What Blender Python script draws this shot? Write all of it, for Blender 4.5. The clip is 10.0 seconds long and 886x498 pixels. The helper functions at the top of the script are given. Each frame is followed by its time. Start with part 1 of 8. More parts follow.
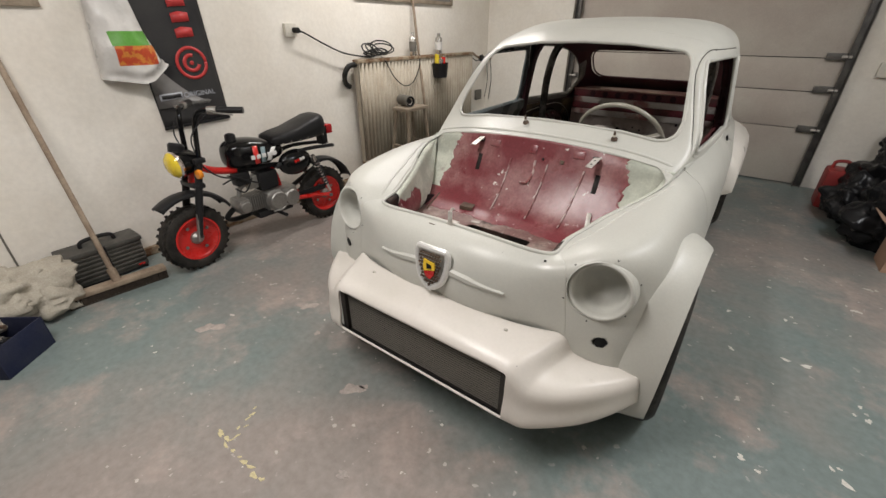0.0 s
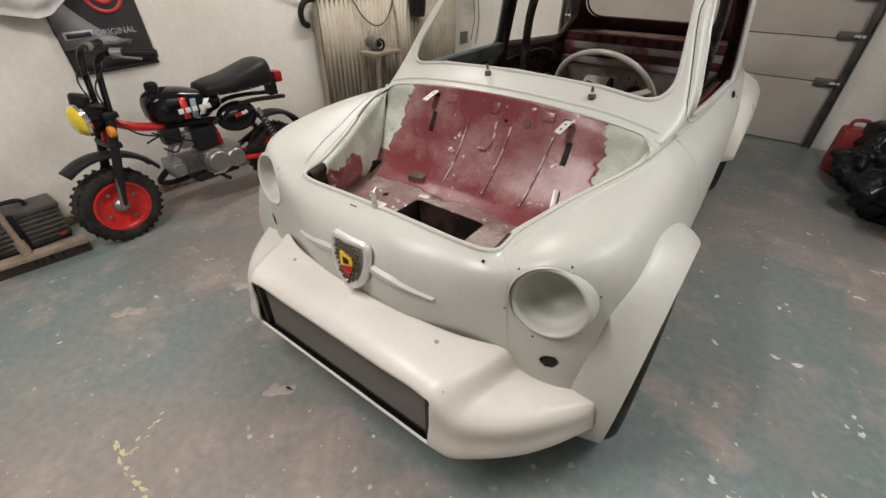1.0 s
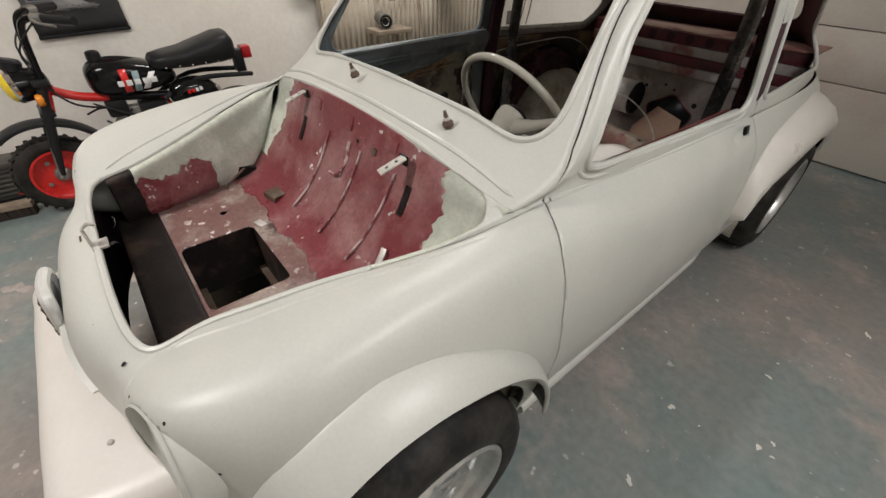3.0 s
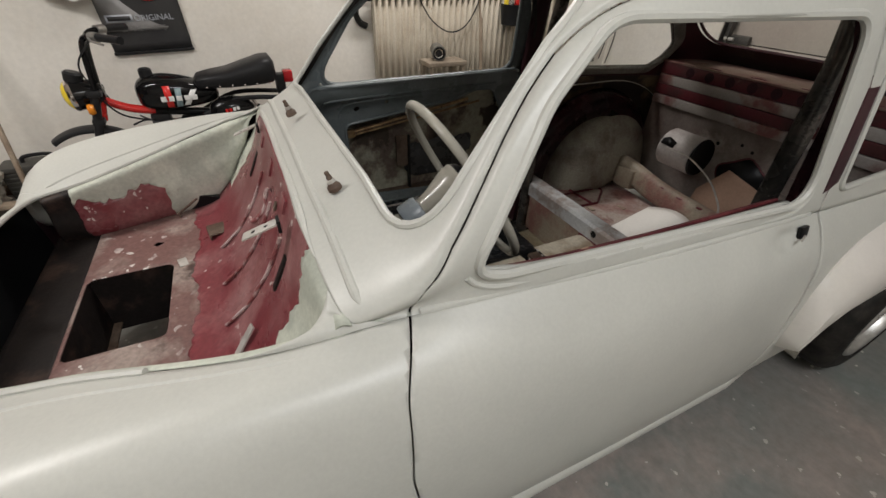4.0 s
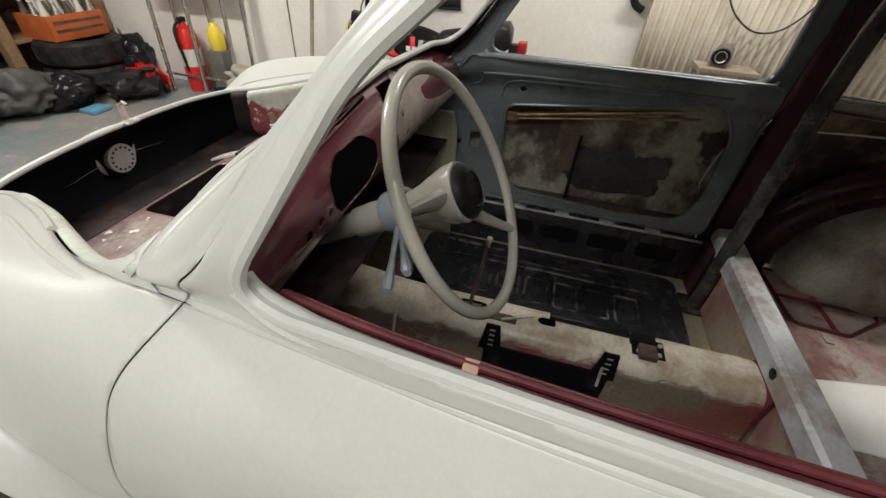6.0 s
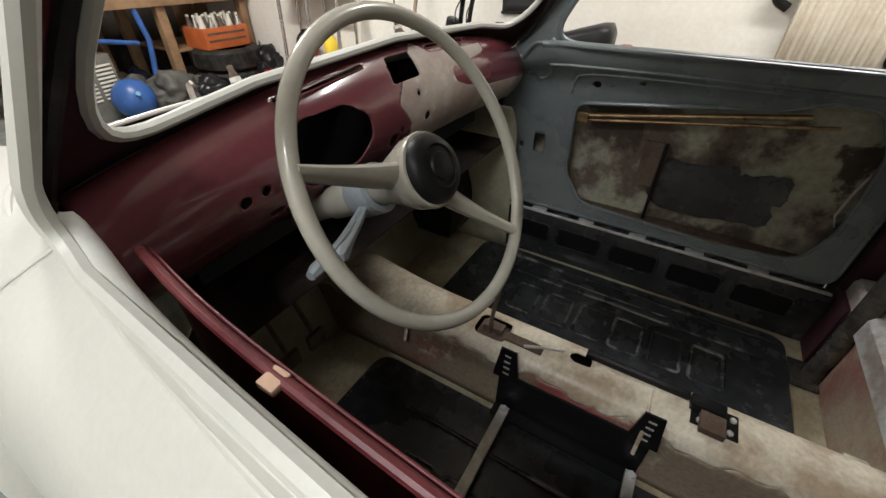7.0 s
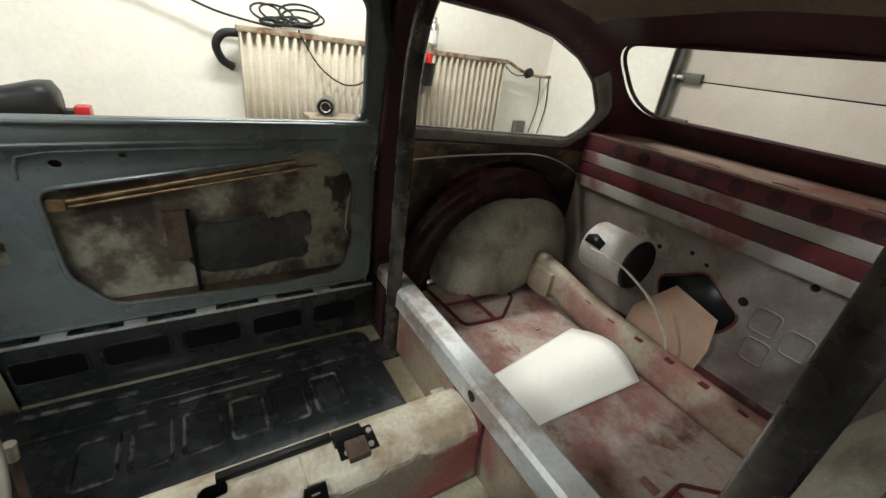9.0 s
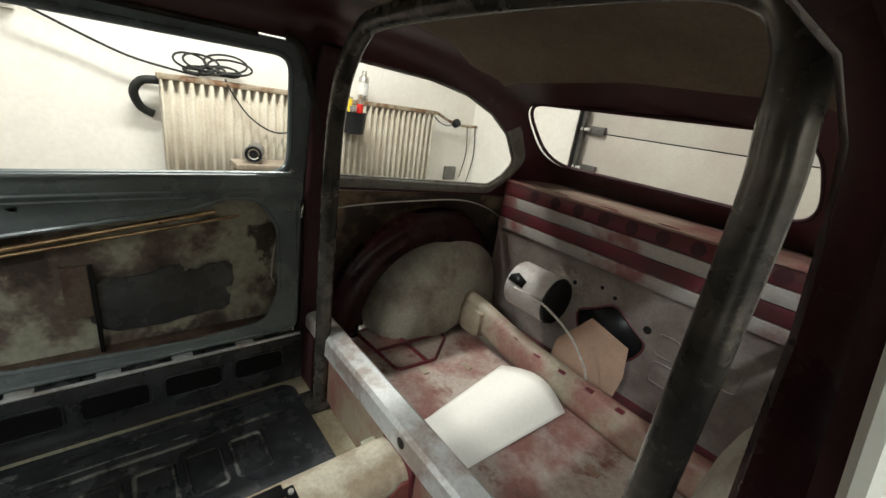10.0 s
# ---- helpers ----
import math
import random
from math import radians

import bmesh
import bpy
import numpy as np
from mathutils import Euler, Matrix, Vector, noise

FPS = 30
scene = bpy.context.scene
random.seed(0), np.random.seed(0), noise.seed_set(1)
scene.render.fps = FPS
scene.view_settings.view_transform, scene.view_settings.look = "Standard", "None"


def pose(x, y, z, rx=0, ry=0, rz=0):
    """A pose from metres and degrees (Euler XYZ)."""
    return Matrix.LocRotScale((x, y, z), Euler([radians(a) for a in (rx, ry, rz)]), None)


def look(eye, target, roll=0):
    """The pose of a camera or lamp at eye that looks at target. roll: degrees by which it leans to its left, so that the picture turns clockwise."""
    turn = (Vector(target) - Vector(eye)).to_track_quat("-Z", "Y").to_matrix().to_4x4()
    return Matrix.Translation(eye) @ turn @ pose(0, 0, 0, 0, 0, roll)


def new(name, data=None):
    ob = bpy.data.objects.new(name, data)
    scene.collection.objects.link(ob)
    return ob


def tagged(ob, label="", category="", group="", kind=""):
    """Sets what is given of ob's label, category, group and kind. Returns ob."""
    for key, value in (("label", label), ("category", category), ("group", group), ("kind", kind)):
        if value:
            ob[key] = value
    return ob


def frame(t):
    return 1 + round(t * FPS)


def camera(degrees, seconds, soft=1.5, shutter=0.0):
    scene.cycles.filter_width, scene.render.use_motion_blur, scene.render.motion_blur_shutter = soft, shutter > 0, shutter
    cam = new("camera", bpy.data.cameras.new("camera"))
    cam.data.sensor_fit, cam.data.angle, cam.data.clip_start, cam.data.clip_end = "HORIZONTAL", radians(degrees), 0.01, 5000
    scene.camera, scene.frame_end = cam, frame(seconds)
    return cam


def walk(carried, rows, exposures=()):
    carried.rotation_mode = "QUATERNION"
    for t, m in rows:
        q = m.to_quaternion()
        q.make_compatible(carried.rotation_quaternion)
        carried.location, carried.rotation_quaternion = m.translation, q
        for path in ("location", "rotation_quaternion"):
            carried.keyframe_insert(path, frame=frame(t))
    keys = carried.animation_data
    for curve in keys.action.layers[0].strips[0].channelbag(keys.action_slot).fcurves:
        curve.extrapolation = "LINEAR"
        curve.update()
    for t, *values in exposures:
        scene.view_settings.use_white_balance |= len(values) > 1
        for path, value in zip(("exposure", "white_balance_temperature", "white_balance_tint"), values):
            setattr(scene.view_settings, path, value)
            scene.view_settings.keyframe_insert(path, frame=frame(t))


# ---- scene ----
cam = camera(95.7, 10.0)
PATH = [
    (0, (0.674, -0.784, 1.206), (-0.364, 0.632, 0.248), 0.1),
    (0.5, (0.685, -0.636, 1.156), (-0.322, 0.645, -0.005), -1.0),
    (1, (0.671, -0.45, 1.168), (-0.285, 0.871, 0.01), 0.8),
    (1.5, (0.769, -0.279, 1.162), (-0.292, 0.932, -0.024), 0.1),
    (2, (0.903, -0.103, 1.176), (-0.273, 0.883, -0.106), -0.8),
    (2.5, (0.922, 0.108, 1.146), (-0.197, 1.155, -0.139), 0.8),
    (2.7, (0.915, 0.182, 1.157), (-0.211, 1.246, -0.108), 1.1),
    (3.8, (0.926, 0.671, 1.17), (-0.513, 1.412, -0.005), 2.5),
    (4, (0.91, 0.746, 1.153), (-0.545, 1.477, -0.008), 1.8),
    (4.5, (0.838, 0.928, 1.142), (-0.54, 1.776, -0.033), 5.6),
    (5, (0.82, 1.055, 1.131), (-0.635, 1.675, -0.094), 4.9),
    (5.5, (0.834, 1.159, 1.121), (-0.747, 1.166, -0.104), 8.3),
    (5.7, (0.814, 1.177, 1.112), (-0.761, 1.022, -0.112), 6.7),
    (6.8, (0.625, 1.337, 0.992), (-0.755, 0.561, -0.23), 0.5),
    (7, (0.614, 1.359, 0.988), (-0.767, 0.529, -0.198), 0.5),
    (7.5, (0.566, 1.398, 0.99), (-0.9, 0.721, -0.19), -0.5),
    (8, (0.54, 1.411, 1.002), (-1.094, 1.243, -0.14), -0.1),
    (8.5, (0.52, 1.397, 1.006), (-1.086, 1.909, -0.07), 3.4),
    (9, (0.512, 1.387, 1.008), (-0.99, 2.369, 0.125), 7.5),
    (9.5, (0.529, 1.389, 1.023), (-0.924, 2.557, 0.3), 8.5),
    (10, (0.556, 1.405, 1.037), (-0.864, 2.647, 0.375), 8.5),
]
EXPOSURES = [(0, 0, 6540, 10.5), (2.5, .02, 6530, 11), (4, -.18, 6500, 10), (4.5, -.12, 6500, 9), (5, -.02, 6500, 7), (5.5, .1, 6480, 7), (7, .66, 6450, 8), (7.5, .74, 6350, 2), (8.5, .88, 6350, 1), (10, .92, 6350, 1)]
walk(cam, [(t, look(eye, target, roll)) for t, eye, target, roll in PATH], EXPOSURES)

from mathutils import bvhtree

# ---- light ----
world = bpy.data.worlds.new("world")
scene.world = world
world.use_nodes = True
world.node_tree.nodes["Background"].inputs[0].default_value = (0.5, 0.55, 0.6, 1)
world.node_tree.nodes["Background"].inputs[1].default_value = 0.02



def tube_lamp(x, y, z, watts, length, colour=(1.0, 0.958, 0.925), turn=0):
    data = bpy.data.lights.new("tube_light", "AREA")
    data.shape, data.size, data.size_y, data.energy = "RECTANGLE", 0.12, length, watts
    data.color = colour
    lamp = new("tube_light", data)
    lamp.matrix_basis = pose(x, y, z, 0, 0, turn)
    return lamp


tube_lamp(-0.35, -0.95, 2.36, 48, 1.2)
# two unseen side tubes, placed to shine into the cabin through its windows
tube_lamp(1.58, 1.05, 2.36, 27, 1.4, (0.965, 0.975, 1.0))
tube_lamp(-1.30, 1.9, 2.36, 31, 1.2)


# ---- materials ----
def mat(name, colour, rough=0.5, metal=0.0, second=None, scale=6.0, edge=(0.4, 0.6), grain=0.08, bump=0.0, bump_scale=60.0,
        third=None, third_scale=2.0, third_edge=(0.55, 0.62), coat=0.0, random_tint=0.0, flecks=None, fleck_scale=40.0, fleck_edge=(0.68, 0.70), shine=0.4):
    """Principled surface: base colour with fine grain, patches of a second and a third colour, uneven gloss and fine relief."""
    m = bpy.data.materials.new(name)
    m.use_nodes = True
    nodes, links = m.node_tree.nodes, m.node_tree.links
    bsdf = nodes["Principled BSDF"]
    bsdf.inputs["Metallic"].default_value = metal
    bsdf.inputs["Coat Weight"].default_value = coat
    bsdf.inputs["Specular IOR Level"].default_value = shine
    where = nodes.new("ShaderNodeTexCoord").outputs["Object"]

    def cloud(size, detail=5.0, rough_=0.6):
        n = nodes.new("ShaderNodeTexNoise")
        n.inputs["Scale"].default_value, n.inputs["Detail"].default_value, n.inputs["Roughness"].default_value = size, detail, rough_
        links.new(where, n.inputs["Vector"])
        return n.outputs["Fac"]

    def ramp(source, lo, hi):
        r = nodes.new("ShaderNodeMapRange")
        r.inputs["From Min"].default_value, r.inputs["From Max"].default_value = lo, hi
        links.new(source, r.inputs["Value"])
        return r.outputs["Result"]

    def blend(fac, a, b, how="MIX"):
        x = nodes.new("ShaderNodeMix")
        x.data_type, x.blend_type = "RGBA", how
        if isinstance(fac, float):
            x.inputs[0].default_value = fac
        else:
            links.new(fac, x.inputs[0])
        for v, socket in ((a, x.inputs[6]), (b, x.inputs[7])):
            if isinstance(v, tuple):
                socket.default_value = (*v, 1)
            else:
                links.new(v, socket)
        return x.outputs[2]

    tone = colour
    if second:
        tone = blend(ramp(cloud(scale), *edge), tone, second)
    if third:
        tone = blend(ramp(cloud(third_scale, 7.0, 0.65), *third_edge), tone, third)
    if flecks:
        spread = nodes.new("ShaderNodeMath")
        spread.operation = "MULTIPLY"
        links.new(ramp(cloud(fleck_scale, 2.0, 0.5), *fleck_edge), spread.inputs[0])
        links.new(ramp(cloud(fleck_scale * 0.09, 3.0), 0.42, 0.60), spread.inputs[1])
        tone = blend(spread.outputs[0], tone, flecks)
    fine = cloud(bump_scale * 1.7, 3.0)
    g = nodes.new("ShaderNodeMapRange")
    g.inputs["From Min"].default_value, g.inputs["From Max"].default_value = 0.3, 0.7
    g.inputs["To Min"].default_value, g.inputs["To Max"].default_value = 1 - grain, 1 + grain
    links.new(fine, g.inputs["Value"])
    shade = nodes.new("ShaderNodeVectorMath")
    shade.operation = "SCALE"
    if isinstance(tone, tuple):
        shade.inputs[0].default_value = tone
    else:
        links.new(tone, shade.inputs[0])
    links.new(g.outputs["Result"], shade.inputs["Scale"])
    out = shade.outputs[0]
    if random_tint:
        info = nodes.new("ShaderNodeObjectInfo")
        rr = nodes.new("ShaderNodeMapRange")
        rr.inputs["To Min"].default_value, rr.inputs["To Max"].default_value = 1 - random_tint, 1 + random_tint
        links.new(info.outputs["Random"], rr.inputs["Value"])
        sc = nodes.new("ShaderNodeVectorMath")
        sc.operation = "SCALE"
        links.new(out, sc.inputs[0])
        links.new(rr.outputs["Result"], sc.inputs["Scale"])
        out = sc.outputs[0]
    links.new(out, bsdf.inputs["Base Color"])
    rg = nodes.new("ShaderNodeMapRange")
    rg.inputs["From Min"].default_value, rg.inputs["From Max"].default_value = 0.3, 0.7
    rg.inputs["To Min"].default_value, rg.inputs["To Max"].default_value = max(0.03, rough - 0.08), min(1.0, rough + 0.08)
    links.new(cloud(scale * 1.3), rg.inputs["Value"])
    links.new(rg.outputs["Result"], bsdf.inputs["Roughness"])
    if bump:
        b = nodes.new("ShaderNodeBump")
        b.inputs["Strength"].default_value, b.inputs["Distance"].default_value = bump, 0.004
        links.new(cloud(bump_scale, 4.0), b.inputs["Height"])
        links.new(b.outputs["Normal"], bsdf.inputs["Normal"])
    return m


WHITE = mat("primer_white", (0.512, 0.512, 0.472), 0.36, second=(0.478, 0.48, 0.443), scale=3, grain=0.03, bump=0.02, bump_scale=90)
FIBRE = mat("fibreglass_white", (0.68, 0.645, 0.60), 0.35, second=(0.64, 0.61, 0.56), scale=4, grain=0.02, bump=0.02)
MAROON = mat("maroon_paint", (0.14, 0.022, 0.032), 0.32, second=(0.13, 0.03, 0.04), scale=5, third=(0.28, 0.17, 0.15), third_scale=9, third_edge=(0.62, 0.70), grain=0.1, bump=0.06)
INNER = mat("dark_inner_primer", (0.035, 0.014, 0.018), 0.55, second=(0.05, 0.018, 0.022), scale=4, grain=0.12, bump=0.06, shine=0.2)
BLACK = mat("black_paint", (0.008, 0.008, 0.0085), 0.38, grain=0.1, shine=0.2)
GREYBLUE = mat("grey_blue_door_paint", (0.175, 0.203, 0.209), 0.28, second=(0.117, 0.136, 0.142), scale=4, grain=0.05, bump=0.03)
RUST = mat("old_door_skin", (0.33, 0.32, 0.25), 0.6, second=(0.13, 0.10, 0.08), scale=7, edge=(0.45, 0.55), third=(0.06, 0.045, 0.035), third_scale=3.5, third_edge=(0.5, 0.54), grain=0.2, bump=0.2, bump_scale=30)
# the grey third tone stands in for bright reflections on the black coating
BITUMEN = mat("black_bitumen_floor", (0.028, 0.030, 0.033), 0.27, second=(0.060, 0.066, 0.072), scale=5, edge=(0.5, 0.7), third=(0.15, 0.155, 0.155), third_scale=7, third_edge=(0.64, 0.72), grain=0.3, bump=0.25, bump_scale=18, shine=0.5)
CREAM = mat("cream_tunnel_paint", (0.60, 0.54, 0.425), 0.40, second=(0.38, 0.30, 0.21), scale=7, edge=(0.46, 0.60), third=(0.23, 0.10, 0.08), third_scale=5, third_edge=(0.60, 0.68), grain=0.15, bump=0.1)
TUNNELDARK = mat("stained_tunnel_side", (0.22, 0.175, 0.125), 0.4, second=(0.24, 0.075, 0.065), scale=3.5, edge=(0.46, 0.58), third=(0.40, 0.35, 0.26), third_scale=9, third_edge=(0.62, 0.70), grain=0.2, bump=0.15)
OLIVE = mat("olive_grey_inner_panel", (0.41, 0.40, 0.30), 0.55, second=(0.27, 0.255, 0.185), scale=4, grain=0.1, bump=0.06)
REARPAN = mat("worn_maroon_floor", (0.25, 0.125, 0.11), 0.40, second=(0.41, 0.345, 0.305), scale=4.5, edge=(0.40, 0.55), third=(0.17, 0.07, 0.055), third_scale=10, third_edge=(0.55, 0.66), grain=0.15, bump=0.1)
GALV = mat("bare_steel_beam", (0.56, 0.57, 0.57), 0.42, 0.3, second=(0.36, 0.31, 0.28), scale=7, edge=(0.5, 0.6), third=(0.20, 0.075, 0.07), third_scale=4, third_edge=(0.6, 0.64), grain=0.1, bump=0.06)
TUBE = mat("dark_steel_tube", (0.13, 0.12, 0.108), 0.26, 0.5, second=(0.055, 0.053, 0.05), scale=12, grain=0.15, shine=0.2)
RUBBER = mat("tyre_rubber", (0.014, 0.013, 0.012), 0.62, second=(0.036, 0.032, 0.028), scale=14, grain=0.2, bump=0.1, shine=0.2)
ALLOY = mat("cast_alloy", (0.60, 0.60, 0.58), 0.34, 0.8, second=(0.5, 0.5, 0.48), scale=15, grain=0.06)
CHROME = mat("chrome", (0.82, 0.75, 0.74), 0.12, 1.0, grain=0.02)
WALL = mat("white_plaster", (0.80, 0.77, 0.71), 0.9, second=(0.74, 0.70, 0.63), scale=1.6, third=(0.62, 0.56, 0.48), third_scale=3, third_edge=(0.66, 0.78), grain=0.04, bump=0.12, bump_scale=25)
GARAGE = mat("painted_door_panel", (0.50, 0.465, 0.41), 0.6, second=(0.44, 0.39, 0.345), scale=2, third=(0.46, 0.37, 0.33), third_scale=1.3, third_edge=(0.55, 0.68), grain=0.05, bump=0.06)
IVORY = mat("ivory_wheel_plastic", (0.35, 0.335, 0.285), 0.22, grain=0.04, coat=0.3)
FILLER = mat("pale_green_filler", (0.54, 0.56, 0.48), 0.7, second=(0.40, 0.42, 0.36), scale=8, third=(0.33, 0.30, 0.26), third_scale=9, third_edge=(0.62, 0.70), grain=0.1, bump=0.15)


# ---- building helpers ----
WORLD_AT = {}


def thing(name, at, label, category, group="", kind=""):
    ob = new(name)
    ob.empty_display_size = 0.1
    ob.location = at
    WORLD_AT[ob.name] = Vector(at)
    return tagged(ob, label, category, group, kind)


def finish(bm, name, materials, smooth=35):
    me = bpy.data.meshes.new(name)
    bm.to_mesh(me)
    bm.free()
    for m in (materials if isinstance(materials, (list, tuple)) else [materials]):
        me.materials.append(m)
    if smooth:
        for p in me.polygons:
            p.use_smooth = True
        me.set_sharp_from_angle(angle=radians(smooth))
    return me


def part(name, bm, material, parent, label="", smooth=35):
    """One mesh under a thing or a part; its points are in world metres."""
    me = bm if isinstance(bm, bpy.types.Mesh) else finish(bm, name, material, smooth)
    ob = new(name, me)
    ob.parent = parent
    if parent.type == "EMPTY":
        ob.matrix_parent_inverse = Matrix.Translation(-WORLD_AT[parent.name])
    return tagged(ob, label)


def sub(name, at, parent, label=""):
    """An Empty under a thing, for a part that has pieces of its own."""
    ob = new(name)
    ob.empty_display_size = 0.05
    ob.parent, ob.matrix_parent_inverse, ob.location = parent, Matrix.Translation(-WORLD_AT[parent.name]), at
    WORLD_AT[ob.name] = Vector(at)
    return tagged(ob, label)


def lone(name, bm, material, label, category="", group="", kind="", smooth=35):
    return tagged(new(name, finish(bm, name, material, smooth)), label, category, group, kind)


def box(bm, x0, x1, y0, y1, z0, z1, bevel=0.0, m=None, mi=0):
    c = Vector(((x0 + x1) / 2, (y0 + y1) / 2, (z0 + z1) / 2))
    d = (abs(x1 - x0), abs(y1 - y0), abs(z1 - z0))
    tr = Matrix.Translation(c) @ Matrix.Diagonal((*d, 1))
    made = bmesh.ops.create_cube(bm, size=1, matrix=(m @ tr) if m else tr)["verts"]
    faces = set(f for v in made for f in v.link_faces)
    for f in faces:
        f.material_index = mi
    if bevel:
        edges = list(set(e for v in made for e in v.link_edges))
        bmesh.ops.bevel(bm, geom=edges, offset=bevel, segments=2, affect="EDGES", profile=0.6)
    return bm


def sweep(bm, pts, r, n=10, closed=False, flat=1.0, mi=0):
    """A round tube along points; r is a number or one a point."""
    pts = [Vector(p) for p in pts]
    k = len(pts)
    up, rings = None, []
    for i, p in enumerate(pts):
        a = pts[(i - 1) % k] if closed or i else p
        b = pts[(i + 1) % k] if closed or i < k - 1 else p
        d = (b - a).normalized()
        if up is None:
            up = d.orthogonal().normalized()
        up = (up - d * up.dot(d)).normalized()
        side = d.cross(up)
        rad = r[i] if isinstance(r, (list, tuple)) else r
        rings.append([bm.verts.new(p + rad * (math.cos(2 * math.pi * j / n) * up + flat * math.sin(2 * math.pi * j / n) * side)) for j in range(n)])
    for i in range(k if closed else k - 1):
        a, b = rings[i], rings[(i + 1) % k]
        for j in range(n):
            f = bm.faces.new((a[j], a[(j + 1) % n], b[(j + 1) % n], b[j]))
            f.material_index = mi
    if not closed:
        bm.faces.new(list(reversed(rings[0]))).material_index = mi
        bm.faces.new(rings[-1]).material_index = mi
    return bm


def curve_pts(ctrl, n=24, closed=False):
    """Catmull-Rom points through the control points."""
    c = [Vector(p) for p in ctrl]
    k = len(c)
    out = []
    for i in range(k if closed else k - 1):
        if closed:
            p0, p1, p2, p3 = c[(i - 1) % k], c[i], c[(i + 1) % k], c[(i + 2) % k]
        else:
            p0, p1, p2, p3 = c[max(i - 1, 0)], c[i], c[i + 1], c[min(i + 2, k - 1)]
        steps = max(2, n // max(1, k - 1))
        for j in range(steps):
            t = j / steps
            out.append(0.5 * ((2 * p1) + (p2 - p0) * t + (2 * p0 - 5 * p1 + 4 * p2 - p3) * t * t + (3 * p1 - p0 - 3 * p2 + p3) * t ** 3))
    if not closed:
        out.append(c[-1].copy())
    return out


def lathe(bm, profile, m, n=32, mi=0, arc=1.0):
    """Turns (radius, height) points round the z axis of m."""
    rings = []
    full = arc >= 1.0
    count = n if full else n + 1
    for r, h in profile:
        rings.append([bm.verts.new(m @ Vector((r * math.cos(2 * math.pi * arc * j / n), r * math.sin(2 * math.pi * arc * j / n), h))) for j in range(count)])
    for a, b in zip(rings, rings[1:]):
        for j in range(n):
            f = bm.faces.new((a[j], a[(j + 1) % count], b[(j + 1) % count], b[j]))
            f.material_index = mi
    return bm


def along(p, q):
    """A frame at p whose z axis points to q."""
    d = Vector(q) - Vector(p)
    return Matrix.Translation(p) @ d.to_track_quat("Z", "Y").to_matrix().to_4x4()


def rod(bm, p, q, r, n=12, r2=None, mi=0):
    length = (Vector(q) - Vector(p)).length
    r2 = r if r2 is None else r2
    return lathe(bm, [(0.0001, 0), (r, 0), (r2, length), (0.0001, length)], along(p, q), n, mi)


def rounded(poly, r, n=6):
    """The outline of a polygon with rounded corners; r is one radius or one a corner."""
    out = []
    k = len(poly)
    for i in range(k):
        p0, p, p1 = Vector(poly[i - 1]), Vector(poly[i]), Vector(poly[(i + 1) % k])
        rad = r[i] if isinstance(r, (list, tuple)) else r
        a, b = (p0 - p), (p1 - p)
        half = a.angle(b) / 2
        t = min(rad / math.tan(half), a.length * 0.49, b.length * 0.49)
        s, e = p + a.normalized() * t, p + b.normalized() * t
        for j in range(n + 1):
            u = j / n
            out.append((1 - u) ** 2 * s + 2 * u * (1 - u) * p + u * u * e)
    return [tuple(v) for v in out]


def inside_distance(outline, pts):
    """Signed distances of 2D points from an outline, negative inside."""
    pts = np.asarray(pts, float)
    o = np.asarray(outline, float)
    best = np.full(len(pts), 1e9)
    odd = np.zeros(len(pts), bool)
    for a, b in zip(o, np.roll(o, -1, 0)):
        d = b - a
        if d @ d < 1e-14:
            continue
        t = np.clip((pts - a) @ d / (d @ d), 0, 1)
        best = np.minimum(best, np.hypot(*(pts - a - t[:, None] * d).T))
        cross = (a[1] > pts[:, 1]) != (b[1] > pts[:, 1])
        with np.errstate(divide="ignore", invalid="ignore"):
            odd ^= cross & (pts[:, 0] < (b[0] - a[0]) * (pts[:, 1] - a[1]) / (b[1] - a[1] if b[1] != a[1] else 1e-12) + a[0])
    return np.where(odd, -best, best)


def spline(values, knots, at):
    """Natural cubic splines through rows of values at the knots."""
    v, x = np.asarray(values, float), np.asarray(knots, float)
    n = len(x)
    h = np.diff(x)
    a = np.zeros((n, n))
    rhs = np.zeros((n,) + v.shape[1:])
    a[0, 0] = a[-1, -1] = 1
    for i in range(1, n - 1):
        a[i, i - 1:i + 2] = h[i - 1], 2 * (h[i - 1] + h[i]), h[i]
        rhs[i] = 6 * ((v[i + 1] - v[i]) / h[i] - (v[i] - v[i - 1]) / h[i - 1])
    m = np.linalg.solve(a, rhs.reshape(n, -1)).reshape(v.shape)
    i = np.clip(np.searchsorted(x, at, "right") - 1, 0, n - 2)
    sh = (-1,) + (1,) * (v.ndim - 1)
    hi, t0, t1 = h[i].reshape(sh), (at - x[i]).reshape(sh), (x[i + 1] - at).reshape(sh)
    return m[i] * t1 ** 3 / (6 * hi) + m[i + 1] * t0 ** 3 / (6 * hi) + (v[i] / hi - m[i] * hi / 6) * t1 + (v[i + 1] / hi - m[i + 1] * hi / 6) * t0


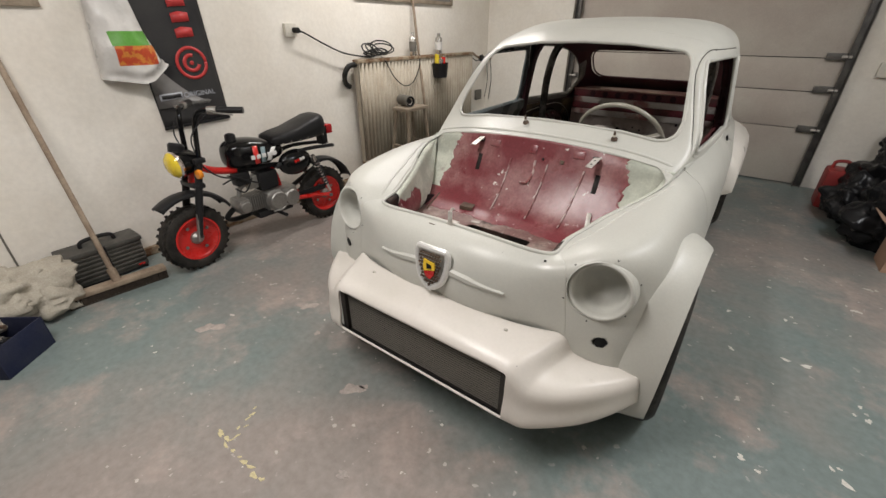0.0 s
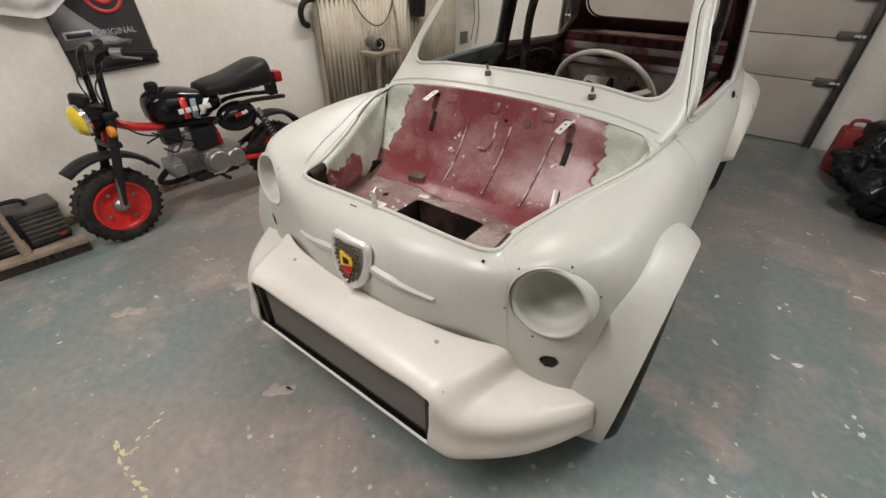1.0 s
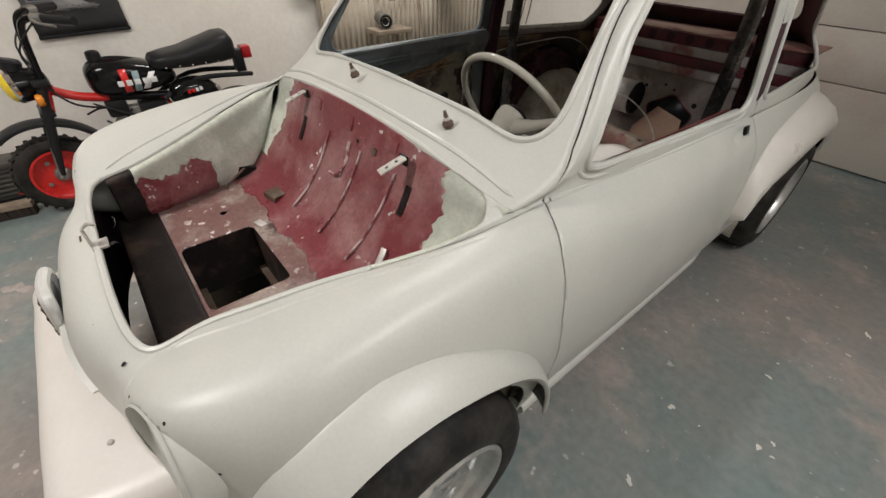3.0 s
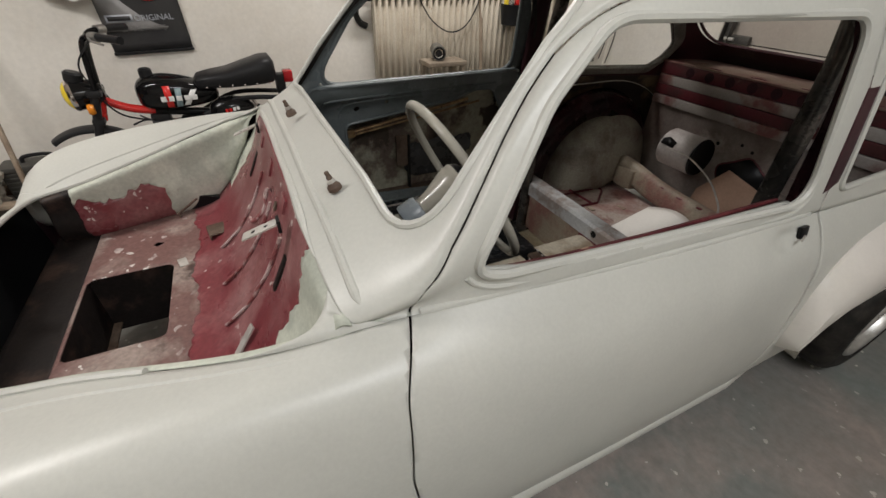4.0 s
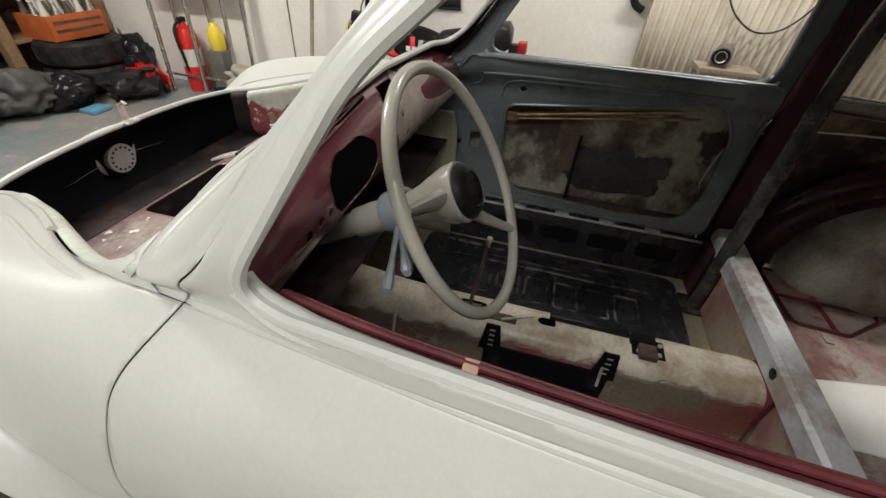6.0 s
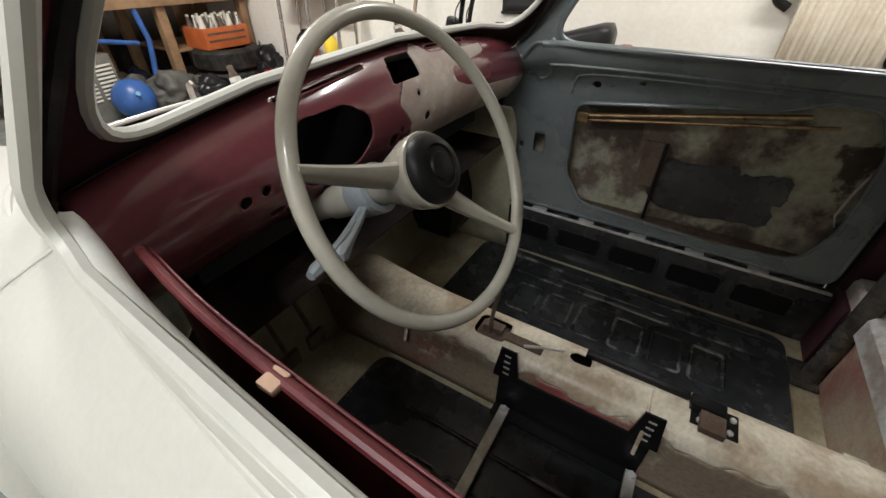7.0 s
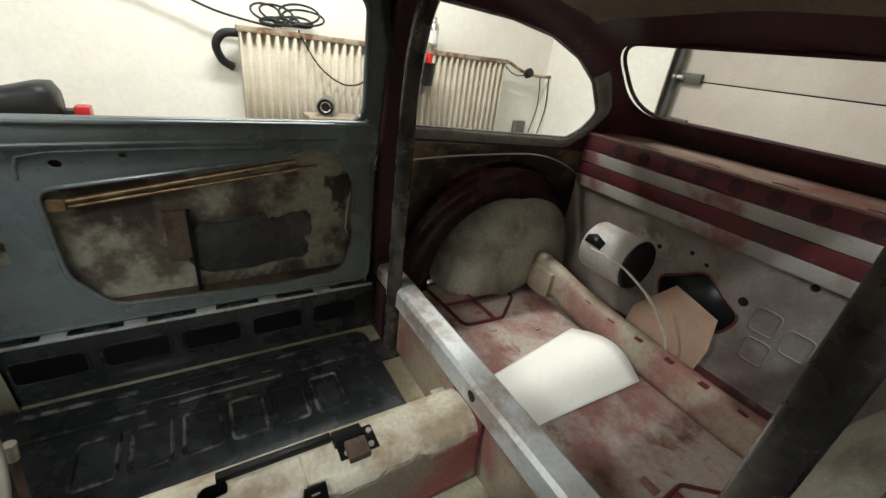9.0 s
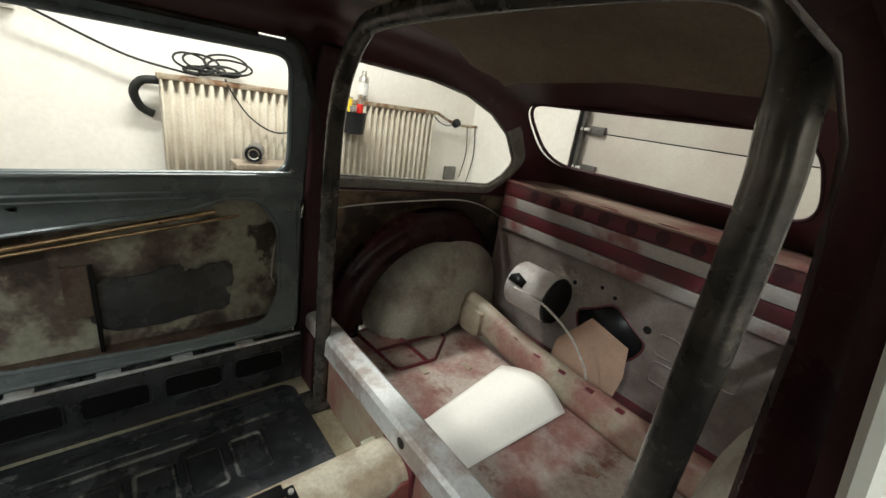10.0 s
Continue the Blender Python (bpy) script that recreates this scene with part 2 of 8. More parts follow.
class Skin:
    """A smooth sheet through rows of points (rows x stations); kept as points, faces and (station, row) places."""

    def __init__(self, rows=None, across=0, length=0, mirror_stations=False, mirror_first_row=False):
        if rows is None:
            return
        p = np.array(rows, float)
        r, s = p.shape[:2]
        flip = np.array([-1, 1, 1.0])
        lo = hi = 0
        if mirror_stations:
            p = np.concatenate([p[:, 2:0:-1] * flip, p, p[:, -2:-4:-1] * flip], 1)
            lo = 2
        top = 0
        if mirror_first_row:
            p = np.concatenate([p[2:0:-1] * flip, p], 0)
            top = 2
        ks = np.concatenate([[0], np.cumsum(np.linalg.norm(np.diff(p, axis=1), axis=2).mean(0))])
        kr = np.concatenate([[0], np.cumsum(np.linalg.norm(np.diff(p, axis=0), axis=2).mean(1))])
        self.s_at = np.interp(np.linspace(0, s - 1, length), np.arange(s), ks[lo:lo + s])
        self.r_at = np.interp(np.linspace(0, r - 1, across), np.arange(r), kr[top:top + r])
        q = spline(p.transpose(1, 0, 2), ks, self.s_at)
        q = spline(q.transpose(1, 0, 2), kr, self.r_at)
        self.points = q.reshape(-1, 3)
        ss, rr = np.meshgrid(np.linspace(0, s - 1, length), np.linspace(0, r - 1, across))
        self.place = np.stack([ss.ravel(), rr.ravel()], 1)
        self.faces = [(i * length + j, (i + 1) * length + j, (i + 1) * length + j + 1, i * length + j + 1) for i in range(across - 1) for j in range(length - 1)]

    def cut(self, keep):
        """The part of the sheet where keep(points, places) is positive, with clean edges."""
        other = Skin()
        f = keep(self.points, self.place)
        pts, plc = list(map(np.array, self.points)), list(map(np.array, self.place))
        seen, faces = {}, []
        for face in self.faces:
            vals = [f[i] for i in face]
            if min(vals) > 0:
                faces.append(face)
                continue
            if max(vals) <= 0:
                continue
            poly = []
            for a, b in zip(face, face[1:] + face[:1]):
                if f[a] > 0:
                    poly.append(a)
                if (f[a] > 0) != (f[b] > 0):
                    key = (min(a, b), max(a, b))
                    if key not in seen:
                        t = f[key[0]] / (f[key[0]] - f[key[1]])
                        pts.append(self.points[key[0]] * (1 - t) + self.points[key[1]] * t)
                        plc.append(self.place[key[0]] * (1 - t) + self.place[key[1]] * t)
                        seen[key] = len(pts) - 1
                    poly.append(seen[key])
            if len(poly) > 2:
                faces.append(tuple(poly))
        used = sorted(set(i for face in faces for i in face))
        index = {o: n for n, o in enumerate(used)}
        other.points = np.array([pts[i] for i in used])
        other.place = np.array([plc[i] for i in used])
        other.faces = [tuple(index[i] for i in face) for face in faces]
        return other

    def into(self, bm, mirror=False, m=0):
        flip = np.array([-1 if mirror else 1, 1, 1])
        vs = [bm.verts.new(p * flip) for p in self.points]
        for face in self.faces:
            ids = face[::-1] if mirror else face
            try:
                bm.faces.new([vs[i] for i in ids]).material_index = m
            except ValueError:
                pass
        return bm

    def tree(self):
        return bvhtree.BVHTree.FromPolygons([tuple(p) for p in self.points], self.faces)


def thicken(ob, depth, inner=1, rim=0, offset=-1.0):
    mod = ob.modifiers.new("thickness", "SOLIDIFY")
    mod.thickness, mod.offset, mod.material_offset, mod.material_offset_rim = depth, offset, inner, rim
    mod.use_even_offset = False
    return ob


def side(outline):
    """How far a point lies outside an outline drawn in the side view (y, z)."""
    return lambda p: inside_distance(outline, p[:, 1:])


def front(outline):
    return lambda p: inside_distance(outline, p[:, [0, 2]])


# ---- the room ----
LEFT, RIGHT, BACK, FRONT, HIGH = -2.04, 1.95, 3.80, -3.4, 2.42
FLOOR = mat("painted_concrete_floor", (0.172, 0.212, 0.205), 0.36, second=(0.262, 0.232, 0.212), scale=0.5, edge=(0.44, 0.58), third=(0.37, 0.305, 0.275), third_scale=2.4, third_edge=(0.51, 0.68), grain=0.11, bump=0.08, bump_scale=20, flecks=(0.56, 0.52, 0.48), fleck_scale=26, fleck_edge=(0.685, 0.705))


def room():
    bm = box(bmesh.new(), LEFT - 0.2, RIGHT + 0.2, FRONT - 0.2, BACK + 0.2, -0.12, 0)
    lone("floor", bm, FLOOR, "worn grey-green painted concrete garage floor", "floor", kind="structure")
    bm = box(bmesh.new(), LEFT - 0.2, RIGHT + 0.2, FRONT - 0.2, BACK + 0.2, HIGH, HIGH + 0.1)
    lone("ceiling", bm, WALL, "plain white garage ceiling", "ceiling", kind="structure")
    for name, b in (("wall_west", (LEFT - 0.15, LEFT, FRONT - 0.15, BACK + 0.15)), ("wall_east", (RIGHT, RIGHT + 0.15, FRONT - 0.15, BACK + 0.15)),
                    ("wall_south", (LEFT, RIGHT, FRONT - 0.15, FRONT))):
        lone(name, box(bmesh.new(), *b, 0, HIGH), WALL, "white plastered garage wall with scuffs", "wall", kind="structure")
    bm = bmesh.new()
    for b in ((LEFT, -1.05, 0, HIGH), (1.22, RIGHT, 0, HIGH), (-1.05, 1.22, 2.15, HIGH)):
        box(bm, b[0], b[1], BACK, BACK + 0.15, b[2], b[3])
    lone("wall_north", bm, WALL, "white plastered wall round the garage door", "wall", kind="structure")
    gate = thing("garage_door", (0.08, BACK + 0.03, 0), "closed cream sectional garage door", "garage door", kind="structure")
    z = 0.01
    for h in (0.47, 0.29, 0.25, 0.55, 0.6):
        bm = box(bmesh.new(), -1.04, 1.21, BACK + 0.02, BACK + 0.06, z, z + h - 0.006, 0.004)
        part("door_panel", bm, GARAGE, gate)
        z += h


def floor_marks():
    """Peeled patches, a yellow paint streak and dried paint drips on the floor."""
    floor = bpy.data.objects["floor"]
    rnd = random.Random(11)
    PINK = mat("bare_pink_concrete", (0.40, 0.35, 0.315), 0.7, second=(0.30, 0.265, 0.245), scale=14, grain=0.12)
    STREAK = mat("dried_yellow_paint", (0.52, 0.46, 0.27), 0.6, grain=0.2)
    DRIP = mat("dried_white_paint", (0.62, 0.60, 0.55), 0.6, grain=0.1)

    def blot(name, x, y, r, material, stretch=1.0, turn=0.0, n=18, rough=.45, high=.0012):
        bm = bmesh.new()
        pts, w = [], [rnd.uniform(0, 6) for _ in range(3)]
        for i in range(n):
            a = 2 * math.pi * i / n
            k = r * (1 + rough * (.55 * math.sin(2 * a + w[0]) + .45 * math.sin(3 * a + w[1]) + .35 * math.sin(5 * a + w[2])) + rnd.uniform(-.08, .08))
            px, py = k * stretch * math.cos(a), k * math.sin(a)
            pts.append((x + px * math.cos(turn) - py * math.sin(turn), y + px * math.sin(turn) + py * math.cos(turn)))
        foot = [bm.verts.new((a, b, .0002)) for a, b in pts]
        top = [bm.verts.new((x + (a - x) * .93, y + (b - y) * .93, high)) for a, b in pts]
        bm.faces.new(top)
        for i in range(n):
            bm.faces.new((foot[i], foot[(i + 1) % n], top[(i + 1) % n], top[i]))
        bmesh.ops.recalc_face_normals(bm, faces=bm.faces)
        part(name, bm, material, floor)

    for x, y, r, k, t in ((-.25, -.11, .026, 1.6, 1.0), (-.22, -.075, .012, 1.3, 0), (-.83, .12, .03, 1.5, .6), (-.62, .02, .012, 1.3, 0), (-1.05, -.25, .03, 1.8, .8), (-.02, -.36, .012, 1.8, .2), (.12, -.42, .010, 2, .5), (.34, -.46, .016, 1.5, .1)):
        blot("peeled_patch", x, y, r, PINK, k, t)
    for i in range(9):
        u = i / 8
        blot("paint_streak", -.47 + .26 * u + rnd.uniform(-.008, .008), -.51 - .01 * u + rnd.uniform(-.008, .008), rnd.uniform(.004, .008), STREAK, rnd.uniform(1.5, 3.0), rnd.uniform(-.4, .3), 10)
    for i in range(7):
        blot("paint_streak", -.44 + rnd.uniform(-.03, .03), -.50 + .02 * i, rnd.uniform(.003, .005), STREAK, 2.5, 1.4 + rnd.uniform(-.4, .4), 10)
    for x, y in ((1.13, 1.42), (1.22, 2.2), (.91, .98), (1.05, .62), (1.2, .55), (.98, .42), (1.32, .9), (1.42, .35), (1.5, 1.1), (1.12, 1.05), (1.35, 1.7), (.86, 1.35), (1.0, 1.7), (1.6, .6), (.95, .2), (1.15, .1), (.75, -.2), (.6, -.35), (1.45, 2.0), (1.3, -.1)):
        for k in range(rnd.choice((1, 2, 3))):
            blot("paint_drip", x + rnd.uniform(-.04, .04), y + rnd.uniform(-.04, .04), rnd.uniform(.004, .012), DRIP, rnd.uniform(1, 2.2), rnd.uniform(0, 3), 10, .5)
    for i in range(60):
        blot("paint_drip", rnd.uniform(-1.5, 1.8), rnd.uniform(-.9, 2.8), rnd.uniform(.002, .005), DRIP, rnd.uniform(1, 2), rnd.uniform(0, 3), 8, .4)


room()
floor_marks()

# ---- the car: sheets ----
# rows from the upper edge to the sill, each from the nose's middle round the flank to the tail's middle
TOP = [(0, .185, .655), (.2, .187, .65), (.332, .212, .643), (.346, .285, .655), (.372, .37, .671), (.410, .47, .692), (.496, .66, .729), (.537, .85, .757), (.580, 1.2, .767), (.604, 1.75, .757), (.60, 2.2, .74), (.53, 2.75, .72), (.36, 3.0, .70), (0, 3.08, .70)]
SHOULDER = [(0, .118, .622), (.2, .128, .618), (.345, .160, .618), (.47, .200, .680), (.54, .285, .706), (.567, .42, .724), (.590, .62, .732), (.612, .86, .716), (.635, 1.2, .70), (.645, 1.75, .69), (.64, 2.2, .68), (.58, 2.75, .65), (.42, 3.08, .60), (0, 3.17, .60)]
WAIST = [(0, .083, .54), (.2, .097, .54), (.36, .148, .545), (.495, .186, .575), (.602, .265, .592), (.644, .41, .61), (.656, .62, .615), (.660, .86, .61), (.666, 1.2, .60), (.668, 1.75, .60), (.665, 2.2, .58), (.62, 2.75, .52), (.46, 3.13, .48), (0, 3.22, .48)]
FLANK = [(0, .088, .44), (.2, .103, .44), (.37, .15, .44), (.52, .180, .43), (.613, .255, .44), (.652, .42, .45), (.664, .62, .44), (.668, .86, .41), (.670, 1.2, .38), (.672, 1.75, .38), (.67, 2.2, .38), (.63, 2.75, .36), (.47, 3.14, .34), (0, 3.23, .34)]
SILL = [(0, .13, .34), (.2, .14, .34), (.36, .17, .33), (.51, .195, .26), (.612, .245, .19), (.645, .43, .20), (.645, .62, .22), (.630, .86, .215), (.628, 1.2, .21), (.628, 1.75, .21), (.63, 2.2, .21), (.60, 2.75, .20), (.44, 3.1, .22), (0, 3.18, .22)]
LOWER = Skin([TOP, SHOULDER, WAIST, FLANK, SILL], 61, 326, mirror_stations=True)

# rows from the roof's middle to the belt line, each from the bonnet's rear lip to the tail
MIDDLE = [(0, .79, .812), (0, .897, .876), (0, 1.04, 1.02), (0, 1.185, 1.168), (0, 1.43, 1.245), (0, 1.85, 1.27), (0, 2.25, 1.22), (0, 2.55, 1.06), (0, 2.78, .88), (0, 3.06, .72)]
QUARTER = [(.25, .79, .805), (.25, .898, .866), (.245, 1.045, 1.013), (.24, 1.188, 1.158), (.26, 1.43, 1.235), (.28, 1.85, 1.26), (.27, 2.25, 1.21), (.26, 2.54, 1.05), (.26, 2.76, .88), (.26, 3.04, .72)]
CORNER = [(.43, .79, .785), (.44, .905, .845), (.438, 1.045, .998), (.425, 1.198, 1.130), (.44, 1.43, 1.20), (.46, 1.85, 1.225), (.455, 2.25, 1.17), (.43, 2.53, 1.02), (.42, 2.72, .87), (.42, 2.98, .72)]
GUTTER = [(.512, .80, .768), (.534, .897, .818), (.508, 1.045, .985), (.486, 1.213, 1.112), (.511, 1.43, 1.15), (.53, 1.85, 1.165), (.518, 2.25, 1.10), (.49, 2.50, .97), (.47, 2.66, .86), (.46, 2.9, .74)]
WINDOW = [(.525, .825, .757), (.545, .925, .79), (.555, 1.10, .90), (.55, 1.28, .99), (.56, 1.46, 1.0), (.568, 1.85, 1.0), (.557, 2.22, .96), (.54, 2.47, .89), (.51, 2.62, .82), (.5, 2.85, .74)]
BELT = [(.533, .84, .756), (.548, .94, .760), (.570, 1.1, .766), (.585, 1.28, .767), (.594, 1.46, .765), (.605, 1.85, .754), (.598, 2.2, .74), (.57, 2.5, .73), (.54, 2.68, .722), (.5, 2.83, .715)]
UPPER = Skin([MIDDLE, QUARTER, CORNER, GUTTER, WINDOW, BELT], 121, 260, mirror_first_row=True)
LOWER_TREE, UPPER_TREE = LOWER.tree(), UPPER.tree()

# ---- the car: openings ----
SCREEN = rounded([(-.506, .833), (-.30, .861), (0, .872), (.30, .861), (.506, .833), (.440, 1.132), (.2, 1.158), (0, 1.164), (-.2, 1.158), (-.440, 1.132)], [.075, .1, .1, .1, .075, .085, .1, .1, .1, .085], 8)
REAR_GLASS = rounded([(-.405, .888), (.42, .885), (.385, 1.088), (-.375, 1.088)], .085, 8)
DOOR_GLASS = [rounded([(.955, .800), (1.70, .789), (1.665, 1.106), (1.190, 1.104), (1.088, 1.012)], [.042, .06, .05, .09, .2], 8), rounded([(.972, .80), (1.795, .797), (1.785, 1.106), (1.215, 1.104), (1.11, 1.012)], [.055, .06, .05, .09, .2], 8)]
QUARTER_GLASS = [rounded([(1.80, .797), (2.50, .775), (2.66, .86), (2.36, 1.06), (1.79, 1.100)], [.03, .08, .05, .14, .03], 8), rounded([(1.925, .797), (2.245, .783), (2.555, .774), (2.592, .815), (2.605, .875), (2.526, .975), (2.443, 1.037), (2.336, 1.085), (2.199, 1.111), (1.915, 1.126)], [.02, .1, .025, .03, .05, .1, .1, .1, .1, .02], 6)]
DOOR = [rounded([(.868, .225), (.852, .45), (.836, .58), (.848, .71), (.885, .76), (.905, .81), (1.0, .938), (1.098, 1.055), (1.188, 1.115), (1.285, 1.138), (1.70, 1.138), (1.765, .95), (1.762, .75), (1.735, .47), (1.73, .225)], [.03, .2, .1, .1, .06, .1, .2, .2, .1, .1, .05, .2, .2, .1, .03], 6), rounded([(.868, .225), (.852, .45), (.836, .58), (.848, .71), (.885, .76), (.905, .81), (1.0, .938), (1.098, 1.055), (1.188, 1.115), (1.285, 1.138), (1.80, 1.138), (1.86, .95), (1.86, .75), (1.84, .47), (1.83, .225)], [.03, .2, .1, .1, .06, .1, .2, .2, .1, .1, .05, .2, .2, .1, .03], 6)]
WHEEL_Y, REAR_WHEEL_Y, WHEEL_Z, TYRE = .498, 2.47, .262, .262
ARCH = [(WHEEL_Y + .298 * math.cos(a), WHEEL_Z + .298 * math.sin(a)) for a in np.linspace(0, 2 * math.pi, 48, endpoint=False)]
REAR_ARCH = [(REAR_WHEEL_Y + .32 * math.cos(a), WHEEL_Z + .30 * math.sin(a)) for a in np.linspace(0, 2 * math.pi, 48, endpoint=False)]


def grown(outline, d):
    """The outline moved outwards by d."""
    o = [Vector(p) for p in outline]
    area = sum(a.cross(b) for a, b in zip(o, o[1:] + o[:1]))
    out = []
    for i, p in enumerate(o):
        t = (o[(i + 1) % len(o)] - o[i - 1])
        nrm = Vector((t.y, -t.x)).normalized() * (1 if area > 0 else -1)
        out.append(tuple(p + nrm * d))
    return out


def low(*tests):
    return lambda p, s: np.min([t(p, s) for t in tests], 0)


def outside(outline, view="side", off=0.0):
    g = grown(outline, off) if off else outline
    d = side(g) if view == "side" else front(g)
    return lambda p, s: d(p)


def within(outline, off=0.0):
    g = grown(outline, off) if off else outline
    d = side(g)
    return lambda p, s: -d(p)


car = thing("car", (0, 1.6, 0), "small vintage two-door car shell in white primer, stripped for restoration", "car")
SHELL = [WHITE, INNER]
HEADLINER = mat("stained_bare_roof", (0.20, 0.160, 0.115), 0.7, second=(0.15, 0.118, 0.084), scale=3, third=(0.18, 0.14, 0.10), third_scale=5, grain=0.12, shine=0.2)
ROOFRAIL = mat("maroon_roof_rail", (0.060, 0.014, 0.018), 0.36, second=(0.040, 0.014, 0.016), scale=4, third=(0.10, 0.075, 0.065), third_scale=7, third_edge=(0.60, 0.70), grain=0.12, bump=0.05)
QUARTER_TRIM = mat("tan_quarter_panel", (0.20, 0.145, 0.088), 0.65, second=(0.035, 0.024, 0.02), scale=3.0, edge=(0.44, 0.52), grain=0.12)


def shell_part(name, pieces, label="", parent=None, depth=0.003, mats=SHELL):
    bm = bmesh.new()
    for skin, mirror, *index in pieces:
        skin.into(bm, mirror, *index)
    bmesh.ops.remove_doubles(bm, verts=bm.verts, dist=0.0004)
    ob = part(name, bm, mats, parent or car, label, smooth=50)
    return thicken(ob, depth)


NOSE_AT = 2.35
LAMP_AT, LAMP_WAY = np.array((.487, .190, .587)), np.array((.12, -.98, .14)) / np.linalg.norm((.12, -.98, .14))


def lamp_hole(p, s):
    d = p - LAMP_AT
    off = np.linalg.norm(d - np.outer(d @ LAMP_WAY, LAMP_WAY), axis=1) - .0865
    return np.where(p[:, 1] < .42, off, 1.0)


def indicator_hole(p, s):
    d = np.hypot((p[:, 0] - .518) / .021, (p[:, 2] - .43) / .016) - 1
    return np.where(p[:, 1] < .35, d * .018, 1.0)


nose = LOWER.cut(low(lambda p, s: NOSE_AT - s[:, 0], lambda p, s: np.hypot(p[:, 0] - .0, (p[:, 2] - .54)) - .038))
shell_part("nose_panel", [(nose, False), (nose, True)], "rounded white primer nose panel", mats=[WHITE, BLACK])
def pillar_row(station):
    """The row of the sheet along which the door's shut line climbs the windscreen pillar."""
    return np.interp(station, (.9, 1.29, 1.56, 1.91, 2.19, 2.47, 2.8, 3.1, 3.5), (3.54, 3.12, 3.0, 2.86, 2.76, 2.68, 2.74, 2.84, 2.93))


def past_door(outline):
    """How far a place of the upper sheet lies outside the door's shut line."""
    across = outside(outline)

    def test(p, s):
        w = np.clip((s[:, 0] - .85) / .25, 0, 1) * np.clip((3.6 - s[:, 0]) / .4, 0, 1)
        return w * .085 * (pillar_row(s[:, 0]) - s[:, 1]) + (1 - w) * np.where(s[:, 1] > 2.3, across(p, s), .05)
    return test


def rounded_in(skin, outline):
    """Roll the sheet's edge inwards along the shut line of the pillar."""
    p, s = skin.points, skin.place
    w = np.clip((s[:, 0] - .95) / .3, 0, 1) * np.clip((3.6 - s[:, 0]) / .4, 0, 1)
    sink = .0085 * w * np.exp(-(past_door(outline)(p, s) / .0095) ** 2)
    skin.points = p + sink[:, None] * np.array([-.72, .60, -.35])


doors, cowls, roofs = [], [], []
for mirror in (False, True):
    door_line, glass, quarter = DOOR[mirror], DOOR_GLASS[mirror], QUARTER_GLASS[mirror]
    shut = past_door(door_line)
    past = lambda p, s: shut(p, s) - .0018
    fender = LOWER.cut(low(lambda p, s: s[:, 0] - NOSE_AT, lamp_hole, indicator_hole, outside(door_line, off=.0014), lambda p, s: np.where(p[:, 0] > .585, outside(ARCH)(p, s), 1.0), lambda p, s: 1.3 - p[:, 1]))
    tailside = LOWER.cut(low(outside(door_line, off=.0014), outside(REAR_ARCH), lambda p, s: p[:, 1] - 1.3))
    door_low = LOWER.cut(within(door_line, -.0014))
    dent = np.exp(-((door_low.points[:, 1] - 1.648) / .028) ** 2 - ((door_low.points[:, 2] - .728) / .017) ** 2)
    door_low.points[:, 0] -= .017 * dent
    door_up = UPPER.cut(low(lambda p, s: -.0018 - shut(p, s), outside(glass)))
    cowl_skin = UPPER.cut(low(lambda p, s: 1.30 - p[:, 1], past, outside(SCREEN, "front")))
    roof_skin = UPPER.cut(low(lambda p, s: p[:, 1] - 1.30, past, lambda p, s: np.where(s[:, 1] > 2.45, outside(quarter)(p, s), .05),
                              lambda p, s: np.where(p[:, 1] > 2.2, outside(REAR_GLASS, "front")(p, s), 1.0)))
    for skin in (door_up, cowl_skin, roof_skin):
        rounded_in(skin, door_line)
    cowls.append((cowl_skin, mirror))
    lining = lambda p, s: np.minimum(1.75 + .12 * np.sin(9 * p[:, 1]) + .05 * np.sin(31 * p[:, 1]) - s[:, 1], .12 * (2.40 - p[:, 1]))
    roofs.append((roof_skin.cut(lining), mirror))
    roofs.append((roof_skin.cut(lambda p, s: -lining(p, s)), mirror, 2))
    shell_part("front_fender", [(fender, mirror)])
    shell_part("rear_quarter", [(tailside, mirror)], mats=[WHITE, QUARTER_TRIM])
    doors.append(shell_part("door", [(door_low, mirror), (door_up, mirror, 2)], "white primer door with an empty window frame", mats=[WHITE, RUST if mirror else INNER, WHITE, GREYBLUE if mirror else MAROON]))

shell_part("windscreen_surround", cowls, "white primer scuttle and empty windscreen frame")
shell_part("roof", roofs, "white roof, brown-stained inside", mats=[WHITE, HEADLINER, WHITE, ROOFRAIL])


def sheet_at(skin, station, row, across=121, length=260, rows=5, stations=9):
    grid = skin.points.reshape(across, length, 3)
    i, j = row / rows * (across - 1), station / stations * (length - 1)
    a, b = min(int(i), across - 2), min(int(j), length - 2)
    u, v = i - a, j - b
    return Vector((grid[a, b] * (1 - u) + grid[a + 1, b] * u) * (1 - v) + (grid[a, b + 1] * (1 - u) + grid[a + 1, b + 1] * u) * v)


def on_upper(y, z, mirror=False):
    hit = UPPER_TREE.ray_cast(Vector((1.5, y, z)), Vector((-1, 0, 0)))[0] or LOWER_TREE.ray_cast(Vector((1.5, y, z)), Vector((-1, 0, 0)))[0]
    return Vector((-hit.x if mirror else hit.x, y, z)) if hit else None


def on_lower(y, z):
    hit = LOWER_TREE.ray_cast(Vector((1.5, y, z)), Vector((-1, 0, 0)))[0]
    return hit


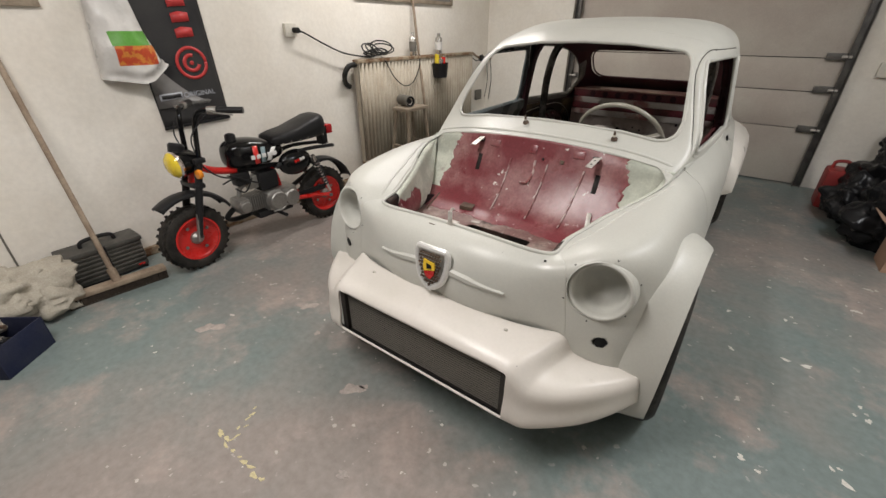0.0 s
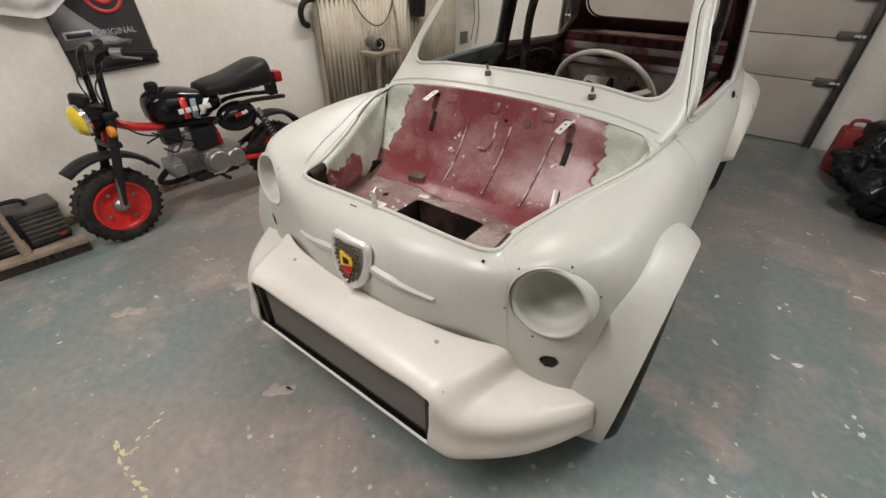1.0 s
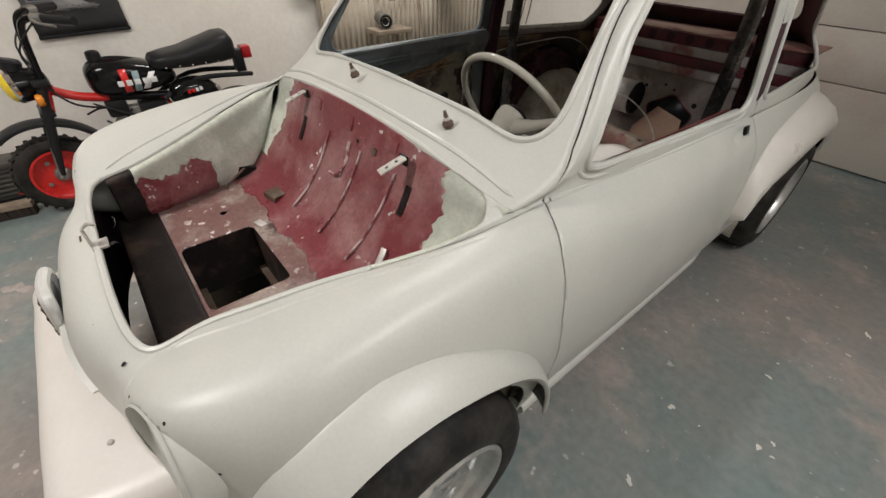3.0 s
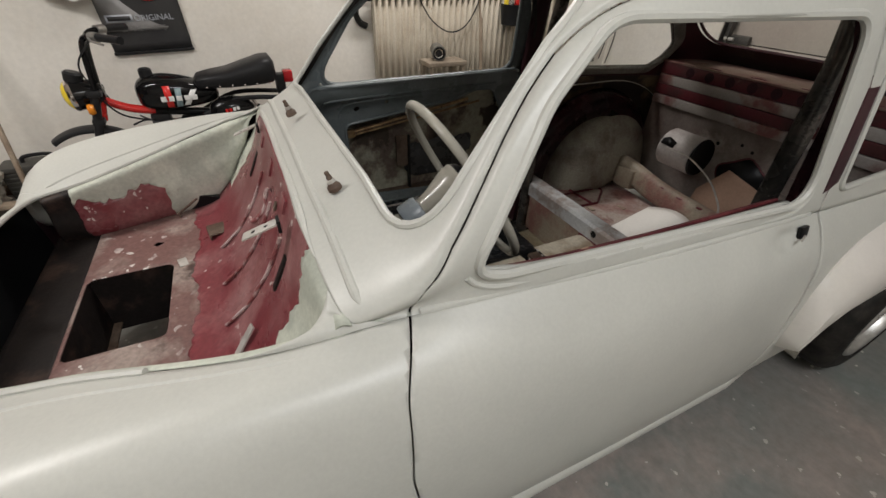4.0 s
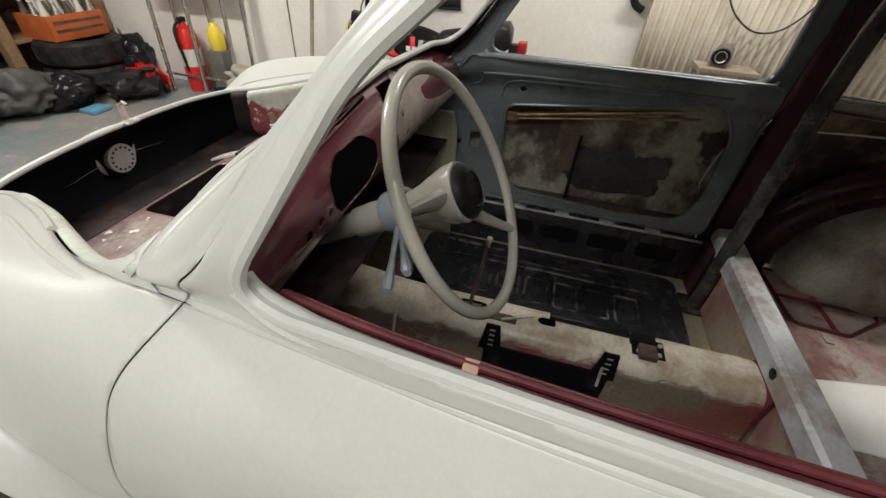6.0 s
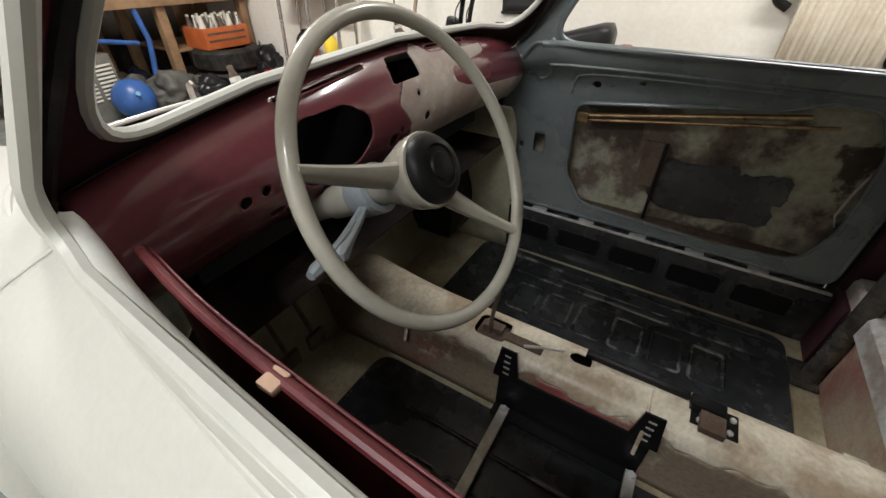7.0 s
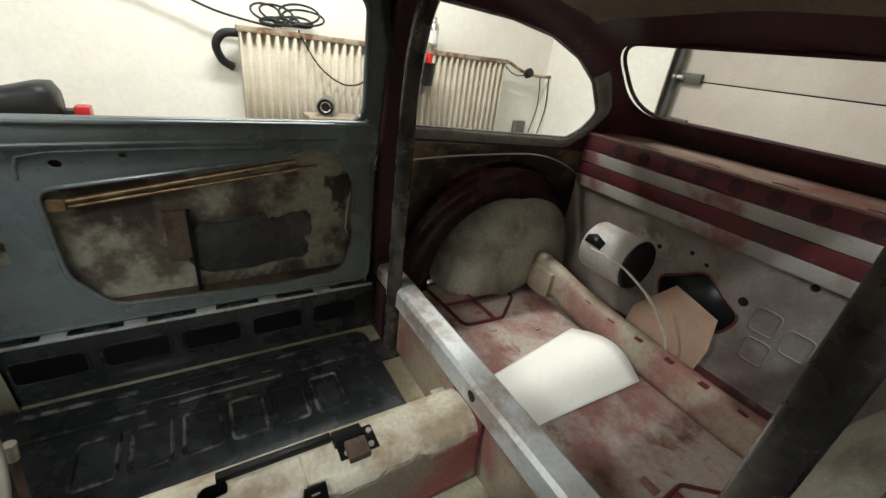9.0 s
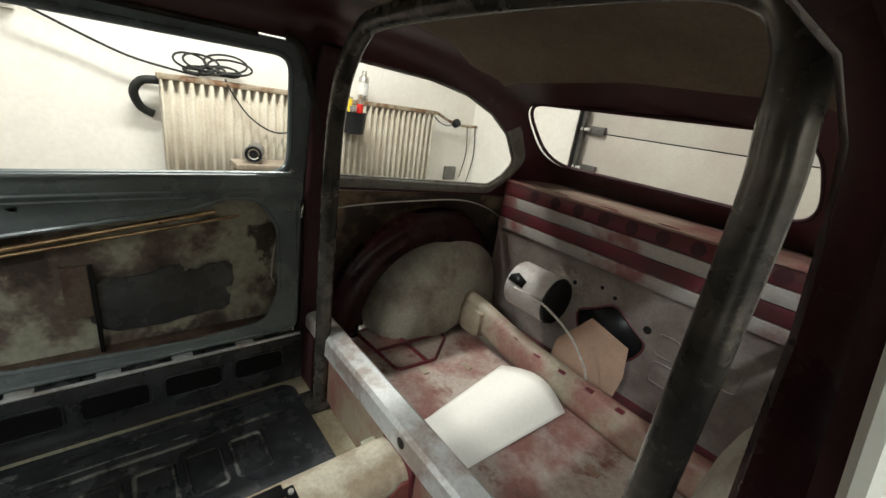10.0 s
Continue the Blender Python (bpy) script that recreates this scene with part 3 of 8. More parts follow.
def front_of_upper(x, z, back=False):
    o, d = ((abs(x), 4.5, z), (0, -1, 0)) if back else ((abs(x), -1.0, z), (0, 1, 0))
    hit = UPPER_TREE.ray_cast(Vector(o), Vector(d))[0]
    return Vector((x, hit.y, z)) if hit and (hit.y > 1.8) == back else None


def bead(outline, place, r, flat=1.0):
    pts = [q for q in (place(*p) for p in outline) if q is not None]
    thin = [pts[0]]
    for q in pts[1:]:
        if (q - thin[-1]).length > 0.006:
            thin.append(q)
    return sweep(bmesh.new(), thin, r, 8, True, flat)


def scuttle_corner(mirror):
    """The rounded rear corner of the bonnet opening, between the fender's edge and the scuttle."""
    f = Vector((-1, 1, 1)) if mirror else Vector((1, 1, 1))
    fender_edge = [Vector(LOWER.points[j]) for j in range(326) if 5.9 <= LOWER.place[j][0] <= 7.02]
    lip_edge = [Vector(p) for p, q in zip(UPPER.points, UPPER.place) if q[0] < 1e-6 and 2.3 <= q[1] <= 5.0]
    outer = fender_edge + lip_edge[::-1]
    gaps = [0.0]
    for a, b in zip(outer, outer[1:]):
        gaps.append(gaps[-1] + (b - a).length)
    n, m = 40, 8
    first, last, knee = outer[0], outer[-1], Vector((.540, .768, .757))
    bm = bmesh.new()
    rows = []
    for i in range(n + 1):
        u = .025 + .95 * i / n
        o = Vector([float(np.interp(u * gaps[-1], gaps, [q[k] for q in outer])) for k in range(3)])
        inner_at = first.lerp(knee, u).lerp(knee.lerp(last, u), u)
        row = []
        for j in range(m + 1):
            v = j / m
            q = o.lerp(inner_at, v) + Vector((0, 0, .0005 + .005 * math.sin(math.pi * v) * math.sin(math.pi * u)))
            if j == m:
                q.z -= .008 * math.sin(math.pi * u)
            row.append(bm.verts.new(Vector((q.x * f.x, q.y, q.z))))
        rows.append(row)
    for a, b in zip(rows, rows[1:]):
        for j in range(m):
            bm.faces.new((a[j], a[j + 1], b[j + 1], b[j]) if not mirror else (a[j], b[j], b[j + 1], a[j + 1]))
    part("scuttle_corner", bm, WHITE, car, smooth=80)


for mirror in (False, True):
    scuttle_corner(mirror)
    pts = []
    for station in np.linspace(.95, 3.4, 60):
        q, nrm = UPPER_TREE.find_nearest(sheet_at(UPPER, station, float(pillar_row(station))))[:2]
        nrm = nrm if nrm.x > 0 else -nrm
        pts.append(q - nrm * .0150)
    for y in np.linspace(pts[-1].y + .02, 1.70, 12):
        pts.append(on_upper(y, 1.138) - Vector((.006, 0, .003)))
    # added tube behind the shut gap, coloured dark for the groove's shade
    part("door_jamb", sweep(bmesh.new(), [(-q.x if mirror else q.x, q.y, q.z) for q in pts], .0062, 8), RUBBER, car, "dark tube behind the shut gap that deepens its shade")
    s = -1 if mirror else 1
    part("outer_sill", sweep(bmesh.new(), [(s * (.617 - .03 * max(0, i - 24) / 6), .83 + 1.20 * i / 30, .199) for i in range(31)], .0245, 14), WHITE, car, "rounded white primer sill")
WINDOWGREY = mat("grey_window_frame", (0.25, 0.245, 0.215), 0.45, second=(0.15, 0.135, 0.12), scale=8, edge=(0.46, 0.6), third=(0.12, 0.05, 0.045), third_scale=6, third_edge=(0.6, 0.68), grain=0.15, bump=0.1)
bm = bmesh.new()
rim = [[on_upper(y, z, True) for y, z in grown(QUARTER_GLASS[1], d)] for d in (.002, .018, .036)]
ok = [i for i in range(len(QUARTER_GLASS[1])) if all(r[i] for r in rim) and (QUARTER_GLASS[1][i][1] < .99)]
bands = [[bm.verts.new(r[i] + Vector((.006 + .004 * (k == 1), 0, 0))) for i in ok] for k, r in enumerate(rim)]
for a, b in zip(bands, bands[1:]):
    for i in range(len(ok) - 1):
        if ok[i + 1] == ok[i] + 1:
            bm.faces.new((a[i], a[i + 1], b[i + 1], b[i]))
thicken(part("quarter_window_frame", bm, [WINDOWGREY, WINDOWGREY], car, "scuffed grey inner frame of the quarter window", smooth=60), .002, offset=0)
backing = [on_upper(y, z, True) for y, z in grown(DOOR[1], .003) if y > 1.72 and z > .78]
# the same dark tube behind the passenger door's rear edge
part("door_jamb", sweep(bmesh.new(), [q + Vector((.014, 0, 0)) for q in backing if q], .010, 8), RUBBER, car)
part("windscreen_flange", bead(SCREEN, front_of_upper, .007), WHITE, car)
for d, mirror in zip(doors, (False, True)):
    part("window_flange", bead(DOOR_GLASS[mirror], lambda y, z, m=mirror: on_upper(y, z, m), .008), GREYBLUE if mirror else WHITE, d)
    part("quarter_window_flange", bead(QUARTER_GLASS[mirror], lambda y, z, m=mirror: on_upper(y, z, m), .005 if mirror else .007), WINDOWGREY if mirror else WHITE, car)
for d, mirror in zip(doors, (False, True)):
    ring_ = grown(DOOR_GLASS[mirror], .021)
    lower = [p for p in ring_ if p[1] < .815]
    cut_at = max(range(len(lower)), key=lambda i: math.dist(lower[i], lower[i - 1]))
    pts = [on_upper(y, z, mirror) - Vector((-.0025 if mirror else .0025, 0, 0)) for y, z in lower[cut_at:] + lower[:cut_at]]
    part("window_bead", sweep(bmesh.new(), pts, .0055, 8), WHITE, d)
part("rear_window_flange", bead(REAR_GLASS, lambda x, z: front_of_upper(x, z, True), .006), INNER, car)


# ---- wheel flares ----
def flare(inner, outer, mirror, swell):
    """A band from the body line to the free edge, with a turned-in lip."""
    s = -1 if mirror else 1
    bm = bmesh.new()
    rows = []
    for a, b in zip(inner, outer):
        a, b = Vector(a), Vector(b)
        arc = [a.lerp(b, u) + Vector((swell * k + .003 * (1 - u), 0, .3 * swell * k)) for u, k in ((0, 0), (.12, .42), (.35, .95), (.62, 1), (.86, .55), (1, 0))]
        hub = Vector((b.x, WHEEL_Y if b.y < 1.4 else REAR_WHEEL_Y, WHEEL_Z))
        rows.append([Vector((s * v.x, v.y, v.z)) for v in [a - Vector((.01, 0, 0))] + arc + [b + (hub - b).normalized() * .009 - Vector((.004, 0, 0))]])
    vs = [[bm.verts.new(v) for v in r] for r in rows]
    for r0, r1 in zip(vs, vs[1:]):
        for i in range(len(r0) - 1):
            f = (r0[i], r0[i + 1], r1[i + 1], r1[i])
            bm.faces.new(f if not mirror else f[::-1])
    if swell > .02:
        bm.faces.new(vs[0] if mirror else vs[0][::-1])
    return bm


def mix(stops, u):
    """Values between (u, value) stops."""
    return float(np.interp(u, [a for a, _ in stops], [b for _, b in stops]))


inner, outer = [], []
for i in range(49):
    u = i / 48
    a = radians(-19 + 190 * u)
    ri = mix([(0, .295), (.1, .30), (.223, .330), (.358, .388), (.405, .403), (.474, .413), (.537, .416), (.624, .402), (.692, .388), (.85, .36), (1, .335)], u)
    ro = mix([(0, .277), (.10, .284), (.246, .310), (.347, .340), (.45, .370), (.51, .376), (.58, .370), (.69, .355), (.81, .345), (.93, .328), (1, .315)], u)
    y, z = WHEEL_Y - ri * math.cos(a), WHEEL_Z + ri * math.sin(a)
    h = on_lower(y, max(z, .24))
    at_side = Vector(((h.x if h else .62), y, z))
    x = mix([(0, .578), (.2, .58), (.35, .60), (.45, .62)], u)
    h = LOWER_TREE.ray_cast(Vector((x, -1, max(z, .22))), Vector((0, 1, 0)))[0]
    at_front = Vector((x, h.y - .002 if h else y, z))
    inner.append(tuple(at_front.lerp(at_side, mix([(.34, 0), (.50, 1)], u))))
    outer.append((mix([(0, .679), (.34, .692), (.63, .706), (1, .708)], u), WHEEL_Y - ro * math.cos(a), WHEEL_Z + ro * math.sin(a)))
REAR_IN = curve_pts([(0, 1.765, .45), (0, 1.785, .58), (0, 1.86, .655), (0, 2.0, .685), (0, 2.25, .70), (0, 2.52, .695), (0, 2.74, .60), (0, 2.88, .42), (0, 2.92, .26)], 48)
REAR_OUT = curve_pts([(.675, 1.77, .42), (.684, 1.83, .445), (.695, 1.93, .475), (.705, 2.08, .515), (.71, 2.28, .545), (.71, 2.52, .54), (.70, 2.72, .47), (.68, 2.84, .36), (.65, 2.88, .25)], 48)
rear_in = [((on_lower(v.y, v.z) or Vector((.6, 0, 0))).x, v.y, v.z) for v in REAR_IN]
for mirror in (False, True):
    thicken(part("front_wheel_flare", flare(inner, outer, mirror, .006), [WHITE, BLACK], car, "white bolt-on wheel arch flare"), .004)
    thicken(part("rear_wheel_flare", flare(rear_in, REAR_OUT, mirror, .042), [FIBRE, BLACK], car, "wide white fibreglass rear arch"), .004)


# ---- wheels ----
def wheel(y, mirror):
    s = -1 if mirror else 1
    face = .705 * s
    m = Matrix.Translation((face, y, WHEEL_Z)) @ Matrix.Rotation(radians(90 * s), 4, "Y")
    hub = sub("wheel", (face, y, WHEEL_Z), car)
    bm = lathe(bmesh.new(), [(.178, -.012), (.185, -.002), (.20, .002), (.225, .0), (.245, -.012), (.258, -.03), (TYRE, -.05), (TYRE, -.14), (.255, -.165), (.23, -.18), (.185, -.178)], m, 64)
    part("tyre", bm, RUBBER, hub, "worn black low-profile tyre")
    part("rim", lathe(bmesh.new(), [(.178, -.014), (.180, -.004), (.174, .001), (.168, -.004), (.163, -.020), (.161, -.028), (.154, -.034), (.150, -.045), (.148, -.10)], m, 64), ALLOY, hub, "silver cast alloy rim")
    part("brake_drum", lathe(bmesh.new(), [(.149, -.10), (.13, -.092), (.05, -.088), (.0005, -.088)], m, 40), BROWN_HUB, hub)
    for i in range(12):
        a = 2 * math.pi * i / 12
        bm = box(bmesh.new(), .040, .153, -.0085, .0085, -.075, -.046, .004, m @ Matrix.Rotation(a, 4, "Z"))
        part("spoke", bm, ALLOY, hub)
    part("spoke_ring", lathe(bmesh.new(), [(.098, -.068), (.098, -.050), (.104, -.045), (.112, -.045), (.116, -.050), (.116, -.068)], m, 48), ALLOY, hub)
    bm = lathe(bmesh.new(), [(.001, -.034), (.024, -.035), (.030, -.040), (.034, -.048), (.060, -.050), (.064, -.056), (.064, -.08)], m, 32)
    part("hub_cap", bm, ALLOY, hub)
    for i in range(4):
        a = 2 * math.pi * (i + .5) / 4
        part("wheel_nut", lathe(bmesh.new(), [(.009, -.052), (.009, -.036), (.0005, -.034)], m @ Matrix.Translation((.048 * math.cos(a), .048 * math.sin(a), 0)), 6), ALLOY, hub)


BROWN_HUB = mat("dusty_brake_drum", (0.075, 0.065, 0.055), 0.7, second=(0.04, 0.035, 0.03), scale=12, grain=0.2)
for y in (WHEEL_Y, REAR_WHEEL_Y):
    for mirror in (False, True):
        wheel(y, mirror)

# ---- front apron ----
APRON_BACK = [(0, .082, .452), (.07, .088, .440), (.2, .105, .432), (.36, .14, .428), (.415, .163, .423), (.428, .169, .417), (.456, .186, .368), (.470, .193, .361), (.55, .215, .348), (.632, .24, .338)]
APRON_FRONT = [(0, -.028, .395), (.07, -.028, .395), (.2, -.028, .395), (.31, -.027, .395), (.347, -.026, .394), (.358, -.024, .389), (.402, -.010, .350), (.420, -.002, .343), (.53, .075, .334), (.642, .212, .325)]
APRON_FOOT = [(0, -.045, .198), (.07, -.045, .198), (.2, -.045, .198), (.31, -.045, .198), (.35, -.044, .198), (.362, -.043, .198), (.41, -.033, .199), (.43, -.02, .200), (.55, .08, .213), (.652, .222, .24)]


def between(a, b, u, push=(0, 0, 0)):
    return [tuple(np.array(p) * (1 - u) + np.array(q) * u + np.array(push)) for p, q in zip(a, b)]


APRON = Skin([APRON_BACK, between(APRON_BACK, APRON_FRONT, .5, (0, 0, .006)), between(APRON_BACK, APRON_FRONT, .95, (0, 0, .005)), between(APRON_FRONT, APRON_FOOT, .035, (0, -.006, -.001)),
              between(APRON_FRONT, APRON_FOOT, .5, (0, -.008, 0)), between(APRON_FRONT, APRON_FOOT, .94, (0, -.003, 0)), between(APRON_FOOT, APRON_FOOT, 0, (0, .025, -.012))], 61, 120)
GRILLE = rounded([(-.343, .208), (.343, .208), (.343, .380), (-.343, .380)], .012, 4)
apron_cut = APRON.cut(lambda p, s: np.where(s[:, 1] > 2.5, outside(GRILLE, "front")(p, s), 1.0))
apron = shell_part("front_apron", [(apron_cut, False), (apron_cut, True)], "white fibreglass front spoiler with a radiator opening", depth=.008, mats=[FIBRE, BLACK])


# ---- the car: front details ----
TRUNK = mat("dusty_maroon_boot", (0.178, 0.036, 0.043), 0.30, second=(0.32, 0.17, 0.165), scale=3.2, edge=(0.46, 0.64), third=(0.62, 0.56, 0.53), third_scale=17, third_edge=(0.675, 0.69), grain=0.16, bump=0.14, flecks=(0.70, 0.66, 0.62), fleck_scale=34, fleck_edge=(0.69, 0.705))
BOOTFLAT = mat("grimy_boot_floor", (0.165, 0.09, 0.08), 0.42, second=(0.29, 0.23, 0.20), scale=6, edge=(0.46, 0.60), third=(0.08, 0.05, 0.042), third_scale=8, third_edge=(0.56, 0.66), grain=0.2, bump=0.18, flecks=(0.66, 0.62, 0.58), fleck_scale=38, fleck_edge=(0.66, 0.675))
# scraped paint, made paler again for the highlights along the ribs
TRUNK_WORN = mat("scraped_maroon_rib", (0.26, 0.09, 0.09), 0.32, second=(0.55, 0.44, 0.42), scale=22, edge=(0.46, 0.54), grain=0.1)
# near-black with brown patches: nose inside, battery well, small posts
NEARBLACK = mat("black_rusted_nose_inside", (0.014, 0.011, 0.010), 0.55, second=(0.045, 0.028, 0.022), scale=9, edge=(0.52, 0.62), grain=0.25, bump=0.15, shine=0.2)
GREY = mat("grey_mesh", (0.50, 0.50, 0.48), 0.45, 0.3, grain=0.1)
SILVER = mat("pale_silver_casting", (0.66, 0.66, 0.64), 0.32, 0.35, grain=0.04)
YELLOW = mat("yellow_enamel", (0.75, 0.50, 0.04), 0.35, grain=0.05)
RED = mat("red_enamel", (0.45, 0.02, 0.02), 0.3, grain=0.05)
CORE = mat("radiator_core", (0.032, 0.029, 0.026), 0.6, 0.1, second=(0.024, 0.021, 0.019), scale=12, grain=0.25)
FIN = mat("radiator_fin", (0.17, 0.158, 0.138), 0.5, 0.2, grain=0.03)
PLATE = mat("bare_metal_bracket", (0.62, 0.60, 0.56), 0.4, 0.4, second=(0.45, 0.42, 0.38), scale=20, grain=0.08)
BROWN = mat("rusty_brown_steel", (0.13, 0.095, 0.07), 0.65, second=(0.08, 0.05, 0.035), scale=14, edge=(0.42, 0.6), grain=0.2, bump=0.15)


def lamp_bowl(mirror):
    s = -1 if mirror else 1
    at = Vector((LAMP_AT[0] * s, LAMP_AT[1], LAMP_AT[2]))
    way = Vector((LAMP_WAY[0] * s, LAMP_WAY[1], LAMP_WAY[2]))
    m = along(at, at + way)
    bm = lathe(bmesh.new(), [(.104, -.10), (.098, -.05), (.0925, -.022), (.0885, -.004), (.0855, .005), (.0815, .008), (.077, .007), (.074, .001), (.0725, -.012), (.069, -.035), (.067, -.037), (.0655, -.06), (.054, -.08), (.032, -.092), (.0005, -.094)], m, 48)
    bowl = part("headlight_bowl", bm, WHITE, car, "empty white headlight bowl", smooth=60)
    base = along(Vector(LAMP_AT), Vector(LAMP_AT) + Vector(LAMP_WAY))
    bm = bmesh.new()
    edge = []
    for i in range(64):
        a = 2 * math.pi * i / 64
        q = base @ Vector((.0855 * math.cos(a), .0855 * math.sin(a), 0))
        hit = LOWER_TREE.ray_cast(q + Vector(LAMP_WAY) * .25, -Vector(LAMP_WAY))[0]
        high = max(.004, (hit - Vector(LAMP_AT)).dot(Vector(LAMP_WAY)) + .002) if hit else .004
        row = [base @ Vector((r * math.cos(a), r * math.sin(a), h)) for r, h in ((.0855, -.03), (.0855, high), (.0885, min(high, high - .003)))]
        edge.append([bm.verts.new((s * v.x, v.y, v.z)) for v in row])
    for a, b in zip(edge, edge[1:] + edge[:1]):
        for i in range(2):
            bm.faces.new((a[i], b[i], b[i + 1], a[i + 1]))
    part("lamp_collar", bm, WHITE, bowl, smooth=50)
    for a in (20, 75, 140, 205, 260, 320):
        q = base @ Vector((.098 * math.cos(radians(a)), .098 * math.sin(radians(a)), 0))
        hit, normal = LOWER_TREE.ray_cast(q + Vector(LAMP_WAY) * .25, -Vector(LAMP_WAY))[:2]
        if hit:
            p, d = Vector((s * hit.x, hit.y, hit.z)), Vector((s * normal.x, normal.y, normal.z))
            d = d if d.dot(way) > 0 else -d
            part("screw_hole", lathe(bmesh.new(), [(.0026, .0002), (.0005, .0010)], along(p, p + d), 10), BLACK, bowl)


def indicator(mirror):
    s = -1 if mirror else 1
    bm = lathe(bmesh.new(), [(.034, 0), (.034, .004), (.0005, .004)], along((.518 * s, .225, .43), (.518 * s, .205, .43)), 20)
    part("indicator_hole", bm, BLACK, car)
    bm = lathe(bmesh.new(), [(.019, 0), (.019, .0018), (.0005, .002)], along((.519 * s, .1805, .431), (.540 * s, .130, .431)), 6)
    part("indicator_opening", bm, BLACK, car)
    bm = sweep(bmesh.new(), curve_pts([(.468 * s, .181, .505), (.466 * s, .175, .47), (.470 * s, .172, .43), (.474 * s, .174, .395)], 12), .0018, 6)
    part("panel_seam", bm, BLACK, car)


for mirror in (False, True):
    lamp_bowl(mirror)
    indicator(mirror)


def top_row(lo, hi):
    n = 326
    return [Vector(LOWER.points[j]) for j in range(n) if lo <= LOWER.place[j][0] <= hi]


rim = top_row(0, 5.5)
lip = [Vector(p) for p, s in zip(UPPER.points, UPPER.place) if s[0] < 1e-6 and s[1] < 1.9]
for mirror in (False, True):
    f = Vector((-1, 1, 1)) if mirror else Vector((1, 1, 1))
    part("bonnet_channel", sweep(bmesh.new(), [p * f for p in rim[::2]], .0065, 8), WHITE, car)
    part("scuttle_lip", sweep(bmesh.new(), [p * f for p in lip[::2]], [.0075 * min(1, .15 + .12 * (len(lip[::2]) - 1 - i)) for i in range(len(lip[::2]))], 8), WHITE, car)


def opening_ridges(mirror):
    """The raised pressings that run round the bonnet opening, on the wings and on the scuttle."""
    f = Vector((-1, 1, 1)) if mirror else Vector((1, 1, 1))
    wing = [Vector(p) for p, q in zip(LOWER.points, LOWER.place) if abs(q[1] - .2) < .01 and 2.55 <= q[0] <= 6.6]
    n = len(wing)
    radii = [.0062 * min(1, .1 + .14 * i, .1 + .14 * (n - 1 - i)) for i in range(n)]
    part("wing_ridge", sweep(bmesh.new(), [(p - Vector((0, 0, .0032))) * f for p in wing], radii, 8), WHITE, car)
    back = [Vector(p) for p, q in zip(UPPER.points, UPPER.place) if abs(q[0] - 9 * 8 / 259) < .005 and q[1] <= 3.1]
    line = curve_pts(back[::4], 90)
    n = len(line)
    radii = [.0085 * min(1, .15 + .08 * (n - 1 - i)) for i in range(n)]
    part("scuttle_ridge", sweep(bmesh.new(), [(p - Vector((0, 0, .0045))) * f for p in line], radii, 10), WHITE, car)


for mirror in (False, True):
    opening_ridges(mirror)


def badge():
    out = [(-.050, .602), (-.030, .608), (.030, .608), (.050, .602), (.052, .560), (.040, .510), (.018, .484), (0, .476), (-.018, .484), (-.040, .510), (-.052, .560)]
    ring = [Vector((p.x * 1.10, .078 + (.608 - p.z) * -.10 + .8 * abs(p.x) ** 1.5 * 0.6, p.z)) for p in curve_pts([(x, 0, z) for x, z in out], 66, True)]
    holder = part("badge", sweep(bmesh.new(), ring, .0110, 10, True), SILVER, car, "pale silver shield badge with a plain yellow and red emblem")
    bm = bmesh.new()
    vs = [bm.verts.new((p.x * .97, p.y + .004, p.z)) for p in ring]
    bm.faces.new(vs)
    part("mesh_panel", bm, GREY, holder)
    bm = bmesh.new()
    for i in range(-4, 5):
        for j in range(10):
            x, z = i * .0098 + (.004 if j % 2 else 0), .489 + j * .0118
            if inside_distance(out, [(x, z)])[0] < -.009:
                box(bm, x - .0032, x + .0032, .066 - (.608 - z) * .1, .072 - (.608 - z) * .1, z - .0032, z + .0032)
    part("stud", bm, BROWN, holder)
    for name, colour, poly in (("emblem_top", YELLOW, [(-.021, .576), (.022, .571), (.024, .548), (-.018, .536), (-.022, .55)]), ("emblem_foot", RED, [(-.018, .535), (.022, .546), (.020, .528), (.006, .512), (-.012, .52)]), ("emblem_mark", BLACK, [(-.008, .565), (.010, .562), (.012, .552), (-.006, .548)])):
        bm = bmesh.new()
        lift = .003 if name == "emblem_mark" else 0
        vs = [bm.verts.new((x, .064 - lift - (.608 - z) * .1, z)) for x, z in poly]
        face = bm.faces.new(vs)
        ext = bmesh.ops.extrude_face_region(bm, geom=[face])["geom"]
        bmesh.ops.translate(bm, verts=[g for g in ext if isinstance(g, bmesh.types.BMVert)], vec=(0, .006, 0))
        part(name, bm, colour, holder)


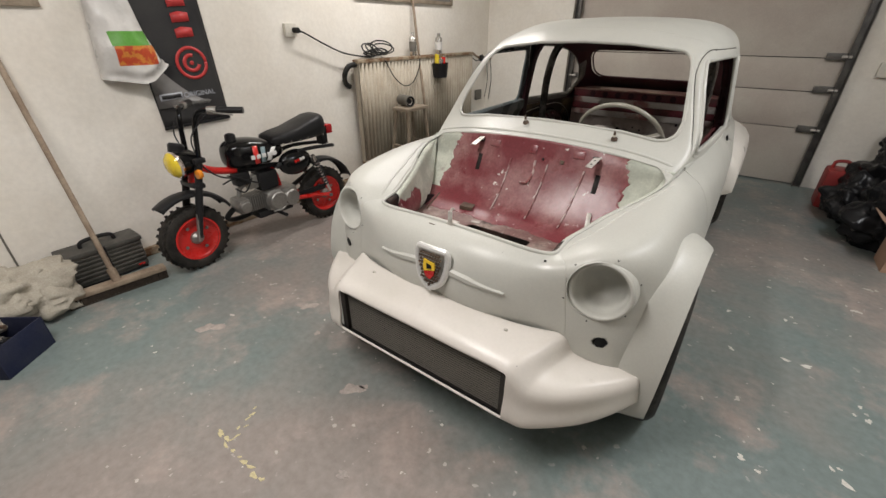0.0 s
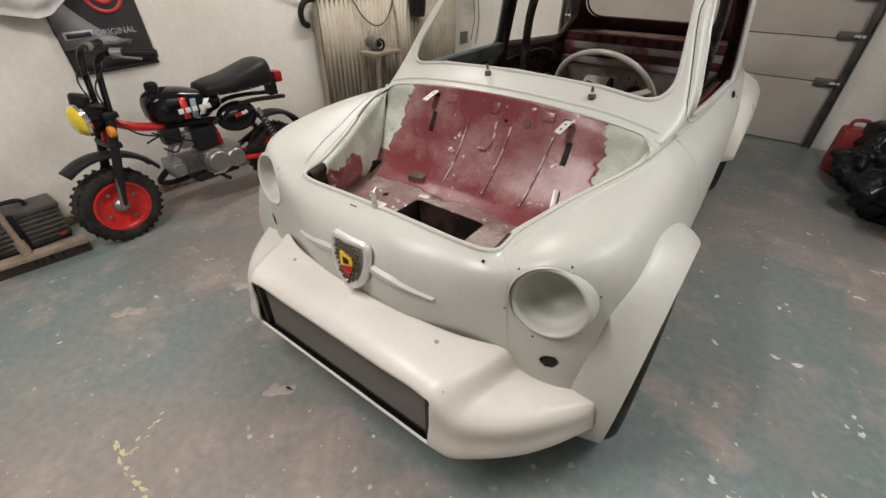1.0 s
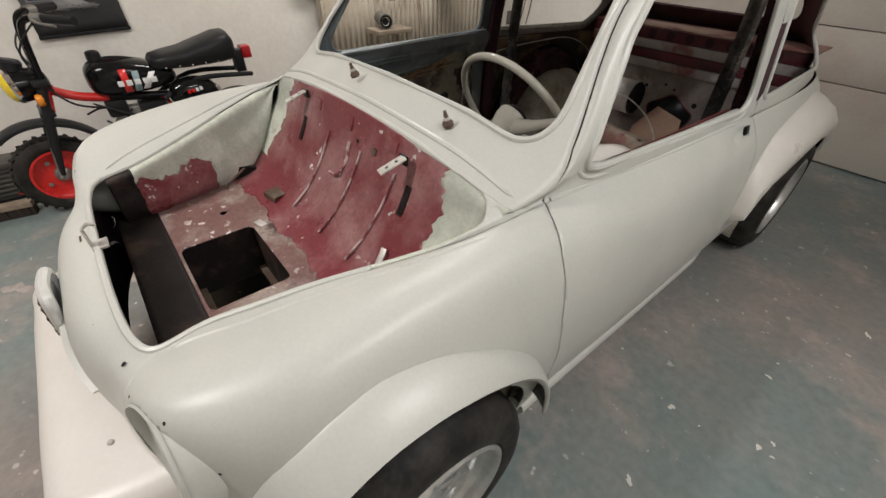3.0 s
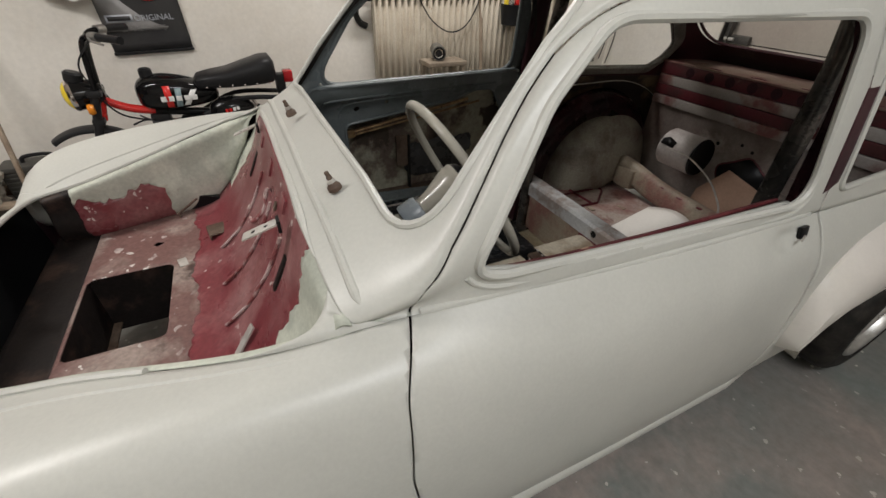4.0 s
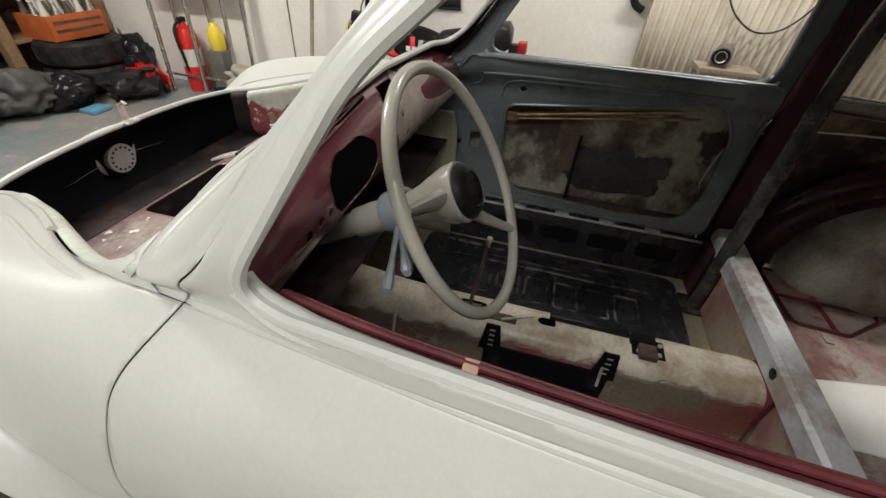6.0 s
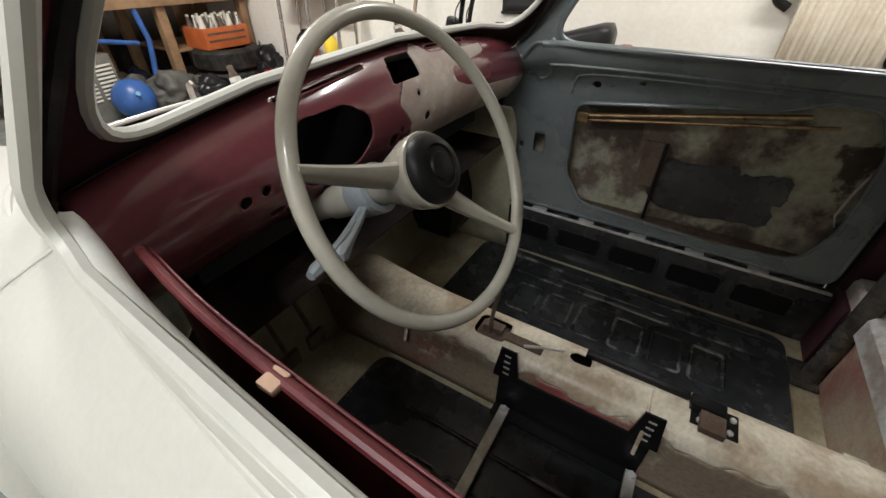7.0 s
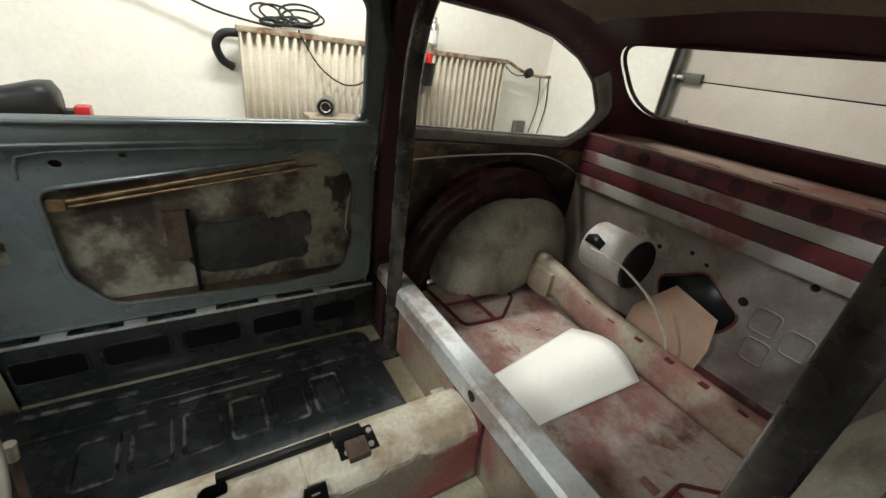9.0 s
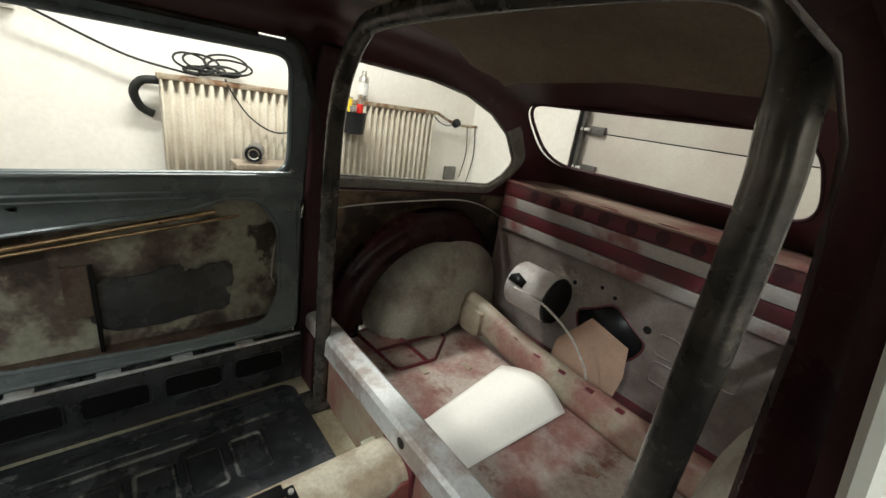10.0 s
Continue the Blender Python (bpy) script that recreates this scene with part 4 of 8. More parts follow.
badge()
bm = lathe(bmesh.new(), [(.040, 0), (.040, .004), (.034, .005), (.0005, .005)], along((0, .101, .54), (0, .13, .54)), 28)
plate = part("badge_backing", bm, GREY, car, "perforated grey plate behind the badge")
for i in range(14):
    a = 2 * math.pi * i / 14
    x, z = .030 * math.cos(a), .54 + .030 * math.sin(a)
    part("hole", lathe(bmesh.new(), [(.0035, 0), (.0003, .001)], along((x, .1065, z), (x, .13, z)), 8), BLACK, plate)
for s in (-1, 1):
    rows = []
    for i in range(13):
        u = i / 12
        x = .055 + .19 * u
        z = .548 - .022 * u
        hit = LOWER_TREE.ray_cast(Vector((x, -1, z)), Vector((0, 1, 0)))[0]
        w = (.0125 if u < .45 else .009) * (1 - .75 * max(0, (u - .45) / .55))
        y = hit.y - .002
        rows.append([(s * x, y + .004, z + w), (s * x, y - .007, z + w * .55), (s * x, y - .007, z - w * .55), (s * x, y + .004, z - w)])
    bm = bmesh.new()
    vs = [[bm.verts.new(v) for v in r] for r in rows]
    for a, b in zip(vs, vs[1:]):
        for i in range(3):
            bm.faces.new((a[i], a[i + 1], b[i + 1], b[i]) if s > 0 else (a[i], b[i], b[i + 1], a[i + 1]))
    bm.faces.new(vs[-1] if s > 0 else vs[-1][::-1])
    part("trim_bar", bm, WHITE, car)

# radiator behind the apron
rad = sub("radiator", (0, .03, .29), car, "dark oil cooler core behind the apron opening")
part("core", box(bmesh.new(), -.36, .36, -.0125, .06, .186, .40), CORE, rad)
part("end_tank", box(bmesh.new(), .322, .345, -.032, -.013, .200, .388, .003), CORE, rad)
part("end_tank", box(bmesh.new(), -.345, -.322, -.032, -.013, .200, .388, .003), CORE, rad)
fin = finish(box(bmesh.new(), -.322, .322, -.0160, -.0124, -.0015, .0015), "fin", FIN, 0)
for i in range(20):
    f = part("fin", fin, FIN, rad)
    f.location = (0, 0, .204 + i * .0094)
for s in (-1, 1):
    m = along((.273 * s, .080, .4195), (.273 * s, .072, .45))
    part("fixing_bolt", lathe(bmesh.new(), [(.0055, 0), (.0055, .006), (.003, .0085), (.0005, .0085)], m, 12), PLATE, apron)
    m = along((.545 * s, .165, .338), (.545 * s, .16, .37))
    part("fixing_bolt", lathe(bmesh.new(), [(.004, 0), (.004, .004), (.0005, .005)], m, 10), BLACK, apron)
    m = along((.648 * s, .216, .285), (.67 * s, .21, .285))
    part("fixing_bolt", lathe(bmesh.new(), [(.0055, 0), (.0055, .006), (.0005, .008)], m, 10), PLATE, apron)

# bonnet catch and small holes on the nose
bm = box(bmesh.new(), -.011, .005, .176, .18, .648, .70, .001)
box(bm, -.018, .018, .178, .205, .655, .66, .001)
sweep(bm, [(-.003, .178, .698), (-.003, .19, .706), (-.003, .200, .700)], .004, 8)
part("bonnet_catch", bm, PLATE, car, "bare metal bonnet catch")
for x, y, z, r in ((.206, .171, .640, .004), (.207, .150, .632, .0025), (.328, .176, .634, .004), (.19, .135, .622, .003)):
    part("screw_hole", lathe(bmesh.new(), [(r, 0), (.0003, .0022)], along((x, y, z), (x, y - .01, z + .02)), 10), BLACK, car)
part("slot", box(bmesh.new(), -.075, -.05, .158, .172, .6455, .648), BROWN, car)


def spindle(x, y, z):
    m = along((x, y, z), (x, y - .35, z + 1))
    bm = lathe(bmesh.new(), [(.012, -.004), (.012, .003), (.009, .006), (.0075, .010), (.005, .012), (.005, .022), (.004, .023), (.004, .031), (.0005, .032)], m, 16)
    w = part("wiper_spindle", bm, BROWN, car, "tarnished wiper spindle")
    part("nut", lathe(bmesh.new(), [(.008, .011), (.008, .017), (.0005, .018)], m, 6), PLATE, w)


spindle(.286, .852, .842)
spindle(-.081, .841, .862)

# ---- the boot tub ----
PROFILE = [(.205, .508), (.30, .505), (.42, .505), (.54, .508), (.605, .525), (.665, .575), (.715, .645), (.750, .715), (.770, .768), (.785, .815)]
tub = Skin([[(x * w, y + (.022 * abs(x) ** 4 if y > .745 else 0), min(z, .814 - .052 * abs(x) ** 2.2)) for (y, z), w in zip(PROFILE, (.36, .375, .405, .435, .455, .477, .498, .515, .525, .530))] for x in (-1, -.75, -.5, -.25, 0, .25, .5, .75, 1)], 65, 70)
WELL = rounded([(-.12, .31), (.15, .31), (.15, .492), (-.12, .492)], .01, 3)
tub = tub.cut(lambda p, s: np.minimum(np.where(p[:, 1] < .56, inside_distance(WELL, p[:, :2]), 1.0), np.where(p[:, 1] < .56, np.hypot(p[:, 0] + .231, p[:, 1] - .45) - .013, 1.0)))
filled = lambda p: np.abs(p[:, 0]) - .385 - .008 * np.sin(55 * p[:, 2]) - .005 * np.sin(143 * p[:, 2] + 1) - .004 * np.sin(311 * p[:, 2] + 50 * p[:, 0]) - .003 * np.sin(610 * p[:, 2]) + .12 * (p[:, 2] - .70)
flat_edge = lambda p: .545 + .008 * np.sin(23 * p[:, 0]) + .004 * np.sin(71 * p[:, 0] + 1) + .003 * np.sin(190 * p[:, 0]) - p[:, 1]
bm = tub.cut(lambda p, s: np.minimum(-flat_edge(p), np.where(p[:, 2] > .56, -filled(p), 1.0))).into(bmesh.new(), False, 0)
tub.cut(lambda p, s: np.minimum(p[:, 1] - .303, flat_edge(p))).into(bm, False, 6)
tub.cut(lambda p, s: np.minimum(p[:, 1] - .303, np.where(p[:, 2] > .56, filled(p), -1.0))).into(bm, False, 4)
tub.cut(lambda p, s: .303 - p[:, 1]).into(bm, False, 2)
thicken(part("boot_floor", bm, [TRUNK, BLACK, NEARBLACK, BLACK, FILLER, BLACK, BOOTFLAT, BLACK], car, "scratched dusty maroon boot floor and bulkhead", smooth=60), .003, offset=1.0)
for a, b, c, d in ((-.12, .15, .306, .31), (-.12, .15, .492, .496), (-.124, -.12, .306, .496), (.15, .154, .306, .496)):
    part("battery_well_wall", box(bmesh.new(), a, b, c, d, .34, .507), NEARBLACK, car, "rusty battery well wall")
for a, b in ((.31, .328), (.474, .492)):
    part("well_flange", box(bmesh.new(), -.118, .148, a, b, .36, .366), BROWN, car)


def boot_sides(mirror):
    s = -1 if mirror else 1
    edge = top_row(2.3, 7.2)[::3]
    rows = []
    for u, inset, bulge in ((0, .004, 0), (.04, .02, 0), (.25, .025, .0), (.55, .03, -.01), (.85, .04, -.01), (1, .045, 0)):
        row = []
        for p in edge:
            k = np.interp(p.y, [y for y, _ in PROFILE], [z for _, z in PROFILE])
            x1 = np.interp(p.y, [y for y, _ in PROFILE], (.33, .345, .375, .405, .425, .455, .487, .512, .525, .530))
            row.append((s * ((p.x - inset) * (1 - u) + x1 * u + bulge), p.y, (p.z - .003) * (1 - u) + min(k, p.z) * u))
        rows.append(row)
    skin = Skin(rows, 24, 60)
    wave = lambda p: .010 * np.sin(47 * p[:, 1]) + .006 * np.sin(131 * p[:, 1] + 90 * p[:, 2]) + .004 * np.sin(293 * p[:, 1] - 160 * p[:, 2]) + .003 * np.sin(520 * p[:, 1] + 400 * p[:, 2])
    paint = lambda p, s_: np.minimum(.49 + .6 * wave(p) - p[:, 1], .612 + wave(p) - p[:, 2])
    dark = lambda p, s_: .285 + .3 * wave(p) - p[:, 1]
    bm = skin.cut(lambda p, s_: np.minimum(-paint(p, s_), -dark(p, s_))).into(bmesh.new(), False, 0)
    skin.cut(lambda p, s_: np.minimum(paint(p, s_), -dark(p, s_))).into(bm, False, 2)
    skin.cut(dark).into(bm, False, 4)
    panel = thicken(part("boot_side_panel", bm, [FILLER, FILLER, TRUNK, TRUNK, NEARBLACK, NEARBLACK], car, "pale filler over maroon paint", smooth=60), .002, offset=0)
    for y in (.37, .47):
        pts = [(s * (np.interp(z, (.50, .66), (.425, .385 + (y - .37) * .5)) - .004), y + .03 * (.66 - z), z) for z in np.linspace(.53, .645, 10)]
        part("pressed_rib", sweep(bmesh.new(), pts, .0045, 8), TRUNK_WORN, panel)


for mirror in (False, True):
    boot_sides(mirror)


def tub_at(x, t):
    """A place on the tub's profile, t from the nose to the scuttle."""
    y = np.interp(t, np.linspace(0, 1, len(PROFILE)), [p[0] for p in PROFILE])
    z = np.interp(t, np.linspace(0, 1, len(PROFILE)), [p[1] for p in PROFILE])
    return Vector((x, y - .004, z + .003))


for x0, x1 in ((-.10, -.09), (.06, .075), (.20, .225)):
    pts = [tub_at(x0 + (x1 - x0) * i / 14, .46 + .34 * i / 14) for i in range(15)]
    part("pressed_rib", sweep(bmesh.new(), pts, .0050, 8, False, .6), TRUNK_WORN, car)
pts = curve_pts([(.02, .752, .735), (.02, .744, .72), (.022, .735, .69), (.012, .705, .655), (-.02, .70, .65)], 24)
part("brake_pipe", sweep(bmesh.new(), pts, .0045, 8), TRUNK_WORN, car)
for x, y, z in ((-.25, .735, .782), (.26, .722, .775)):
    m = pose(x, y, z, 22, 0, -12)
    bm = box(bmesh.new(), -.012, .012, -.032, .032, -.0015, .0015, 0, m)
    b = part("hinge_bracket", bm, PLATE, car, "bare metal bonnet hinge bracket")
    for k in (-.012, .012):
        part("bolt_hole", lathe(bmesh.new(), [(.004, .0016), (.0003, .0022)], m @ Matrix.Translation((0, k, 0)), 10), BLACK, b)
    part("hinge_slot", box(bmesh.new(), x - .012, x + .012, y + .028, y + .034, z - .008, z + .014), BLACK, car)
for x, z, w, h in ((-.18, .775, .022, .014), (.19, .78, .022, .014), (0, .775, .016, .018), (.13, .745, .008, .008)):
    y = float(np.interp(z, [q[1] for q in PROFILE[4:]], [q[0] for q in PROFILE[4:]]))
    part("pressed_plate", box(bmesh.new(), -w, w, -.004, .004, -h, h, .002, pose(x, y - .003, z, -22, 0, 0)), TRUNK if h > .012 else BROWN, car)
for x in (-.24, .28):
    part("pressed_post", box(bmesh.new(), -.009, .009, -.004, .004, -.036, .036, .002, pose(x, .7365, .690, -27, 0, 0)), NEARBLACK, car)
for x, y, z, a in ((-.205, .60, .534, 10),):
    m = pose(x, y, z, 0, 0, a)
    bm = box(bmesh.new(), -.03, .03, -.022, .022, -.002, .002, .001, m)
    box(bm, -.03, .03, -.024, -.020, -.022, 0, .001, m)
    box(bm, -.03, -.027, -.022, .022, -.022, 0, .001, m)
    part("floor_bracket", bm, BROWN, car)
part("loose_plate", box(bmesh.new(), -.018, .018, -.01, .01, 0, .002, 0, pose(-.111, .513, .509, 0, 0, 14)), PLATE, car)
part("clip_plate", box(bmesh.new(), -.008, .008, -.034, .034, 0, .004, .001, pose(.30, .648, .572, 52, 0, 14)), PLATE, car)
part("boot_stay", sweep(bmesh.new(), [(-.355, .50, .515), (-.345, .50, .53), (-.33, .56, .575)], .0035, 8), BROWN, car)
part("scuttle_hole", lathe(bmesh.new(), [(.006, 0), (.0005, .002)], along((.05, .757, .745), (.05, .70, .75)), 12), BLACK, car)


# ---- door furniture ----
def door_handle(door):
    m = pose(on_lower(1.692, .735).x + .001, 1.692, .735, 0, -14, 0)
    part("handle_hole", box(bmesh.new(), -.004, .0045, -.013, .013, -.012, .012, .002, m), BLACK, door)
    part("latch_pin", rod(bmesh.new(), (.630, 1.684, .733), (.637, 1.662, .732), .0022, 8), PLATE, door)


door_handle(doors[0])
# belt seam between the door's skin and its window frame
for d, mirror in zip(doors, (False, True)):
    s = -1 if mirror else 1
    edge = [p for p in top_row(7.0, 10.0) if .89 < p.y < (1.83 if mirror else 1.74)]
    part("belt_seam", sweep(bmesh.new(), [(s * (p.x - .0045), p.y, p.z - .001) for p in edge[::3]], .0066, 10), WHITE, d)


# ---- the cabin ----
ARCHGREY = mat("grey_undercoat", (0.35, 0.335, 0.28), 0.42, second=(0.20, 0.175, 0.145), scale=6, edge=(0.46, 0.60), third=(0.42, 0.41, 0.36), third_scale=9, third_edge=(0.6, 0.68), grain=0.15, bump=0.12)
DUST = mat("dusty_shelf", (0.26, 0.19, 0.15), 0.75, second=(0.17, 0.07, 0.06), scale=5, grain=0.12, bump=0.08)
STRIPE = mat("bare_grey_strip", (0.30, 0.275, 0.255), 0.5, second=(0.17, 0.07, 0.065), scale=5, edge=(0.5, 0.62), grain=0.1)
TANRAIL = mat("tan_floor_rail", (0.32, 0.27, 0.205), 0.5, second=(0.25, 0.125, 0.105), scale=5, edge=(0.44, 0.58), grain=0.15, bump=0.1)
BULK = mat("grey_brown_bulkhead", (0.235, 0.208, 0.187), 0.5, second=(0.15, 0.113, 0.10), scale=5, third=(0.34, 0.31, 0.27), third_scale=7, third_edge=(0.58, 0.68), grain=0.12, bump=0.08)
SHEET = mat("white_fibre_sheet", (0.86, 0.83, 0.77), 0.5, grain=0.03)
CARD = mat("brown_cardboard", (0.46, 0.30, 0.215), 0.85, second=(0.40, 0.26, 0.185), scale=8, grain=0.06)
BRASS = mat("brass_rod", (0.42, 0.30, 0.16), 0.35, 0.7, second=(0.22, 0.14, 0.08), scale=20, grain=0.1)
PALE = mat("pale_primer_patch", (0.36, 0.31, 0.27), 0.6, second=(0.27, 0.21, 0.18), scale=10, third=(0.45, 0.41, 0.36), third_scale=16, grain=0.08)
STALK = mat("pale_blue_plastic", (0.29, 0.325, 0.35), 0.3, grain=0.06)
PAN = .10
BULKRED = mat("worn_maroon_bulkhead", (0.10, 0.018, 0.024), 0.42, second=(0.06, 0.022, 0.022), scale=6, edge=(0.45, 0.6), third=(0.20, 0.13, 0.12), third_scale=9, third_edge=(0.62, 0.7), grain=0.14, bump=0.1)
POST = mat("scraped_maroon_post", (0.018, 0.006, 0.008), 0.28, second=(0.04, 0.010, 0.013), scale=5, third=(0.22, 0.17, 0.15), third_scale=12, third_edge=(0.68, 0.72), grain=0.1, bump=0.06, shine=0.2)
DRUM = mat("grubby_grey_drum", (0.44, 0.41, 0.39), 0.5, second=(0.28, 0.22, 0.20), scale=7, edge=(0.48, 0.64), grain=0.12)
# the pale second tone paints reflections along the black ribs
GLINT_RIB = mat("black_rib_with_glints", (0.03, 0.031, 0.033), 0.22, second=(0.20, 0.20, 0.195), scale=13, edge=(0.50, 0.60), grain=0.2, bump=0.2)

PANPAINT = mat("stained_olive_floor", (0.46, 0.43, 0.31), 0.45, second=(0.28, 0.23, 0.15), scale=4, edge=(0.44, 0.6), third=(0.14, 0.095, 0.06), third_scale=5, third_edge=(0.58, 0.68), grain=0.15, bump=0.12)
part("floor_pan", box(bmesh.new(), -.595, .595, .58, 1.87, .085, PAN), PANPAINT, car, "olive floor pan")


def front_floor(s):
    out = rounded([(s * .080, .85), (s * .56, .85), (s * .56, 1.80), (s * .18, 1.80), (s * .080, 1.70)], .05, 5)
    bm = bmesh.new()
    f = bm.faces.new([bm.verts.new((x, y, PAN + .004)) for x, y in out])
    ext = bmesh.ops.extrude_face_region(bm, geom=[f])["geom"]
    bmesh.ops.translate(bm, verts=[g for g in ext if isinstance(g, bmesh.types.BMVert)], vec=(0, 0, -.004))
    bmesh.ops.recalc_face_normals(bm, faces=bm.faces)
    mat_ = part("floor_mat", bm, BITUMEN, car, "black bitumen-coated floor with pressed ribs")
    for i in range(6):
        y0 = 1.06 + i * .103
        o = rounded([(s * .27, y0), (s * .395, y0), (s * .395, y0 + .078), (s * .27, y0 + .078)], .012, 3)
        part("pressed_panel", sweep(bmesh.new(), [(x, y, PAN + .004) for x, y in o], .0055, 6, True), GLINT_RIB, mat_)
    for x, y0, y1, r in ((.445, .95, 1.74, .010), (.475, 1.1, 1.5, .005), (.525, .93, 1.78, .012), (.18, 1.0, 1.75, .008)):
        pts = [(s * x, y0 + (y1 - y0) * i / 16, PAN + .004 + (.002 * math.sin(i) if r > .006 else 0)) for i in range(17)]
        part("floor_rib", sweep(bmesh.new(), pts, r, 8, False, .6), GLINT_RIB if r > .004 else BITUMEN, mat_)


def sill_box(s):
    body = part("inner_sill", box(bmesh.new(), s * .575, s * .603, .86, 1.84, PAN, .278, .006), BITUMEN, car, "black inner sill with punched slots")
    for i in range(5):
        y0 = .93 + i * .175
        o = rounded([(y0, .165), (y0 + .145, .165), (y0 + .145, .235), (y0, .235)], .018, 4)
        bm = bmesh.new()
        fc = bm.faces.new([bm.verts.new((s * .5735, y, z)) for y, z in (o if s > 0 else o[::-1])])
        bmesh.ops.recalc_face_normals(bm, faces=[fc])
        part("slot", bm, BLACK, body)
        part("slot_edge", sweep(bmesh.new(), [(s * .574, y, z) for y, z in o], .004, 6, True), BITUMEN, body)
    for i in range(11):
        y0 = .92 + i * .08
        part("sill_tab", box(bmesh.new(), s * .578, s * .60, y0, y0 + .05, .277, .2835, .002), GALV if i % 2 else BITUMEN, body)
    part("sill_edge", sweep(bmesh.new(), [(s * .577, .88 + .95 * i / 20, .277) for i in range(21)], .005, 8), GALV, body)


for s in (-1, 1):
    part("sill_end", box(bmesh.new(), s * .49, s * .606, 1.838, 1.862, PAN, .30, .004), INNER, car)
    front_floor(s)
    sill_box(s)

# tunnel with the gear lever, handbrake and seat bracket
rows = []
for x, z in ((-.088, PAN), (-.074, .20), (-.060, .258), (-.038, .2715), (0, .274), (.034, .2715), (.054, .258), (.066, .20), (.076, PAN)):
    rows.append([(-.016 + x * (1.25 - .25 * min(1, (y - .58) / .4)), y, z + (.03 * max(0, .9 - y) / .3 if z > .15 else 0)) for y in (.58, .75, .92, 1.1, 1.3, 1.5, 1.7, 1.86)])
tunnel_skin = Skin(rows, 41, 90)
HOLES = [rounded([(-.042, 1.085), (.020, 1.085), (.020, 1.165), (-.042, 1.165)], .012, 4), rounded([(-.040, 1.305), (-.012, 1.305), (-.012, 1.352), (-.040, 1.352)], .006, 3)]
tunnel_skin = tunnel_skin.cut(lambda p, s: np.min([np.where(p[:, 2] > .24, inside_distance(h, p[:, :2]), 1.0) for h in HOLES], 0))
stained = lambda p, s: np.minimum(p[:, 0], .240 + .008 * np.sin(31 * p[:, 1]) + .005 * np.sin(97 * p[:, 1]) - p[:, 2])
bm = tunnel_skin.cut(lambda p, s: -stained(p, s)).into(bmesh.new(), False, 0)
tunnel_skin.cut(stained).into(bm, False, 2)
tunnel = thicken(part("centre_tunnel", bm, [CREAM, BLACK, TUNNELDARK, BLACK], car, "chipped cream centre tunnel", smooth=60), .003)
tunnel.modifiers["thickness"].offset = 1.0
part("tunnel_hole", box(bmesh.new(), -.05, .03, 1.07, 1.37, .18, .19), BLACK, tunnel)
for y in (.93, 1.475):
    part("tunnel_seam", sweep(bmesh.new(), [(-.083, y, .205), (-.065, y, .261), (-.03, y, .2745), (.03, y, .2745), (.065, y, .261), (.083, y, .205)], .004, 6), CREAM, tunnel)
bm = box(bmesh.new(), -.04, .02, 1.09, 1.16, .255, .262, .001)
box(bm, -.012, .012, 1.16, 1.25, .268, .284, .003)
box(bm, -.03, -.005, 1.10, 1.15, .262, .28, .003)
lever = part("gear_lever", sweep(bm, curve_pts([(-.005, 1.12, .25), (-.004, 1.122, .32), (0, 1.135, .42), (0, 1.144, .515)], 12), [.0065, .006, .0055, .005, .005, .005, .005, .005, .005, .005, .005, .005, .005][:len(curve_pts([(-.005, 1.12, .25), (-.004, 1.122, .32), (0, 1.135, .42), (0, 1.144, .515)], 12))], 10), BROWN, car, "bare gear lever without a knob")
part("lever_tip", rod(bmesh.new(), (0, 1.143, .505), (0, 1.146, .53), .0068, 10), PLATE, lever)
part("shift_link", sweep(bmesh.new(), curve_pts([(.012, 1.21, .285), (.0, 1.25, .292), (-.02, 1.29, .288)], 8), .004, 6), PLATE, lever)
bm = box(bmesh.new(), -.052, -.036, 1.335, 1.54, .276, .290, .003)
box(bm, -.046, .012, 1.545, 1.625, .274, .279, .002)
box(bm, -.044, -.016, 1.54, 1.60, .279, .298, .003)
hand = part("handbrake", bm, BLACK, car, "black handbrake lever on its base plate")
for x, y in ((-.03, 1.615), (.002, 1.56), (.002, 1.61)):
    part("bolt", lathe(bmesh.new(), [(.006, .279), (.006, .284), (.0005, .285)], pose(x, y, 0), 6), PLATE, hand)
part("spacer_block", box(bmesh.new(), -.015, .028, 1.558, 1.60, .28, .295, .002), BROWN, hand)

bm = box(bmesh.new(), .060, .066, 1.18, 1.50, PAN + .02, .235, .001)
box(bm, .060, .097, 1.18, 1.50, .115, .121, .001)
bracket = sub("seat_bracket", (.062, 1.34, .1), car, "black drilled seat bracket bolted to the tunnel")
part("plate", bm, BLACK, bracket)
for y in (1.195, 1.483):
    bm = bmesh.new()
    vs = [bm.verts.new((.062, y + dy, z)) for dy, z in ((-.03, .22), (.03, .22), (.018, .315), (-.018, .315))]
    f = bm.faces.new(vs)
    ext = bmesh.ops.extrude_face_region(bm, geom=[f])["geom"]
    bmesh.ops.translate(bm, verts=[g for g in ext if isinstance(g, bmesh.types.BMVert)], vec=(.005, 0, 0))
    bmesh.ops.recalc_face_normals(bm, faces=bm.faces)
    part("ear", bm, BLACK, bracket)
    for k in range(4):
        part("slot_mark", box(bmesh.new(), .0665, .0685, y - .007, y + .007, .238 + k * .019, .242 + k * .019), PLATE, bracket)
for y in (1.21, 1.49):
    rail = part("seat_rail", box(bmesh.new(), .077, .46, y - .011, y + .011, .126, .140, .002), PLATE, car, "bare aluminium seat rail")
    part("bolt", lathe(bmesh.new(), [(.008, .14), (.008, .147), (.0005, .148)], pose(.087, y, 0), 6), GALV, rail)

